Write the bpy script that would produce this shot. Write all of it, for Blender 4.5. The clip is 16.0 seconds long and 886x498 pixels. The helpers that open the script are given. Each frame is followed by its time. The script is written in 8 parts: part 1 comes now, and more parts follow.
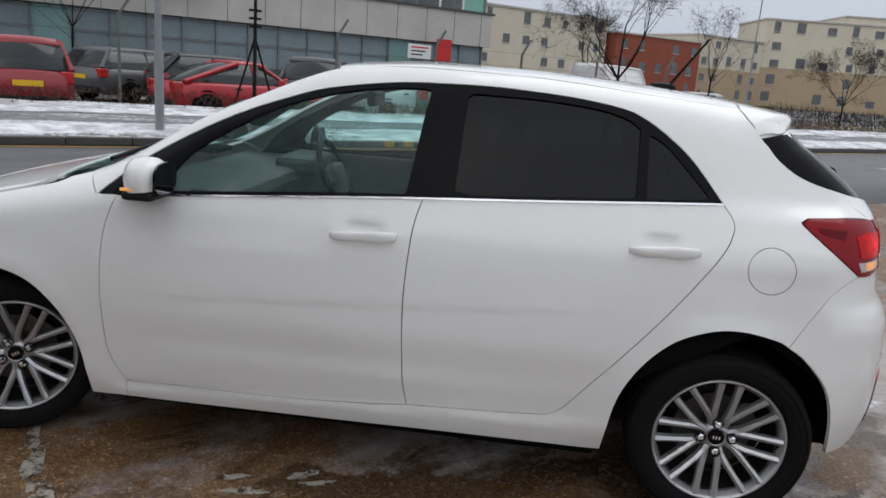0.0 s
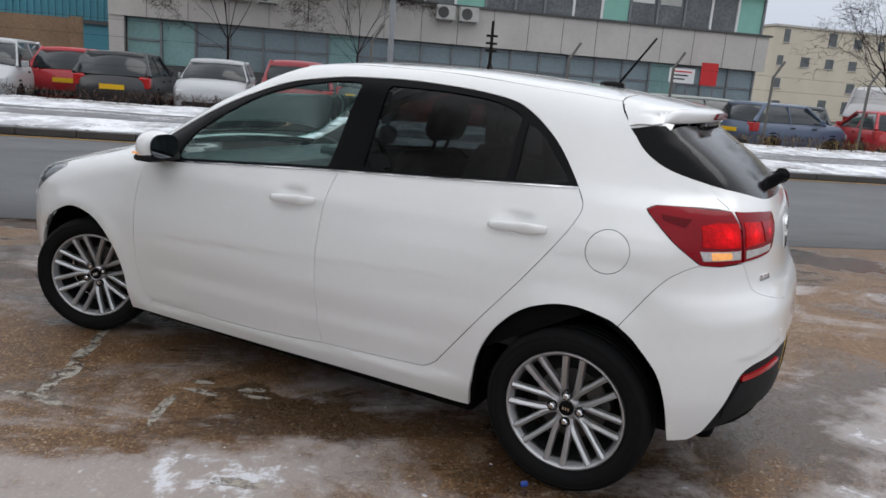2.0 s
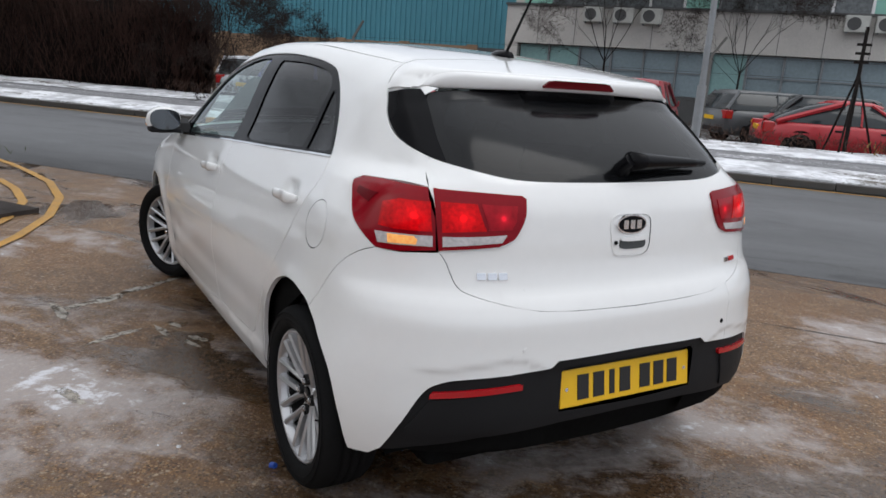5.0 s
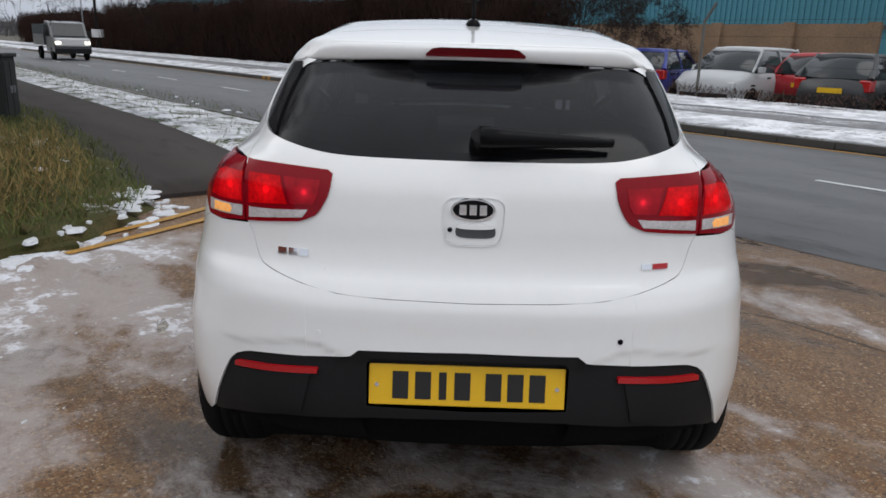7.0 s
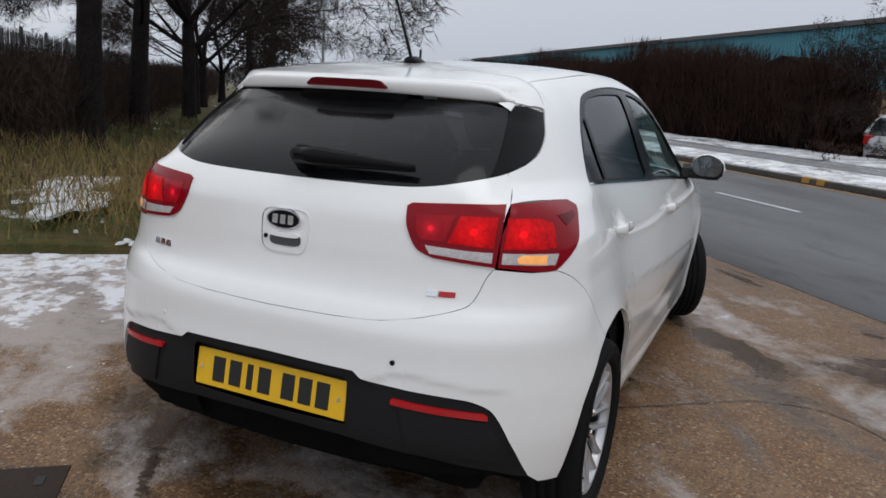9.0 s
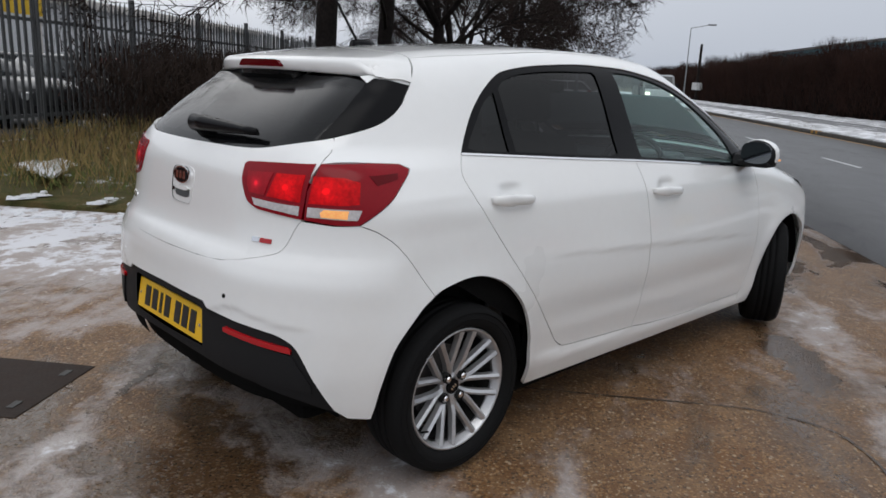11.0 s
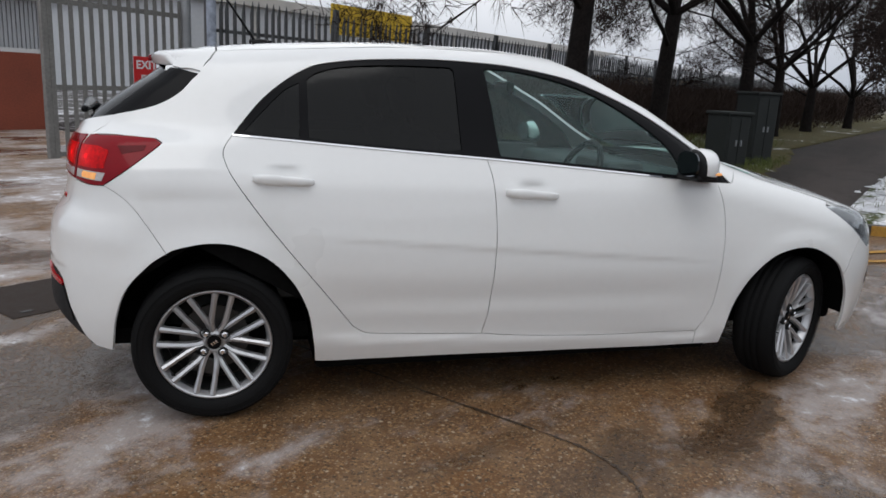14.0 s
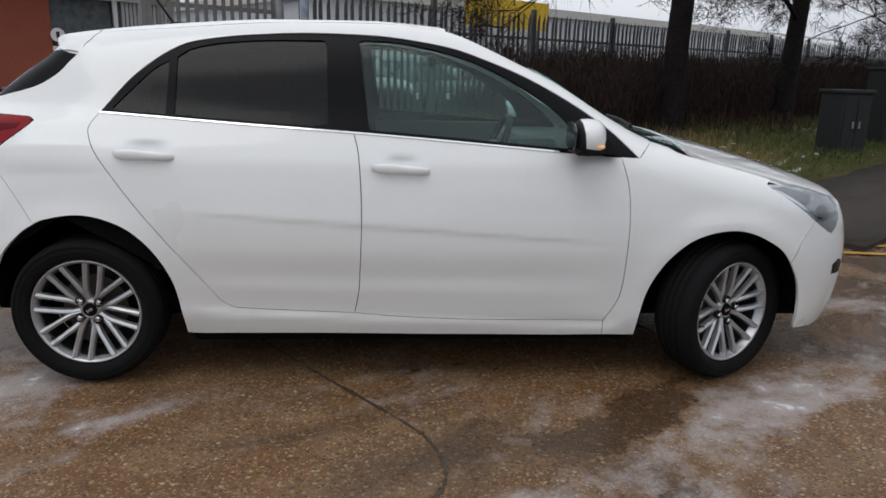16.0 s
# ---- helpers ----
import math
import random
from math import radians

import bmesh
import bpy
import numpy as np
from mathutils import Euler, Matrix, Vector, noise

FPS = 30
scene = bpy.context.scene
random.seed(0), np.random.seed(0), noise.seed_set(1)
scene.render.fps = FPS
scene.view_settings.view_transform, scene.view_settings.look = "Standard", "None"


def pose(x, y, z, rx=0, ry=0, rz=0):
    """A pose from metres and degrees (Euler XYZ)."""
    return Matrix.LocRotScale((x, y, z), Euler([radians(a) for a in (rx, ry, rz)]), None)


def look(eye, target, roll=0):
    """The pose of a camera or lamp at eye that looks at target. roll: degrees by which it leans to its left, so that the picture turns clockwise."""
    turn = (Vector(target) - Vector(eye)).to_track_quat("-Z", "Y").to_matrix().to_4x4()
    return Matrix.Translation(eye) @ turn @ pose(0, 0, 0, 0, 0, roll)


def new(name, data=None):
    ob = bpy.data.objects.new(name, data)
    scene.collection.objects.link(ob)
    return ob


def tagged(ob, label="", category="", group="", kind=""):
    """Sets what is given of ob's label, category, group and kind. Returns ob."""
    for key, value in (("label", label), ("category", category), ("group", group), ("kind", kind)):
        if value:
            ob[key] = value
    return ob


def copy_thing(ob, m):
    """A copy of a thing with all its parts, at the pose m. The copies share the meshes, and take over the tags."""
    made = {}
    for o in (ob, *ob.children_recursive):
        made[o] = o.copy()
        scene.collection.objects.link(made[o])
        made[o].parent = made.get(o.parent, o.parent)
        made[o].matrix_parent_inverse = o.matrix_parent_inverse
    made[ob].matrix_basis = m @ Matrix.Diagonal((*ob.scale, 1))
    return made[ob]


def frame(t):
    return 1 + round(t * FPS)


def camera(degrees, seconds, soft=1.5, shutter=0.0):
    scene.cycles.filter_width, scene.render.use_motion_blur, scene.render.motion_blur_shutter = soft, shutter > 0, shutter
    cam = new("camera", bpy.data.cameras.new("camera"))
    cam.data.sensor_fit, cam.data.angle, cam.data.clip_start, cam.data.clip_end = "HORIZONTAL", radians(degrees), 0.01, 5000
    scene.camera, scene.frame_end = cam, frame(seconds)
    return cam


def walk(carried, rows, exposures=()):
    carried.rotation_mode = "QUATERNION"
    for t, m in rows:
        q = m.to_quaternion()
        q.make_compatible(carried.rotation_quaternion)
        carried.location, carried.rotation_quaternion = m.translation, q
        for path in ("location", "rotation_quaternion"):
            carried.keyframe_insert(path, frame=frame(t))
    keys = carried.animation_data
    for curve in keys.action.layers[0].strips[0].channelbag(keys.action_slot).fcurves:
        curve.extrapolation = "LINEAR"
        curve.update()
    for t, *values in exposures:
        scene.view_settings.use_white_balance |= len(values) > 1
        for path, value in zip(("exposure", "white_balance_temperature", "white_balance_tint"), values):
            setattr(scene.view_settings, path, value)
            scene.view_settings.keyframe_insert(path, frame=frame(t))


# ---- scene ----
cam = camera(62.5, 16.0, soft=1.6, shutter=0.0)
PATH = [
    (0, (0.542, -3.143, 1.424), (0.353, -1.207, 0.959), 4.3),
    (0.5, (0.872, -3.297, 1.427), (0.408, -1.414, 0.938), 2.2),
    (1, (1.236, -3.318, 1.409), (0.631, -1.467, 0.954), 5.0),
    (1.5, (1.569, -3.214, 1.411), (0.787, -1.442, 0.913), 4.9),
    (2, (1.967, -3.159, 1.41), (1.072, -1.429, 0.957), 4.5),
    (2.5, (2.206, -2.948, 1.378), (1.163, -1.297, 0.948), 5.9),
    (3, (2.5, -2.7, 1.371), (1.28, -1.18, 0.921), 3.4),
    (3.5, (2.787, -2.45, 1.381), (1.406, -1.08, 0.913), 3.2),
    (4, (2.952, -2.111, 1.379), (1.48, -0.839, 0.917), 4.5),
    (4.5, (3.197, -1.815, 1.359), (1.585, -0.724, 0.9), 4.3),
    (4.7, (3.31, -1.714, 1.361), (1.67, -0.669, 0.893), 4.3),
    (6.8, (3.617, -0.251, 1.305), (1.683, -0.094, 0.82), 1.6),
    (7, (3.679, -0.062, 1.365), (1.752, -0.075, 0.828), 1.7),
    (7.5, (3.714, 0.254, 1.335), (1.785, 0.039, 0.852), 1.4),
    (8, (3.643, 0.563, 1.337), (1.752, 0.158, 0.824), 2.7),
    (8.5, (3.63, 0.937, 1.334), (1.796, 0.275, 0.887), 3.6),
    (9, (3.514, 1.226, 1.334), (1.725, 0.438, 0.916), 3.4),
    (11.5, (2.681, 2.635, 1.308), (1.436, 1.135, 0.86), 2.5),
    (12, (2.371, 2.805, 1.265), (1.212, 1.233, 0.837), 3.3),
    (12.5, (2.128, 2.998, 1.288), (1.09, 1.346, 0.85), 4.8),
    (13, (1.845, 3.235, 1.291), (0.967, 1.498, 0.83), 2.1),
    (13.5, (1.531, 3.337, 1.309), (0.777, 1.543, 0.846), 3.0),
    (14, (1.196, 3.537, 1.304), (0.654, 1.663, 0.861), 3.0),
    (14.5, (0.877, 3.567, 1.254), (0.503, 1.664, 0.768), 1.0),
    (15, (0.572, 3.584, 1.263), (0.307, 1.664, 0.771), -0.7),
    (15.5, (0.341, 3.695, 1.276), (0.133, 1.756, 0.832), 1.5),
    (16, (0.053, 3.644, 1.266), (-0.068, 1.706, 0.787), 1.2),
]
walk(cam, [(t, look(eye, target, roll)) for t, eye, target, roll in PATH], [(0.0, 0.10), (1.5, 0.15), (2.0, 0.25), (2.5, 0.33), (4.5, 0.27), (7.0, 0.08), (9.0, 0.05), (12.0, 0.0), (16.0, 0.02)])
SKY = 0.139

# ---- light ----
world = bpy.data.worlds.new("overcast_winter_sky")
scene.world = world
world.use_nodes = True
wn, wl = world.node_tree.nodes, world.node_tree.links
sky = wn.new("ShaderNodeTexSky")
sky.sky_type, sky.sun_disc = "NISHITA", False
sky.sun_elevation, sky.sun_rotation = radians(32), radians(200)
sky.air_density, sky.dust_density, sky.ozone_density = 1.0, 6.0, 1.5
pale = wn.new("ShaderNodeHueSaturation")
pale.inputs["Saturation"].default_value = 0.22
wl.new(sky.outputs["Color"], pale.inputs["Color"])
# a closed cloud layer over it, brighter towards the zenith
way_up = wn.new("ShaderNodeSeparateXYZ")
wl.new(wn.new("ShaderNodeTexCoord").outputs["Generated"], way_up.inputs[0])
height = wn.new("ShaderNodeMapRange")
height.interpolation_type = "SMOOTHSTEP"
height.inputs["From Min"].default_value, height.inputs["From Max"].default_value = 0.0, 0.7
wl.new(way_up.outputs["Z"], height.inputs["Value"])
cloud = wn.new("ShaderNodeMix")
cloud.data_type = "RGBA"
cloud.inputs[6].default_value, cloud.inputs[7].default_value = (3.75, 4.1, 4.75, 1), (6.9, 7.2, 7.7, 1)
wl.new(height.outputs[0], cloud.inputs[0])
over = wn.new("ShaderNodeMix")
over.data_type = "RGBA"
over.inputs[0].default_value = 0.88
wl.new(pale.outputs["Color"], over.inputs[6])
wl.new(cloud.outputs[2], over.inputs[7])
# the cloud is thinner on the sun's side, all the way round as one slow change
towards = wn.new("ShaderNodeVectorMath")
towards.operation = "DOT_PRODUCT"
towards.inputs[1].default_value = (0.777, 0.629, 0)
wl.new(way_up.inputs[0].links[0].from_socket, towards.inputs[0])
lean = wn.new("ShaderNodeMapRange")
for key, v in (("From Min", -1), ("From Max", 1), ("To Min", 0.97), ("To Max", 1.03)):
    lean.inputs[key].default_value = v
wl.new(towards.outputs["Value"], lean.inputs["Value"])
thin = wn.new("ShaderNodeVectorMath")
thin.operation = "SCALE"
wl.new(over.outputs[2], thin.inputs[0])
wl.new(lean.outputs[0], thin.inputs["Scale"])
wl.new(thin.outputs[0], wn["Background"].inputs["Color"])
wn["Background"].inputs["Strength"].default_value = SKY

sun = new("sun", bpy.data.lights.new("sun", "SUN"))
sun.data.energy, sun.data.angle, sun.data.color = 0.55, radians(40), (1.0, 0.985, 0.965)
sun.matrix_world = look((0, 0, 30), (-9, -12, 0))

# ---- materials ----


def node(nt, kind, **values):
    n = nt.nodes.new(kind)
    for key, value in values.items():
        n.inputs[key.replace("_", " ")].default_value = value
    return n


def surf(name, color, rough=0.6, metal=0.0, spread=0.12, scale=6.0, fine=60.0, bump=0.0, coat=0.0, glow=None, spec=0.5, rough_spread=0.1):
    """A plain surface whose colour and roughness vary at two scales."""
    m = bpy.data.materials.new(name)
    m.use_nodes = True
    nt = m.node_tree
    b = nt.nodes["Principled BSDF"]
    at = nt.nodes.new("ShaderNodeTexCoord").outputs["Object"]
    big = node(nt, "ShaderNodeTexNoise", Scale=scale, Detail=4.0, Roughness=0.6)
    small = node(nt, "ShaderNodeTexNoise", Scale=fine, Detail=3.0, Roughness=0.6)
    nt.links.new(at, big.inputs["Vector"])
    nt.links.new(at, small.inputs["Vector"])
    both = nt.nodes.new("ShaderNodeMath")
    both.operation = "ADD"
    nt.links.new(big.outputs["Fac"], both.inputs[0])
    nt.links.new(small.outputs["Fac"], both.inputs[1])
    ramp = nt.nodes.new("ShaderNodeMapRange")
    ramp.inputs["From Min"].default_value, ramp.inputs["From Max"].default_value = 0.6, 1.4
    ramp.inputs["To Min"].default_value, ramp.inputs["To Max"].default_value = 1 - spread, 1 + spread
    nt.links.new(both.outputs[0], ramp.inputs["Value"])
    tint = nt.nodes.new("ShaderNodeVectorMath")
    tint.operation = "SCALE"
    tint.inputs[0].default_value = color
    nt.links.new(ramp.outputs[0], tint.inputs["Scale"])
    nt.links.new(tint.outputs[0], b.inputs["Base Color"])
    gloss = nt.nodes.new("ShaderNodeMapRange")
    gloss.inputs["From Min"].default_value, gloss.inputs["From Max"].default_value = 0.3, 0.7
    gloss.inputs["To Min"].default_value = max(rough * (1 - rough_spread), 0.01)
    gloss.inputs["To Max"].default_value = min(rough * (1 + rough_spread), 1.0)
    nt.links.new(big.outputs["Fac"], gloss.inputs["Value"])
    nt.links.new(gloss.outputs[0], b.inputs["Roughness"])
    b.inputs["Metallic"].default_value = metal
    b.inputs["Coat Weight"].default_value = coat
    b.inputs["Coat Roughness"].default_value = 0.04
    b.inputs["Specular IOR Level"].default_value = spec
    if bump:
        bp = nt.nodes.new("ShaderNodeBump")
        bp.inputs["Strength"].default_value, bp.inputs["Distance"].default_value = 0.6, bump
        nt.links.new(small.outputs["Fac"], bp.inputs["Height"])
        nt.links.new(bp.outputs[0], b.inputs["Normal"])
    if glow:
        b.inputs["Emission Color"].default_value = (*color, 1)
        b.inputs["Emission Strength"].default_value = glow
    return m


def glass(name, tint, gloss_rough=0.01, fog=0.0, mist=(0.48, 0.72, 0.70)):
    """A thin pane: what lies behind shows tinted, and Fresnel adds the reflection."""
    m = bpy.data.materials.new(name)
    m.use_nodes = True
    nt = m.node_tree
    nt.nodes.remove(nt.nodes["Principled BSDF"])
    out = nt.nodes["Material Output"]
    clear = node(nt, "ShaderNodeBsdfTransparent", Color=(*tint, 1))
    shine = node(nt, "ShaderNodeBsdfGlossy", Color=(1, 1, 1, 1), Roughness=gloss_rough)
    fres = node(nt, "ShaderNodeFresnel", IOR=1.33)
    mix = nt.nodes.new("ShaderNodeMixShader")
    nt.links.new(fres.outputs[0], mix.inputs[0])
    behind = clear.outputs[0]
    if fog:
        # breath and road film on the pane; the haze also holds some sky reflection as colour
        film = node(nt, "ShaderNodeBsdfDiffuse", Color=(*mist, 1))
        cloudy = node(nt, "ShaderNodeTexNoise", Scale=5.0, Detail=6.0, Roughness=0.65)
        nt.links.new(nt.nodes.new("ShaderNodeTexCoord").outputs["Object"], cloudy.inputs["Vector"])
        amount = nt.nodes.new("ShaderNodeMapRange")
        for key, v in (("From Min", 0.3), ("From Max", 0.7), ("To Min", fog * 0.6), ("To Max", fog * 1.4)):
            amount.inputs[key].default_value = v
        nt.links.new(cloudy.outputs["Fac"], amount.inputs["Value"])
        misted = nt.nodes.new("ShaderNodeMixShader")
        nt.links.new(amount.outputs[0], misted.inputs[0])
        nt.links.new(clear.outputs[0], misted.inputs[1])
        nt.links.new(film.outputs[0], misted.inputs[2])
        behind = misted.outputs[0]
    nt.links.new(behind, mix.inputs[1])
    nt.links.new(shine.outputs[0], mix.inputs[2])
    nt.links.new(mix.outputs[0], out.inputs["Surface"])
    return m


white_paint = surf("white_car_paint", (0.83, 0.83, 0.82), 0.32, coat=1.0, spread=0.015, scale=1.5, fine=30, rough_spread=0.2)
black_plastic = surf("grained_black_plastic", (0.012, 0.012, 0.013), 0.6, spread=0.15, fine=300, bump=0.0006, spec=0.2)
gloss_black = surf("gloss_black_trim", (0.006, 0.006, 0.007), 0.22, spread=0.05, spec=0.09)
frit_black = surf("matt_black_glass_border", (0.006, 0.006, 0.006), 0.9, spread=0.1, spec=0.02)
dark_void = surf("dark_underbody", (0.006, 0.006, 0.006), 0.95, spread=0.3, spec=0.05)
rubber = surf("black_tyre_rubber", (0.0085, 0.0085, 0.0088), 0.8, spread=0.25, scale=9, fine=120, bump=0.0008, spec=0.12)
alloy = surf("silver_alloy_wheel", (0.52, 0.52, 0.53), 0.32, metal=0.7, spread=0.06, scale=20, fine=150)
# alloy with the shade behind the spokes put into its colour
alloy_shaded = surf("shadowed_grey_wheel_barrel", (0.03, 0.03, 0.03), 0.6, metal=0.4, spread=0.3, spec=0.2)
steel = surf("grey_cast_steel", (0.10, 0.095, 0.09), 0.55, metal=0.7, spread=0.2)
chrome = surf("polished_chrome", (0.82, 0.82, 0.84), 0.08, metal=1.0, spread=0.03)
lamp_red = surf("dark_red_lamp_lens", (0.225, 0.002, 0.008), 0.12, spec=0.18, coat=0.05, spread=0.08, scale=20)
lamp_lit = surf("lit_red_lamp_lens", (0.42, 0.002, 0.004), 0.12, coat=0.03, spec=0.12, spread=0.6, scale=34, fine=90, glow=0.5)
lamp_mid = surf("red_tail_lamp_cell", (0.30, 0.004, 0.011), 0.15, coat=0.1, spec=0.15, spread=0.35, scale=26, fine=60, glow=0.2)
lamp_deep = surf("smoked_red_lamp_lens", (0.105, 0.001, 0.004), 0.2, spec=0.15, spread=0.1)
lamp_clear = surf("clear_ribbed_lamp_lens", (0.50, 0.47, 0.47), 0.12, coat=1.0, spread=0.25, scale=30, fine=120)
head_silver = surf("silvered_headlamp_bowl", (0.78, 0.79, 0.80), 0.25, metal=0.6, spread=0.15, scale=25, fine=80)
lamp_amber = surf("lit_amber_indicator", (0.95, 0.42, 0.12), 0.12, coat=0.5, spread=0.5, scale=60, fine=160, glow=0.32)
reflector_red = surf("red_reflector", (0.42, 0.006, 0.010), 0.18, coat=0.2, spread=0.2, fine=200)
plate_yellow = surf("reflective_yellow_plate", (0.80, 0.47, 0.015), 0.35, spread=0.04)
ink = surf("black_ink", (0.012, 0.012, 0.012), 0.5, spread=0.1)
seat_cloth = surf("charcoal_seat_cloth", (0.035, 0.035, 0.038), 0.9, spread=0.25, fine=220)
trim_grey = surf("grey_cabin_plastic", (0.055, 0.06, 0.062), 0.6, spread=0.15)
head_lining = surf("light_grey_head_lining", (0.42, 0.42, 0.40), 0.9, spread=0.05)
clear_pane = glass("green_tinted_front_pane", (0.70, 0.89, 0.86), fog=0.05)
rear_pane = glass("tinted_rear_pane_with_road_film", (0.045, 0.048, 0.056), 0.10, fog=0.010, mist=(0.58, 0.60, 0.68))
privacy_pane = glass("dark_privacy_pane", (0.065, 0.067, 0.072), 0.14)
mirror_silver = surf("tinted_mirror_glass", (0.13, 0.14, 0.15), 0.03, metal=1.0, spread=0.02)
lamp_pane = glass("clear_headlamp_cover", (0.85, 0.87, 0.88))

# ---- mesh helpers ----


def part(name, bm, material, parent, label="", smooth=False):
    """Links a bmesh as one mesh object under a thing or a part."""
    me = bpy.data.meshes.new(name)
    bmesh.ops.recalc_face_normals(bm, faces=bm.faces)
    bm.to_mesh(me)
    bm.free()
    me.materials.append(material)
    if smooth:
        me.shade_smooth()
    ob = new(name, me)
    if parent is not None:
        ob.parent = parent
    if label:
        tagged(ob, label)
    return ob


def thing(name, label, category, group="", kind="", at=None):
    ob = new(name)
    ob.empty_display_size = 0.1
    if at is not None:
        ob.matrix_world = at
    return tagged(ob, label, category, group, kind)


def add_box(bm, a, b, turn=None, bevel=0.0):
    """An axis-aligned box from corner a to corner b, then turned by a matrix."""
    made = bmesh.ops.create_cube(bm, size=1)["verts"]
    for v in made:
        v.co = Vector([a[i] + (v.co[i] + 0.5) * (b[i] - a[i]) for i in range(3)])
    if bevel:
        edges = list({e for v in made for e in v.link_edges})
        r = bmesh.ops.bevel(bm, geom=edges, offset=bevel, segments=2, affect="EDGES", profile=0.5)
        made = list({v for f in r["faces"] for v in f.verts} | {v for v in made if v.is_valid})
    if turn is not None:
        for v in made:
            v.co = turn @ v.co
    return made


def add_tube(bm, a, b, r0, r1=None, sides=12, caps=True):
    """A round bar from a to b that tapers from r0 to r1."""
    a, b = Vector(a), Vector(b)
    r1 = r0 if r1 is None else r1
    z = (b - a).normalized()
    x = z.orthogonal().normalized()
    y = z.cross(x)
    rings = []
    for c, r in ((a, r0), (b, r1)):
        rings.append([bm.verts.new(c + r * (math.cos(k * 2 * math.pi / sides) * x + math.sin(k * 2 * math.pi / sides) * y)) for k in range(sides)])
    for k in range(sides):
        bm.faces.new((rings[0][k], rings[0][k - 1], rings[1][k - 1], rings[1][k]))
    if caps:
        bm.faces.new(rings[0])
        bm.faces.new(rings[1][::-1])
    return rings


def add_chain(bm, pts, radii, sides=10):
    """One closed tube through several points."""
    pts = [Vector(p) for p in pts]
    rings = []
    for k, p in enumerate(pts):
        z = (pts[min(k + 1, len(pts) - 1)] - pts[max(k - 1, 0)]).normalized()
        x = z.cross(Vector((0.31, 0.2, 0.93))).normalized()
        y = z.cross(x)
        rings.append([bm.verts.new(p + radii[k] * (math.cos(j * 2 * math.pi / sides) * x + math.sin(j * 2 * math.pi / sides) * y)) for j in range(sides)])
    for p, q in zip(rings, rings[1:]):
        for j in range(sides):
            bm.faces.new((p[j - 1], p[j], q[j], q[j - 1]))
    bm.faces.new(rings[0])
    bm.faces.new(rings[-1][::-1])


def add_lathe(bm, profile, turn, sides=48):
    """Turns a list of (radius, height along the axis) round the z axis of the given matrix."""
    rings = [[bm.verts.new(turn @ Vector((r * math.cos(k * 2 * math.pi / sides), r * math.sin(k * 2 * math.pi / sides), h))) for k in range(sides)] for r, h in profile]
    for p, q in zip(rings, rings[1:]):
        for k in range(sides):
            bm.faces.new((p[k - 1], p[k], q[k], q[k - 1]))
    return rings


def add_prism(bm, outline, lo, hi, place):
    """A flat outline of (a, b) pairs given thickness from lo to hi; place turns (a, b, h) into a point."""
    low = [bm.verts.new(place(a, b, lo)) for a, b in outline]
    top = [bm.verts.new(place(a, b, hi)) for a, b in outline]
    n = len(outline)
    for k in range(n):
        bm.faces.new((low[k - 1], low[k], top[k], top[k - 1]))
    bm.faces.new(low[::-1])
    bm.faces.new(top)


def flowing(keys, steps=6):
    """A smooth line through key points, Catmull-Rom, ends included."""
    p = np.array(keys, float)
    p = np.vstack([2 * p[0] - p[1], p, 2 * p[-1] - p[-2]])
    out = []
    for k in range(1, len(p) - 2):
        for t in np.arange(steps) / steps:
            a, b, c, d = p[k - 1 : k + 3]
            out.append(0.5 * (2 * b + (c - a) * t + (2 * a - 5 * b + 4 * c - d) * t**2 + (3 * b - a - 3 * c + d) * t**3))
    return [tuple(v) for v in out] + [tuple(p[-2])]

# ---- the place: s runs along the road, c across it ----
ALONG, ACROSS = Vector((0.777, 0.629, 0)), Vector((-0.629, 0.777, 0))
TURN = math.atan2(0.629, 0.777)


def at(s, c, z=0.0):
    return ALONG * s + ACROSS * c + Vector((0, 0, z))


def stand(s, c, z=0.0, turn=0.0):
    """The pose of a thing that stands at (s, c); turned 0 it faces along the road."""
    return Matrix.Translation(at(s, c, z)) @ Matrix.Rotation(TURN + radians(turn), 4, "Z")


LAID = stand(0, 0)
rng = random.Random(4)


def noise_node(nt, src, scale, detail=5.0, rough=0.6, distort=0.0, stretch=None, turn=0.0):
    if stretch:
        mp = nt.nodes.new("ShaderNodeMapping")
        mp.inputs["Scale"].default_value = stretch
        mp.inputs["Rotation"].default_value = (0, 0, turn)
        nt.links.new(src, mp.inputs["Vector"])
        src = mp.outputs[0]
    n = node(nt, "ShaderNodeTexNoise", Scale=scale, Detail=detail, Roughness=rough, Distortion=distort)
    nt.links.new(src, n.inputs["Vector"])
    return n.outputs["Fac"]


def span(nt, value, lo, hi, a=0.0, b=1.0):
    m = nt.nodes.new("ShaderNodeMapRange")
    m.interpolation_type = "SMOOTHSTEP"
    for key, v in (("From Min", lo), ("From Max", hi), ("To Min", a), ("To Max", b)):
        m.inputs[key].default_value = v
    nt.links.new(value, m.inputs["Value"])
    return m.outputs[0]


def calc(nt, op, a, b):
    m = nt.nodes.new("ShaderNodeMath")
    m.operation = op
    for k, v in enumerate((a, b)):
        if isinstance(v, (int, float)):
            m.inputs[k].default_value = v
        else:
            nt.links.new(v, m.inputs[k])
    return m.outputs[0]


def mixed(nt, fac, a, b):
    m = nt.nodes.new("ShaderNodeMix")
    m.data_type = "RGBA"
    nt.links.new(fac, m.inputs[0])
    for k, v in ((6, a), (7, b)):
        if isinstance(v, tuple):
            m.inputs[k].default_value = (*v, 1)
        else:
            nt.links.new(v, m.inputs[k])
    return m.outputs[2]


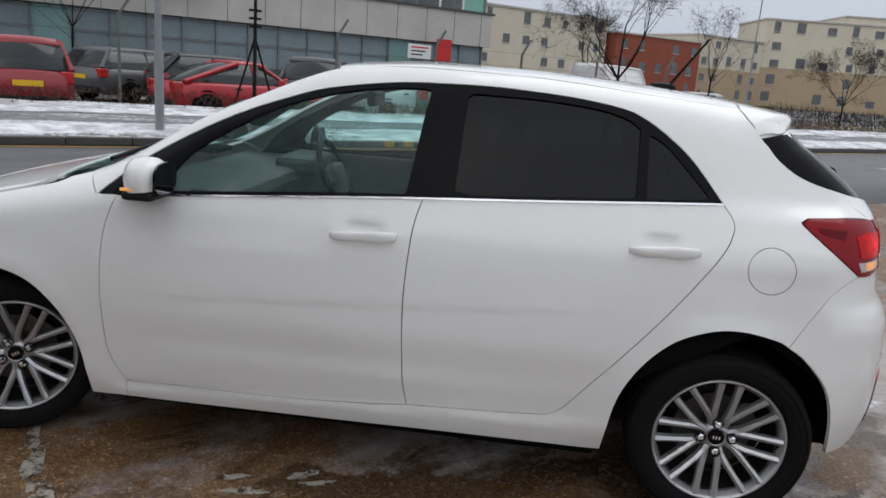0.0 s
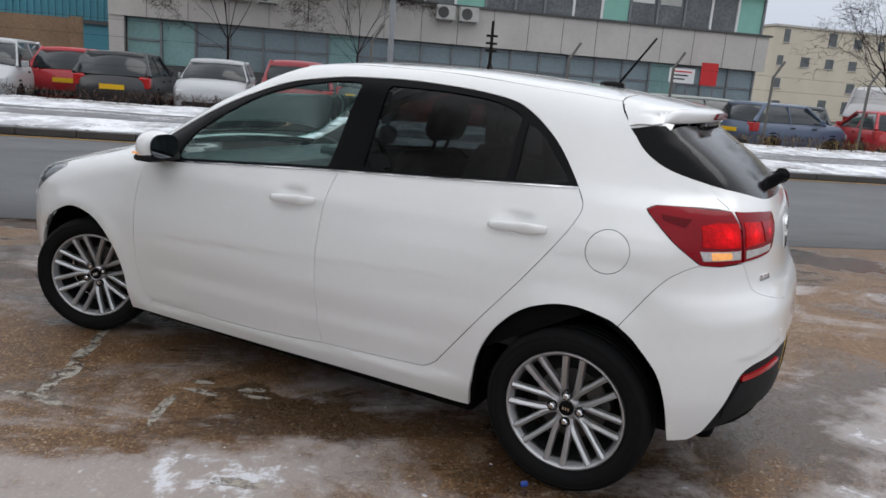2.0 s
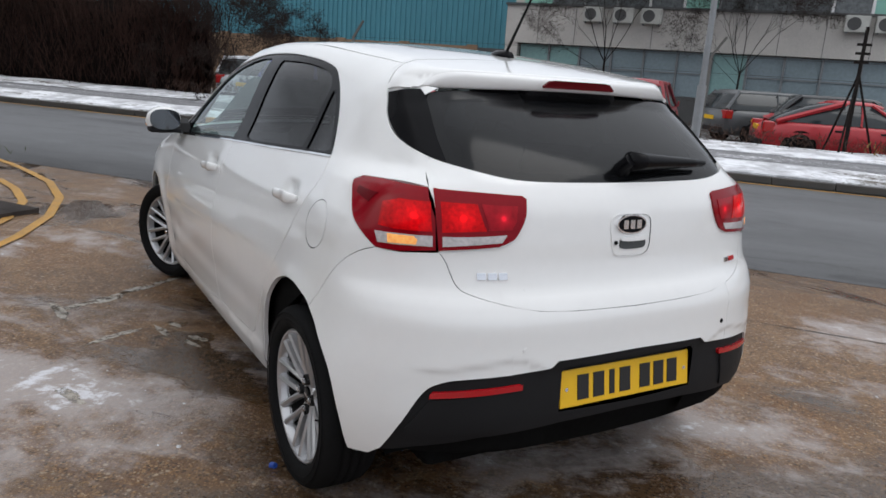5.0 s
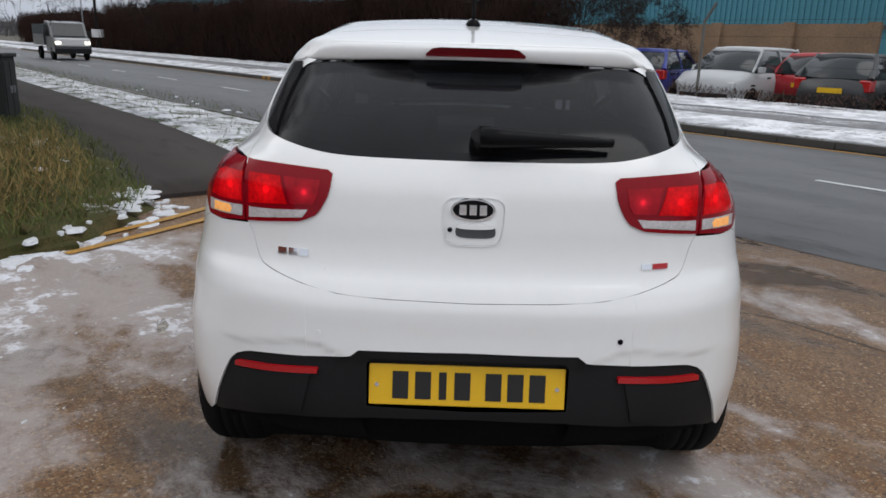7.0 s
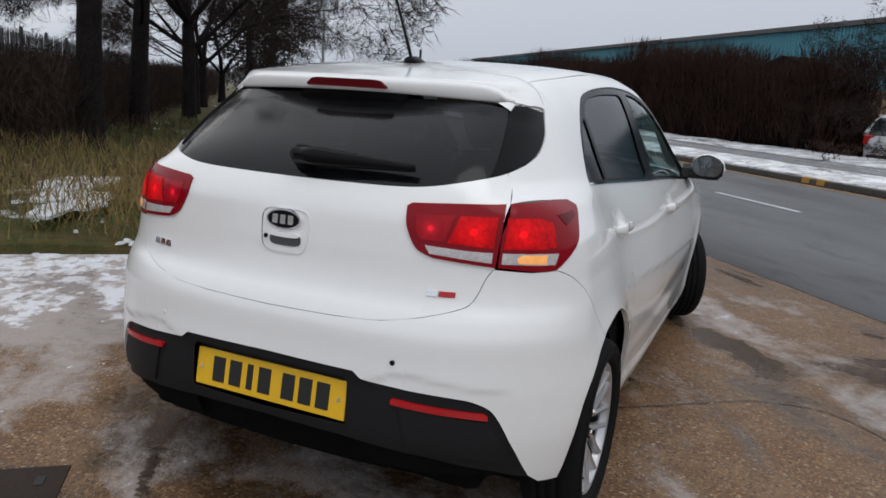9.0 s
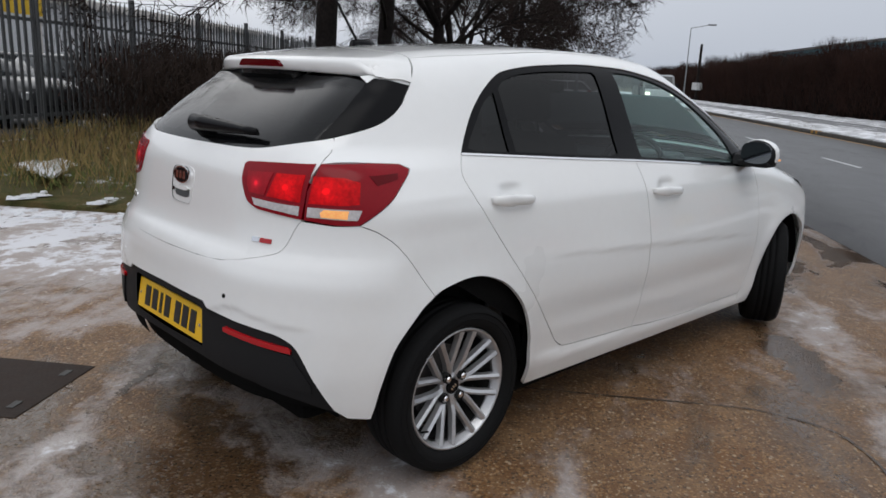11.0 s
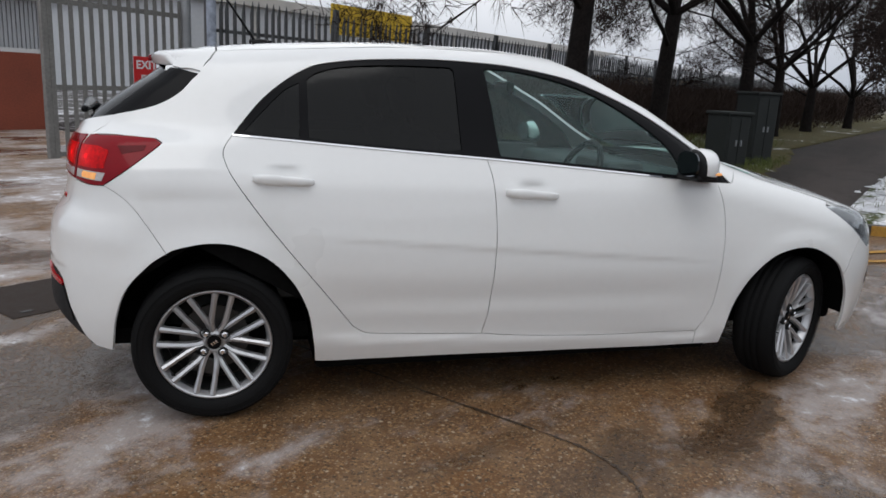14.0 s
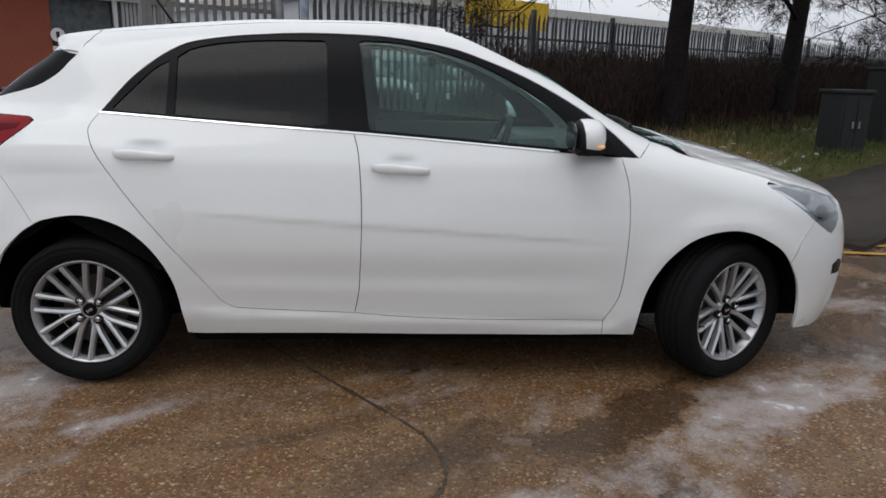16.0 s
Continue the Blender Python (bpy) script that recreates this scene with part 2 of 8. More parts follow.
def blot(nt, src, s, c, rs, rc, turn=0.0):
    """1 in the middle of an ellipse on the ground, falling softly to 0 at its edge."""
    m = nt.nodes.new("ShaderNodeMapping")
    m.vector_type = "TEXTURE"
    m.inputs["Location"].default_value, m.inputs["Rotation"].default_value, m.inputs["Scale"].default_value = (s, c, 0), (0, 0, radians(turn)), (rs, rc, 1)
    nt.links.new(src, m.inputs["Vector"])
    far = nt.nodes.new("ShaderNodeVectorMath")
    far.operation = "LENGTH"
    nt.links.new(m.outputs[0], far.inputs[0])
    return span(nt, far.outputs["Value"], 0.25, 1.0, 1.0, 0.0)


def most(nt, masks):
    out = masks[0]
    for m in masks[1:]:
        out = calc(nt, "MAXIMUM", out, m)
    return out


def wet_concrete():
    """Brown concrete with its pebbles laid bare, wet in places, with thin grey ice and rags of snow over it."""
    m = bpy.data.materials.new("wet_icy_concrete")
    m.use_nodes = True
    nt = m.node_tree
    b = nt.nodes["Principled BSDF"]
    flat = nt.nodes.new("ShaderNodeVectorMath")
    flat.operation = "MULTIPLY"
    flat.inputs[1].default_value = (1, 1, 0)
    nt.links.new(nt.nodes.new("ShaderNodeTexCoord").outputs["Object"], flat.inputs[0])
    pos = flat.outputs[0]
    # edges of stains and ice wander
    wander = node(nt, "ShaderNodeTexNoise", Scale=2.6, Detail=6.0, Roughness=0.68)
    nt.links.new(pos, wander.inputs["Vector"])
    shift = nt.nodes.new("ShaderNodeVectorMath")
    shift.operation = "MULTIPLY_ADD"
    shift.inputs[1].default_value = (0.85, 0.55, 0)
    nt.links.new(wander.outputs["Color"], shift.inputs[0])
    back = nt.nodes.new("ShaderNodeVectorMath")
    back.operation = "ADD"
    back.inputs[1].default_value = (-0.425, -0.275, 0)
    nt.links.new(pos, back.inputs[0])
    nt.links.new(back.outputs[0], shift.inputs[2])
    bent = shift.outputs[0]

    broad = noise_node(nt, pos, 0.9, 5, 0.62, 0.6)
    mid = noise_node(nt, pos, 4.5, 6, 0.65, 0.4)
    fine = noise_node(nt, pos, 190, 3, 0.6)
    col = mixed(nt, span(nt, broad, 0.36, 0.64), (0.120, 0.064, 0.031), (0.148, 0.066, 0.020))
    col = mixed(nt, span(nt, mid, 0.42, 0.68), col, (0.190, 0.110, 0.055))
    # pebbles of two sizes, each stone its own shade
    grow = []
    for size, lo in ((62.0, 0.30), (118.0, 0.42)):
        stone = node(nt, "ShaderNodeTexVoronoi", Scale=size)
        nt.links.new(pos, stone.inputs["Vector"])
        shade = nt.nodes.new("ShaderNodeSeparateColor")
        nt.links.new(stone.outputs["Color"], shade.inputs[0])
        body = span(nt, stone.outputs["Distance"], 0.30, 0.62, 1.0, 0.0)
        for out, edge, tint in ((0, 0.62, (0.30, 0.175, 0.080)), (1, 0.72, (0.040, 0.024, 0.014)), (2, 0.93, (0.42, 0.33, 0.23))):
            col = mixed(nt, calc(nt, "MULTIPLY", body, span(nt, shade.outputs[out], edge, min(edge + 0.12, 1.0), 0.0, 0.85)), col, tint)
        grow.append(calc(nt, "MULTIPLY", body, span(nt, shade.outputs[0], lo, 1.0)))
    # a wet film in patches, melt water standing in the joint by the front wheel, and some of the car's shade put into
    # the colour at its tail
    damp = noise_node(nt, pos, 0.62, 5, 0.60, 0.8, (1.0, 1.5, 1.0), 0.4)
    wet_and_shade = most(nt, [blot(nt, bent, *v) for v in ((0.05, 1.39, 0.75, 0.16, 2), (1.55, -1.15, 0.75, 0.36, 51), (0.55, -1.15, 0.6, 0.25, 40), (0.45, -1.68, 0.9, 0.30, 5), (1.6, -2.1, 1.0, 0.45, 5), (-0.55, -0.75, 0.6, 0.2, -39))])
    damp = calc(nt, "ADD", damp, calc(nt, "MULTIPLY", wet_and_shade, 0.17))
    # darker again below the rear bumper: wet ground plus painted shade of the car
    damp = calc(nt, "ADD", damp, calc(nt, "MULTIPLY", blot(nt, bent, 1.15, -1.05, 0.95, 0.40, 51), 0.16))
    wet_shade_fac = span(nt, damp, 0.47, 0.63)
    col = mixed(nt, calc(nt, "MULTIPLY", wet_shade_fac, 0.70), col, (0.034, 0.023, 0.015))
    # ice lies in long smears along the wheel tracks
    smear = noise_node(nt, pos, 1.05, 7, 0.62, 0.55, (0.8, 1.55, 1.0), 0.30)
    rag = noise_node(nt, pos, 7.5, 6, 0.72, 0.25)
    where = nt.nodes.new("ShaderNodeSeparateXYZ")
    nt.links.new(pos, where.inputs[0])
    drift = calc(nt, "MULTIPLY", blot(nt, bent, -1.7, -4.2, 1.9, 4.2), 0.15)
    side_bias = span(nt, where.outputs["Y"], -2.2, 2.2, 0.056, -0.048)
    tracks = most(nt, [blot(nt, bent, *v) for v in ((-0.7, 1.72, 1.9, 0.30, -4), (1.0, 1.66, 1.3, 0.32, -6), (-2.6, 1.75, 1.6, 0.30, 3), (1.25, -1.62, 0.55, 0.16, 8), (-0.9, -1.25, 0.7, 0.22, -8), (-1.9, -0.95, 0.6, 0.25, 10), (3.0, 1.3, 1.8, 0.35, -8))])
    ice = calc(nt, "ADD", calc(nt, "MULTIPLY", smear, 0.72), calc(nt, "MULTIPLY", rag, 0.28))
    ice = calc(nt, "ADD", calc(nt, "ADD", ice, side_bias), calc(nt, "ADD", drift, calc(nt, "MULTIPLY", tracks, 0.105)))
    ice = calc(nt, "SUBTRACT", ice, calc(nt, "MAXIMUM", calc(nt, "MULTIPLY", wet_and_shade, 0.12), calc(nt, "MULTIPLY", blot(nt, bent, 1.05, -2.0, 0.75, 0.62), 0.20)))
    film = most(nt, [blot(nt, bent, *v) for v in ((0.0, -2.2, 1.5, 0.7, 10), (2.1, 0.45, 0.9, 0.30, -8), (-1.6, -1.4, 1.2, 0.5, 0), (2.6, -1.0, 0.8, 0.5, 30))])
    ice_fac = span(nt, calc(nt, "ADD", ice, calc(nt, "MULTIPLY", film, 0.07)), 0.485, 0.635)
    col = mixed(nt, calc(nt, "MULTIPLY", ice_fac, 0.74), col, (0.40, 0.362, 0.350))
    snow_fac = span(nt, calc(nt, "ADD", ice, calc(nt, "MULTIPLY", calc(nt, "SUBTRACT", rag, 0.5), 0.35)), 0.645, 0.735)
    col = mixed(nt, calc(nt, "MULTIPLY", snow_fac, 0.80), col, (0.72, 0.73, 0.77))
    nt.links.new(col, b.inputs["Base Color"])
    rough = calc(nt, "MULTIPLY", span(nt, wet_shade_fac, 0, 1, 0.55, 0.13), span(nt, fine, 0.3, 0.7, 0.8, 1.2))
    rough = calc(nt, "ADD", rough, calc(nt, "MULTIPLY", snow_fac, 0.35))
    nt.links.new(rough, b.inputs["Roughness"])
    b.inputs["Specular IOR Level"].default_value = 0.42
    h = calc(nt, "ADD", calc(nt, "MULTIPLY", fine, 0.3), calc(nt, "ADD", calc(nt, "MULTIPLY", grow[0], 1.0), calc(nt, "MULTIPLY", grow[1], 0.5)))
    h = calc(nt, "MULTIPLY", h, span(nt, calc(nt, "MAXIMUM", ice_fac, calc(nt, "MULTIPLY", wet_shade_fac, 0.6)), 0, 1, 1.0, 0.25))
    h = calc(nt, "ADD", h, calc(nt, "MULTIPLY", ice_fac, 1.6))
    bp = nt.nodes.new("ShaderNodeBump")
    bp.inputs["Strength"].default_value, bp.inputs["Distance"].default_value = 0.6, 0.006
    nt.links.new(h, bp.inputs["Height"])
    nt.links.new(bp.outputs[0], b.inputs["Normal"])
    return m


def snowy(name, under_a, under_b, lo, hi, scale=1.3, slush=(0.42, 0.42, 0.44), stretch=None):
    """Old snow that lets what lies under it show through."""
    m = bpy.data.materials.new(name)
    m.use_nodes = True
    nt = m.node_tree
    b = nt.nodes["Principled BSDF"]
    pos = nt.nodes.new("ShaderNodeTexCoord").outputs["Object"]
    n1 = noise_node(nt, pos, scale, 6, 0.66, 0.5, stretch)
    n2 = noise_node(nt, pos, scale * 9, 5, 0.7)
    f = calc(nt, "ADD", calc(nt, "MULTIPLY", n1, 0.6), calc(nt, "MULTIPLY", n2, 0.4))
    under = mixed(nt, span(nt, noise_node(nt, pos, 6, 5, 0.7), 0.35, 0.65), under_a, under_b)
    under = mixed(nt, span(nt, noise_node(nt, pos, 70, 3, 0.6), 0.35, 0.7, 0.0, 0.6), under, tuple(v * 0.35 for v in under_a))
    snow = mixed(nt, span(nt, noise_node(nt, pos, 2.2, 5, 0.65), 0.35, 0.65), slush, (0.80, 0.81, 0.84))
    nt.links.new(mixed(nt, span(nt, f, lo, hi), under, snow), b.inputs["Base Color"])
    b.inputs["Roughness"].default_value = 0.75
    b.inputs["Specular IOR Level"].default_value = 0.12
    bp = nt.nodes.new("ShaderNodeBump")
    bp.inputs["Strength"].default_value, bp.inputs["Distance"].default_value = 0.7, 0.012
    nt.links.new(f, bp.inputs["Height"])
    nt.links.new(bp.outputs[0], b.inputs["Normal"])
    return m


def tarmac(name, color, wet=0.5, patch=0.25, shine=0.5):
    """Asphalt with patches, stone grain and a damp sheen."""
    m = bpy.data.materials.new(name)
    m.use_nodes = True
    nt = m.node_tree
    b = nt.nodes["Principled BSDF"]
    pos = nt.nodes.new("ShaderNodeTexCoord").outputs["Object"]
    b.inputs["Specular IOR Level"].default_value = shine
    big = noise_node(nt, pos, 0.35, 5, 0.6, 0.3, (0.25, 1.3, 1.0))
    grain = noise_node(nt, pos, 120, 3, 0.65)
    stone = node(nt, "ShaderNodeTexVoronoi", Scale=75.0)
    nt.links.new(pos, stone.inputs["Vector"])
    dark = tuple(v * (1 - patch) for v in color)
    pale = tuple(min(1.0, v * (1 + patch * 1.6)) for v in color)
    col = mixed(nt, span(nt, big, 0.34, 0.66), dark, pale)
    col = mixed(nt, span(nt, grain, 0.45, 0.75, 0.0, 0.5), col, tuple(v * 1.9 for v in color))
    worn = noise_node(nt, pos, 2.2, 7, 0.72, 0.6, (0.5, 1.2, 1.0))
    col = mixed(nt, span(nt, worn, 0.50, 0.68, 0.0, 0.55), col, tuple(v * 0.5 for v in color))
    col = mixed(nt, span(nt, worn, 0.46, 0.30, 0.0, 0.5), col, tuple(v * 1.6 for v in color))
    nt.links.new(col, b.inputs["Base Color"])
    nt.links.new(span(nt, big, 0.35, 0.65, 0.85 - wet * 0.75, 0.85 - wet * 0.35), b.inputs["Roughness"])
    bp = nt.nodes.new("ShaderNodeBump")
    bp.inputs["Strength"].default_value, bp.inputs["Distance"].default_value = 0.5, 0.004
    nt.links.new(stone.outputs["Distance"], bp.inputs["Height"])
    nt.links.new(bp.outputs[0], b.inputs["Normal"])
    return m


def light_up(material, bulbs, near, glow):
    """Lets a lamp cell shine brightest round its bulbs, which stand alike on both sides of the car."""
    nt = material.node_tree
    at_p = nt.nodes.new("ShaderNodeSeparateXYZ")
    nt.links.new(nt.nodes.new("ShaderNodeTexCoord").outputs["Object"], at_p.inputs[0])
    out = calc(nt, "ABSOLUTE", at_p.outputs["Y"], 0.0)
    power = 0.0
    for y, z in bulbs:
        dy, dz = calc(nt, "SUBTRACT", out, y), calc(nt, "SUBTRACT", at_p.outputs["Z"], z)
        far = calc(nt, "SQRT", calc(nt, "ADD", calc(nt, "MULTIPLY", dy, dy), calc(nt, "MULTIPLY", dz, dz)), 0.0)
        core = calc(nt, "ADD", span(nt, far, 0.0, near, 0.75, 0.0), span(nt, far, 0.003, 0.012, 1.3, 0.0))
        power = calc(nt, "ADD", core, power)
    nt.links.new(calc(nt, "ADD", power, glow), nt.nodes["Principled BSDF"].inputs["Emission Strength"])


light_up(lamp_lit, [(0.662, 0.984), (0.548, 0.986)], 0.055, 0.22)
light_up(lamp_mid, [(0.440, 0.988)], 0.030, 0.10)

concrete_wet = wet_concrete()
road_black = tarmac("damp_grey_road_asphalt", (0.078, 0.079, 0.083), 0.5, 0.42)
path_black = tarmac("wet_footpath_asphalt", (0.040, 0.033, 0.030), 0.2, 0.35, 0.15)
verge_far = snowy("trodden_verge_snow", (0.10, 0.085, 0.06), (0.16, 0.14, 0.11), 0.37, 0.47, 1.1, stretch=(0.35, 1.4, 1))
path_icy = snowy("icy_grey_footpath", (0.20, 0.20, 0.21), (0.30, 0.30, 0.31), 0.52, 0.62, 1.2, stretch=(0.3, 1.8, 1))
verge_near = snowy("patchy_snow_on_grass", (0.050, 0.075, 0.016), (0.10, 0.095, 0.034), 0.425, 0.515, 1.9)
rough_grass = snowy("winter_grass_with_snow", (0.062, 0.066, 0.022), (0.115, 0.085, 0.036), 0.57, 0.625, 0.7)
yard_ground = snowy("slushy_yard_tarmac", (0.07, 0.068, 0.066), (0.11, 0.10, 0.095), 0.50, 0.60, 0.8)
field_earth = surf("bare_winter_earth", (0.085, 0.075, 0.055), 0.9, spread=0.35, scale=0.3, fine=4)
kerb_stone = surf("dark_wet_kerb_stone", (0.060, 0.056, 0.052), 0.55, spread=0.35, scale=3, fine=70, bump=0.002)
yellow_line = surf("worn_yellow_road_paint", (0.42, 0.22, 0.035), 0.6, spread=0.35, scale=5, fine=50)
white_line = surf("worn_white_road_paint", (0.52, 0.53, 0.54), 0.55, spread=0.25, scale=5, fine=40)
old_paint = surf("dirty_cream_ground_paint", (0.37, 0.335, 0.285), 0.5, spread=0.45, scale=14, fine=60)


def slope(s):
    """The footpath and its grass climb a little away from the forecourt."""
    t = min(1.0, max(0.0, (-s - 3.0) / 6.0))
    return 0.15 * t * t * (3 - 2 * t)


def slab(name, s0, s1, c0, c1, z, material, label, category, ds=1.0, dc=0.5, lump=0.0, drop=0.05, climb=0.0, uphill=False):
    """A sheet of ground with its own relief and a turned-down rim."""
    ns, nc = max(2, int((s1 - s0) / ds) + 1), max(2, int((c1 - c0) / dc) + 1)
    ss, cc = np.linspace(s0, s1, ns), np.linspace(c0, c1, nc)
    verts, faces = [], []
    for s in ss:
        for c in cc:
            h = lump * (noise.noise(Vector((s * 0.9, c * 0.9, z))) + 0.5 * noise.noise(Vector((s * 3.1, c * 3.1, 5)))) if lump else 0
            verts.append((s, c, z + h + climb * (c - c0) / (c1 - c0) + (slope(s) if uphill else 0)))
    for a in range(ns - 1):
        for b in range(nc - 1):
            k = a * nc + b
            faces.append((k, k + nc, k + nc + 1, k + 1))
    rim = [a * nc for a in range(ns)] + [(ns - 1) * nc + b for b in range(1, nc)] + [a * nc + nc - 1 for a in range(ns - 2, -1, -1)] + [b for b in range(nc - 2, 0, -1)]
    base = len(verts)
    verts += [(verts[k][0], verts[k][1], verts[k][2] - drop) for k in rim]
    n = len(rim)
    faces += [(rim[k], base + k, base + (k + 1) % n, rim[(k + 1) % n]) for k in range(n)]
    me = bpy.data.meshes.new(name)
    me.from_pydata(verts, [], faces)
    me.materials.append(material)
    for p in me.polygons[:(ns - 1) * (nc - 1)]:
        p.use_smooth = True
    ob = new(name, me)
    ob.matrix_world = LAID
    return tagged(ob, label, category, kind="structure")


def strip(name, pts, width, z, material, label, category="road line"):
    """A painted line of a given width along (s, c) points."""
    p = [Vector((a, b)) for a, b in pts]
    verts, faces = [], []
    for k, q in enumerate(p):
        d = (p[min(k + 1, len(p) - 1)] - p[max(k - 1, 0)]).normalized()
        n = Vector((-d.y, d.x)) * width / 2
        for w in (n, -n):
            verts.append((q.x + w.x, q.y + w.y, z))
        if k:
            faces.append((2 * k - 2, 2 * k - 1, 2 * k + 1, 2 * k))
    me = bpy.data.meshes.new(name)
    me.from_pydata(verts, [], faces)
    me.materials.append(material)
    ob = new(name, me)
    ob.matrix_world = LAID
    return tagged(ob, label, category, kind="structure")


bm = bmesh.new()
bmesh.ops.create_circle(bm, cap_ends=True, segments=64, radius=1500)
for v in bm.verts:
    v.co.z = -0.06
tagged(part("ground", bm, field_earth, None), "bare brown winter ground out to the horizon", "ground", kind="structure")
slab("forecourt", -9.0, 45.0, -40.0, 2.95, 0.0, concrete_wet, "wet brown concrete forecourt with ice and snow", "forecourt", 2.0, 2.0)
slab("road", -260, 140, 2.85, 9.22, 0.004, road_black, "damp grey asphalt road", "road", 10, 1.6, drop=0.03)
slab("verge_far", -130, 130, 9.36, 10.55, 0.135, verge_far, "snow-covered verge behind the kerb", "verge", 0.4, 0.15, 0.022, 0.2, 0.105)
slab("footpath_far", -130, 130, 10.55, 11.75, 0.23, path_icy, "icy grey footpath", "footpath", 0.8, 0.3, 0.008, 0.2, 0.06)
slab("verge_back", -130, 130, 11.75, 13.25, 0.30, verge_far, "snow bank along the car park", "verge", 0.4, 0.15, 0.035, 0.45, 0.09)
slab("car_park", -60, 110, 13.25, 60.0, 0.0, yard_ground, "slushy car park behind the fence", "car park", 3, 3)
slab("footpath_near", -130, -3.6, -1.35, 1.02, 0.035, path_black, "wet black asphalt footpath", "footpath", 0.7, 0.6, 0.006, 0.3, uphill=True)


def verge_corner():
    """The near verge: level with its kerb on the road side, rounded at the forecourt."""
    ss = np.r_[np.linspace(-130, -30, 120), np.linspace(-29.7, -8.2, 80), np.linspace(-8.0, -5.42, 24)]
    verts, faces, nc = [], [], 14
    for s in ss:
        edge = float(np.interp(s, [-8.2, -7.0, -6.2, -5.7, -5.42], [2.71, 2.50, 2.16, 1.76, 1.10]))
        for j in range(nc):
            f = j / (nc - 1)
            c = 1.02 + (edge - 1.02) * f
            h = 0.014 * (noise.noise(Vector((s * 0.9, c * 0.9, 1))) + 0.5 * noise.noise(Vector((s * 2.1, c * 3.1, 5))))
            verts.append((s, c, 0.036 + 0.049 * min(1.0, f * 4) + h * min(1.0, f * 6) + slope(s) * (1 - f) ** 1.5 + 0.03 * math.sin(math.pi * f)))
        verts.append((s, edge + 0.01, -0.05))
    n = nc + 1
    for a in range(len(ss) - 1):
        for j in range(nc):
            k = a * n + j
            faces.append((k, k + n, k + n + 1, k + 1))
    faces.append(tuple((len(ss) - 1) * n + j for j in range(n)))
    me = bpy.data.meshes.new("verge_near")
    me.from_pydata(verts, [], faces)
    me.materials.append(verge_near)
    me.shade_smooth()
    ob = new("verge_near", me)
    ob.matrix_world = LAID
    tagged(ob, "grass verge under patchy snow", "verge", kind="structure")


verge_corner()
slab("grass_bank", -130, -2.3, -7.6, -1.35, 0.05, rough_grass, "rough winter grass with snow patches", "grass", 0.4, 0.3, 0.05, 0.3, uphill=True)


def grass_edge(s):
    """How far the rough grass reaches towards the footpath at s."""
    return np.interp(s, [-16, -12, -8.3, -5.45, -3.68, -2.94, -2.46, -2.26], [-1.30, -0.55, -0.27, -0.24, -0.46, -0.72, -1.32, -1.86])


verts, faces = [], []
stations = np.r_[np.linspace(-15.5, -4, 40), np.linspace(-3.8, -2.28, 22)]
for k, s in enumerate(stations):
    inner, outer = -1.6 if s < -2.5 else -1.9, grass_edge(s) + 0.05 * math.sin(s * 7) + 0.03 * math.sin(s * 17)
    for j in range(6):
        c = inner + (max(outer, inner + 0.02) - inner) * j / 5
        verts.append((s, c, (0.075 if j < 5 else 0.0) + slope(s) + 0.03 * noise.noise(Vector((s * 2, c * 2, 3)))))
    if k:
        for j in range(5):
            a, b = (k - 1) * 6 + j, k * 6 + j
            faces.append((a, b, b + 1, a + 1))
me = bpy.data.meshes.new("grass_corner")
me.from_pydata(verts, [], faces)
me.materials.append(rough_grass)
ob = new("grass_corner", me)
ob.matrix_world = LAID
tagged(ob, "rough grass rounding the corner of the footpath", "grass", kind="structure")
slab("fenced_yard", -120, -4.4, -60.0, -7.6, 0.03, yard_ground, "slushy yard behind the fence", "yard", 4, 4)

strip("road_edge_line", [(s, 9.06) for s in range(-130, 131, 5)], 0.09, 0.009, yellow_line, "yellow line at the kerb")
strip("road_edge_line", [(s, 3.16) for s in range(-130, -9, 5)] + [(-9.0, 3.16), (-8.0, 3.14), (-7.2, 3.04), (-6.5, 2.86), (-5.95, 2.66), (-5.4, 2.42), (-4.73, 2.10), (-3.98, 1.56), (-3.41, 0.95), (-3.0, 0.33), (-2.68, -0.33), (-2.42, -0.92), (-2.20, -1.45)], 0.075, 0.010, yellow_line, "worn yellow line round the corner")
strip("road_edge_line", [(-5.2, 1.90), (-4.62, 1.62), (-4.05, 1.24), (-3.55, 0.68), (-3.18, 0.04), (-2.83, -0.60), (-2.52, -1.28)], 0.075, 0.010, yellow_line, "worn yellow line round the corner")
for k in range(-22, 12):
    strip("lane_dash", [(-1.0 + 5.8 * k, 6.1), (0.9 + 5.8 * k, 6.1)], 0.10, 0.009, white_line, "white lane dash")


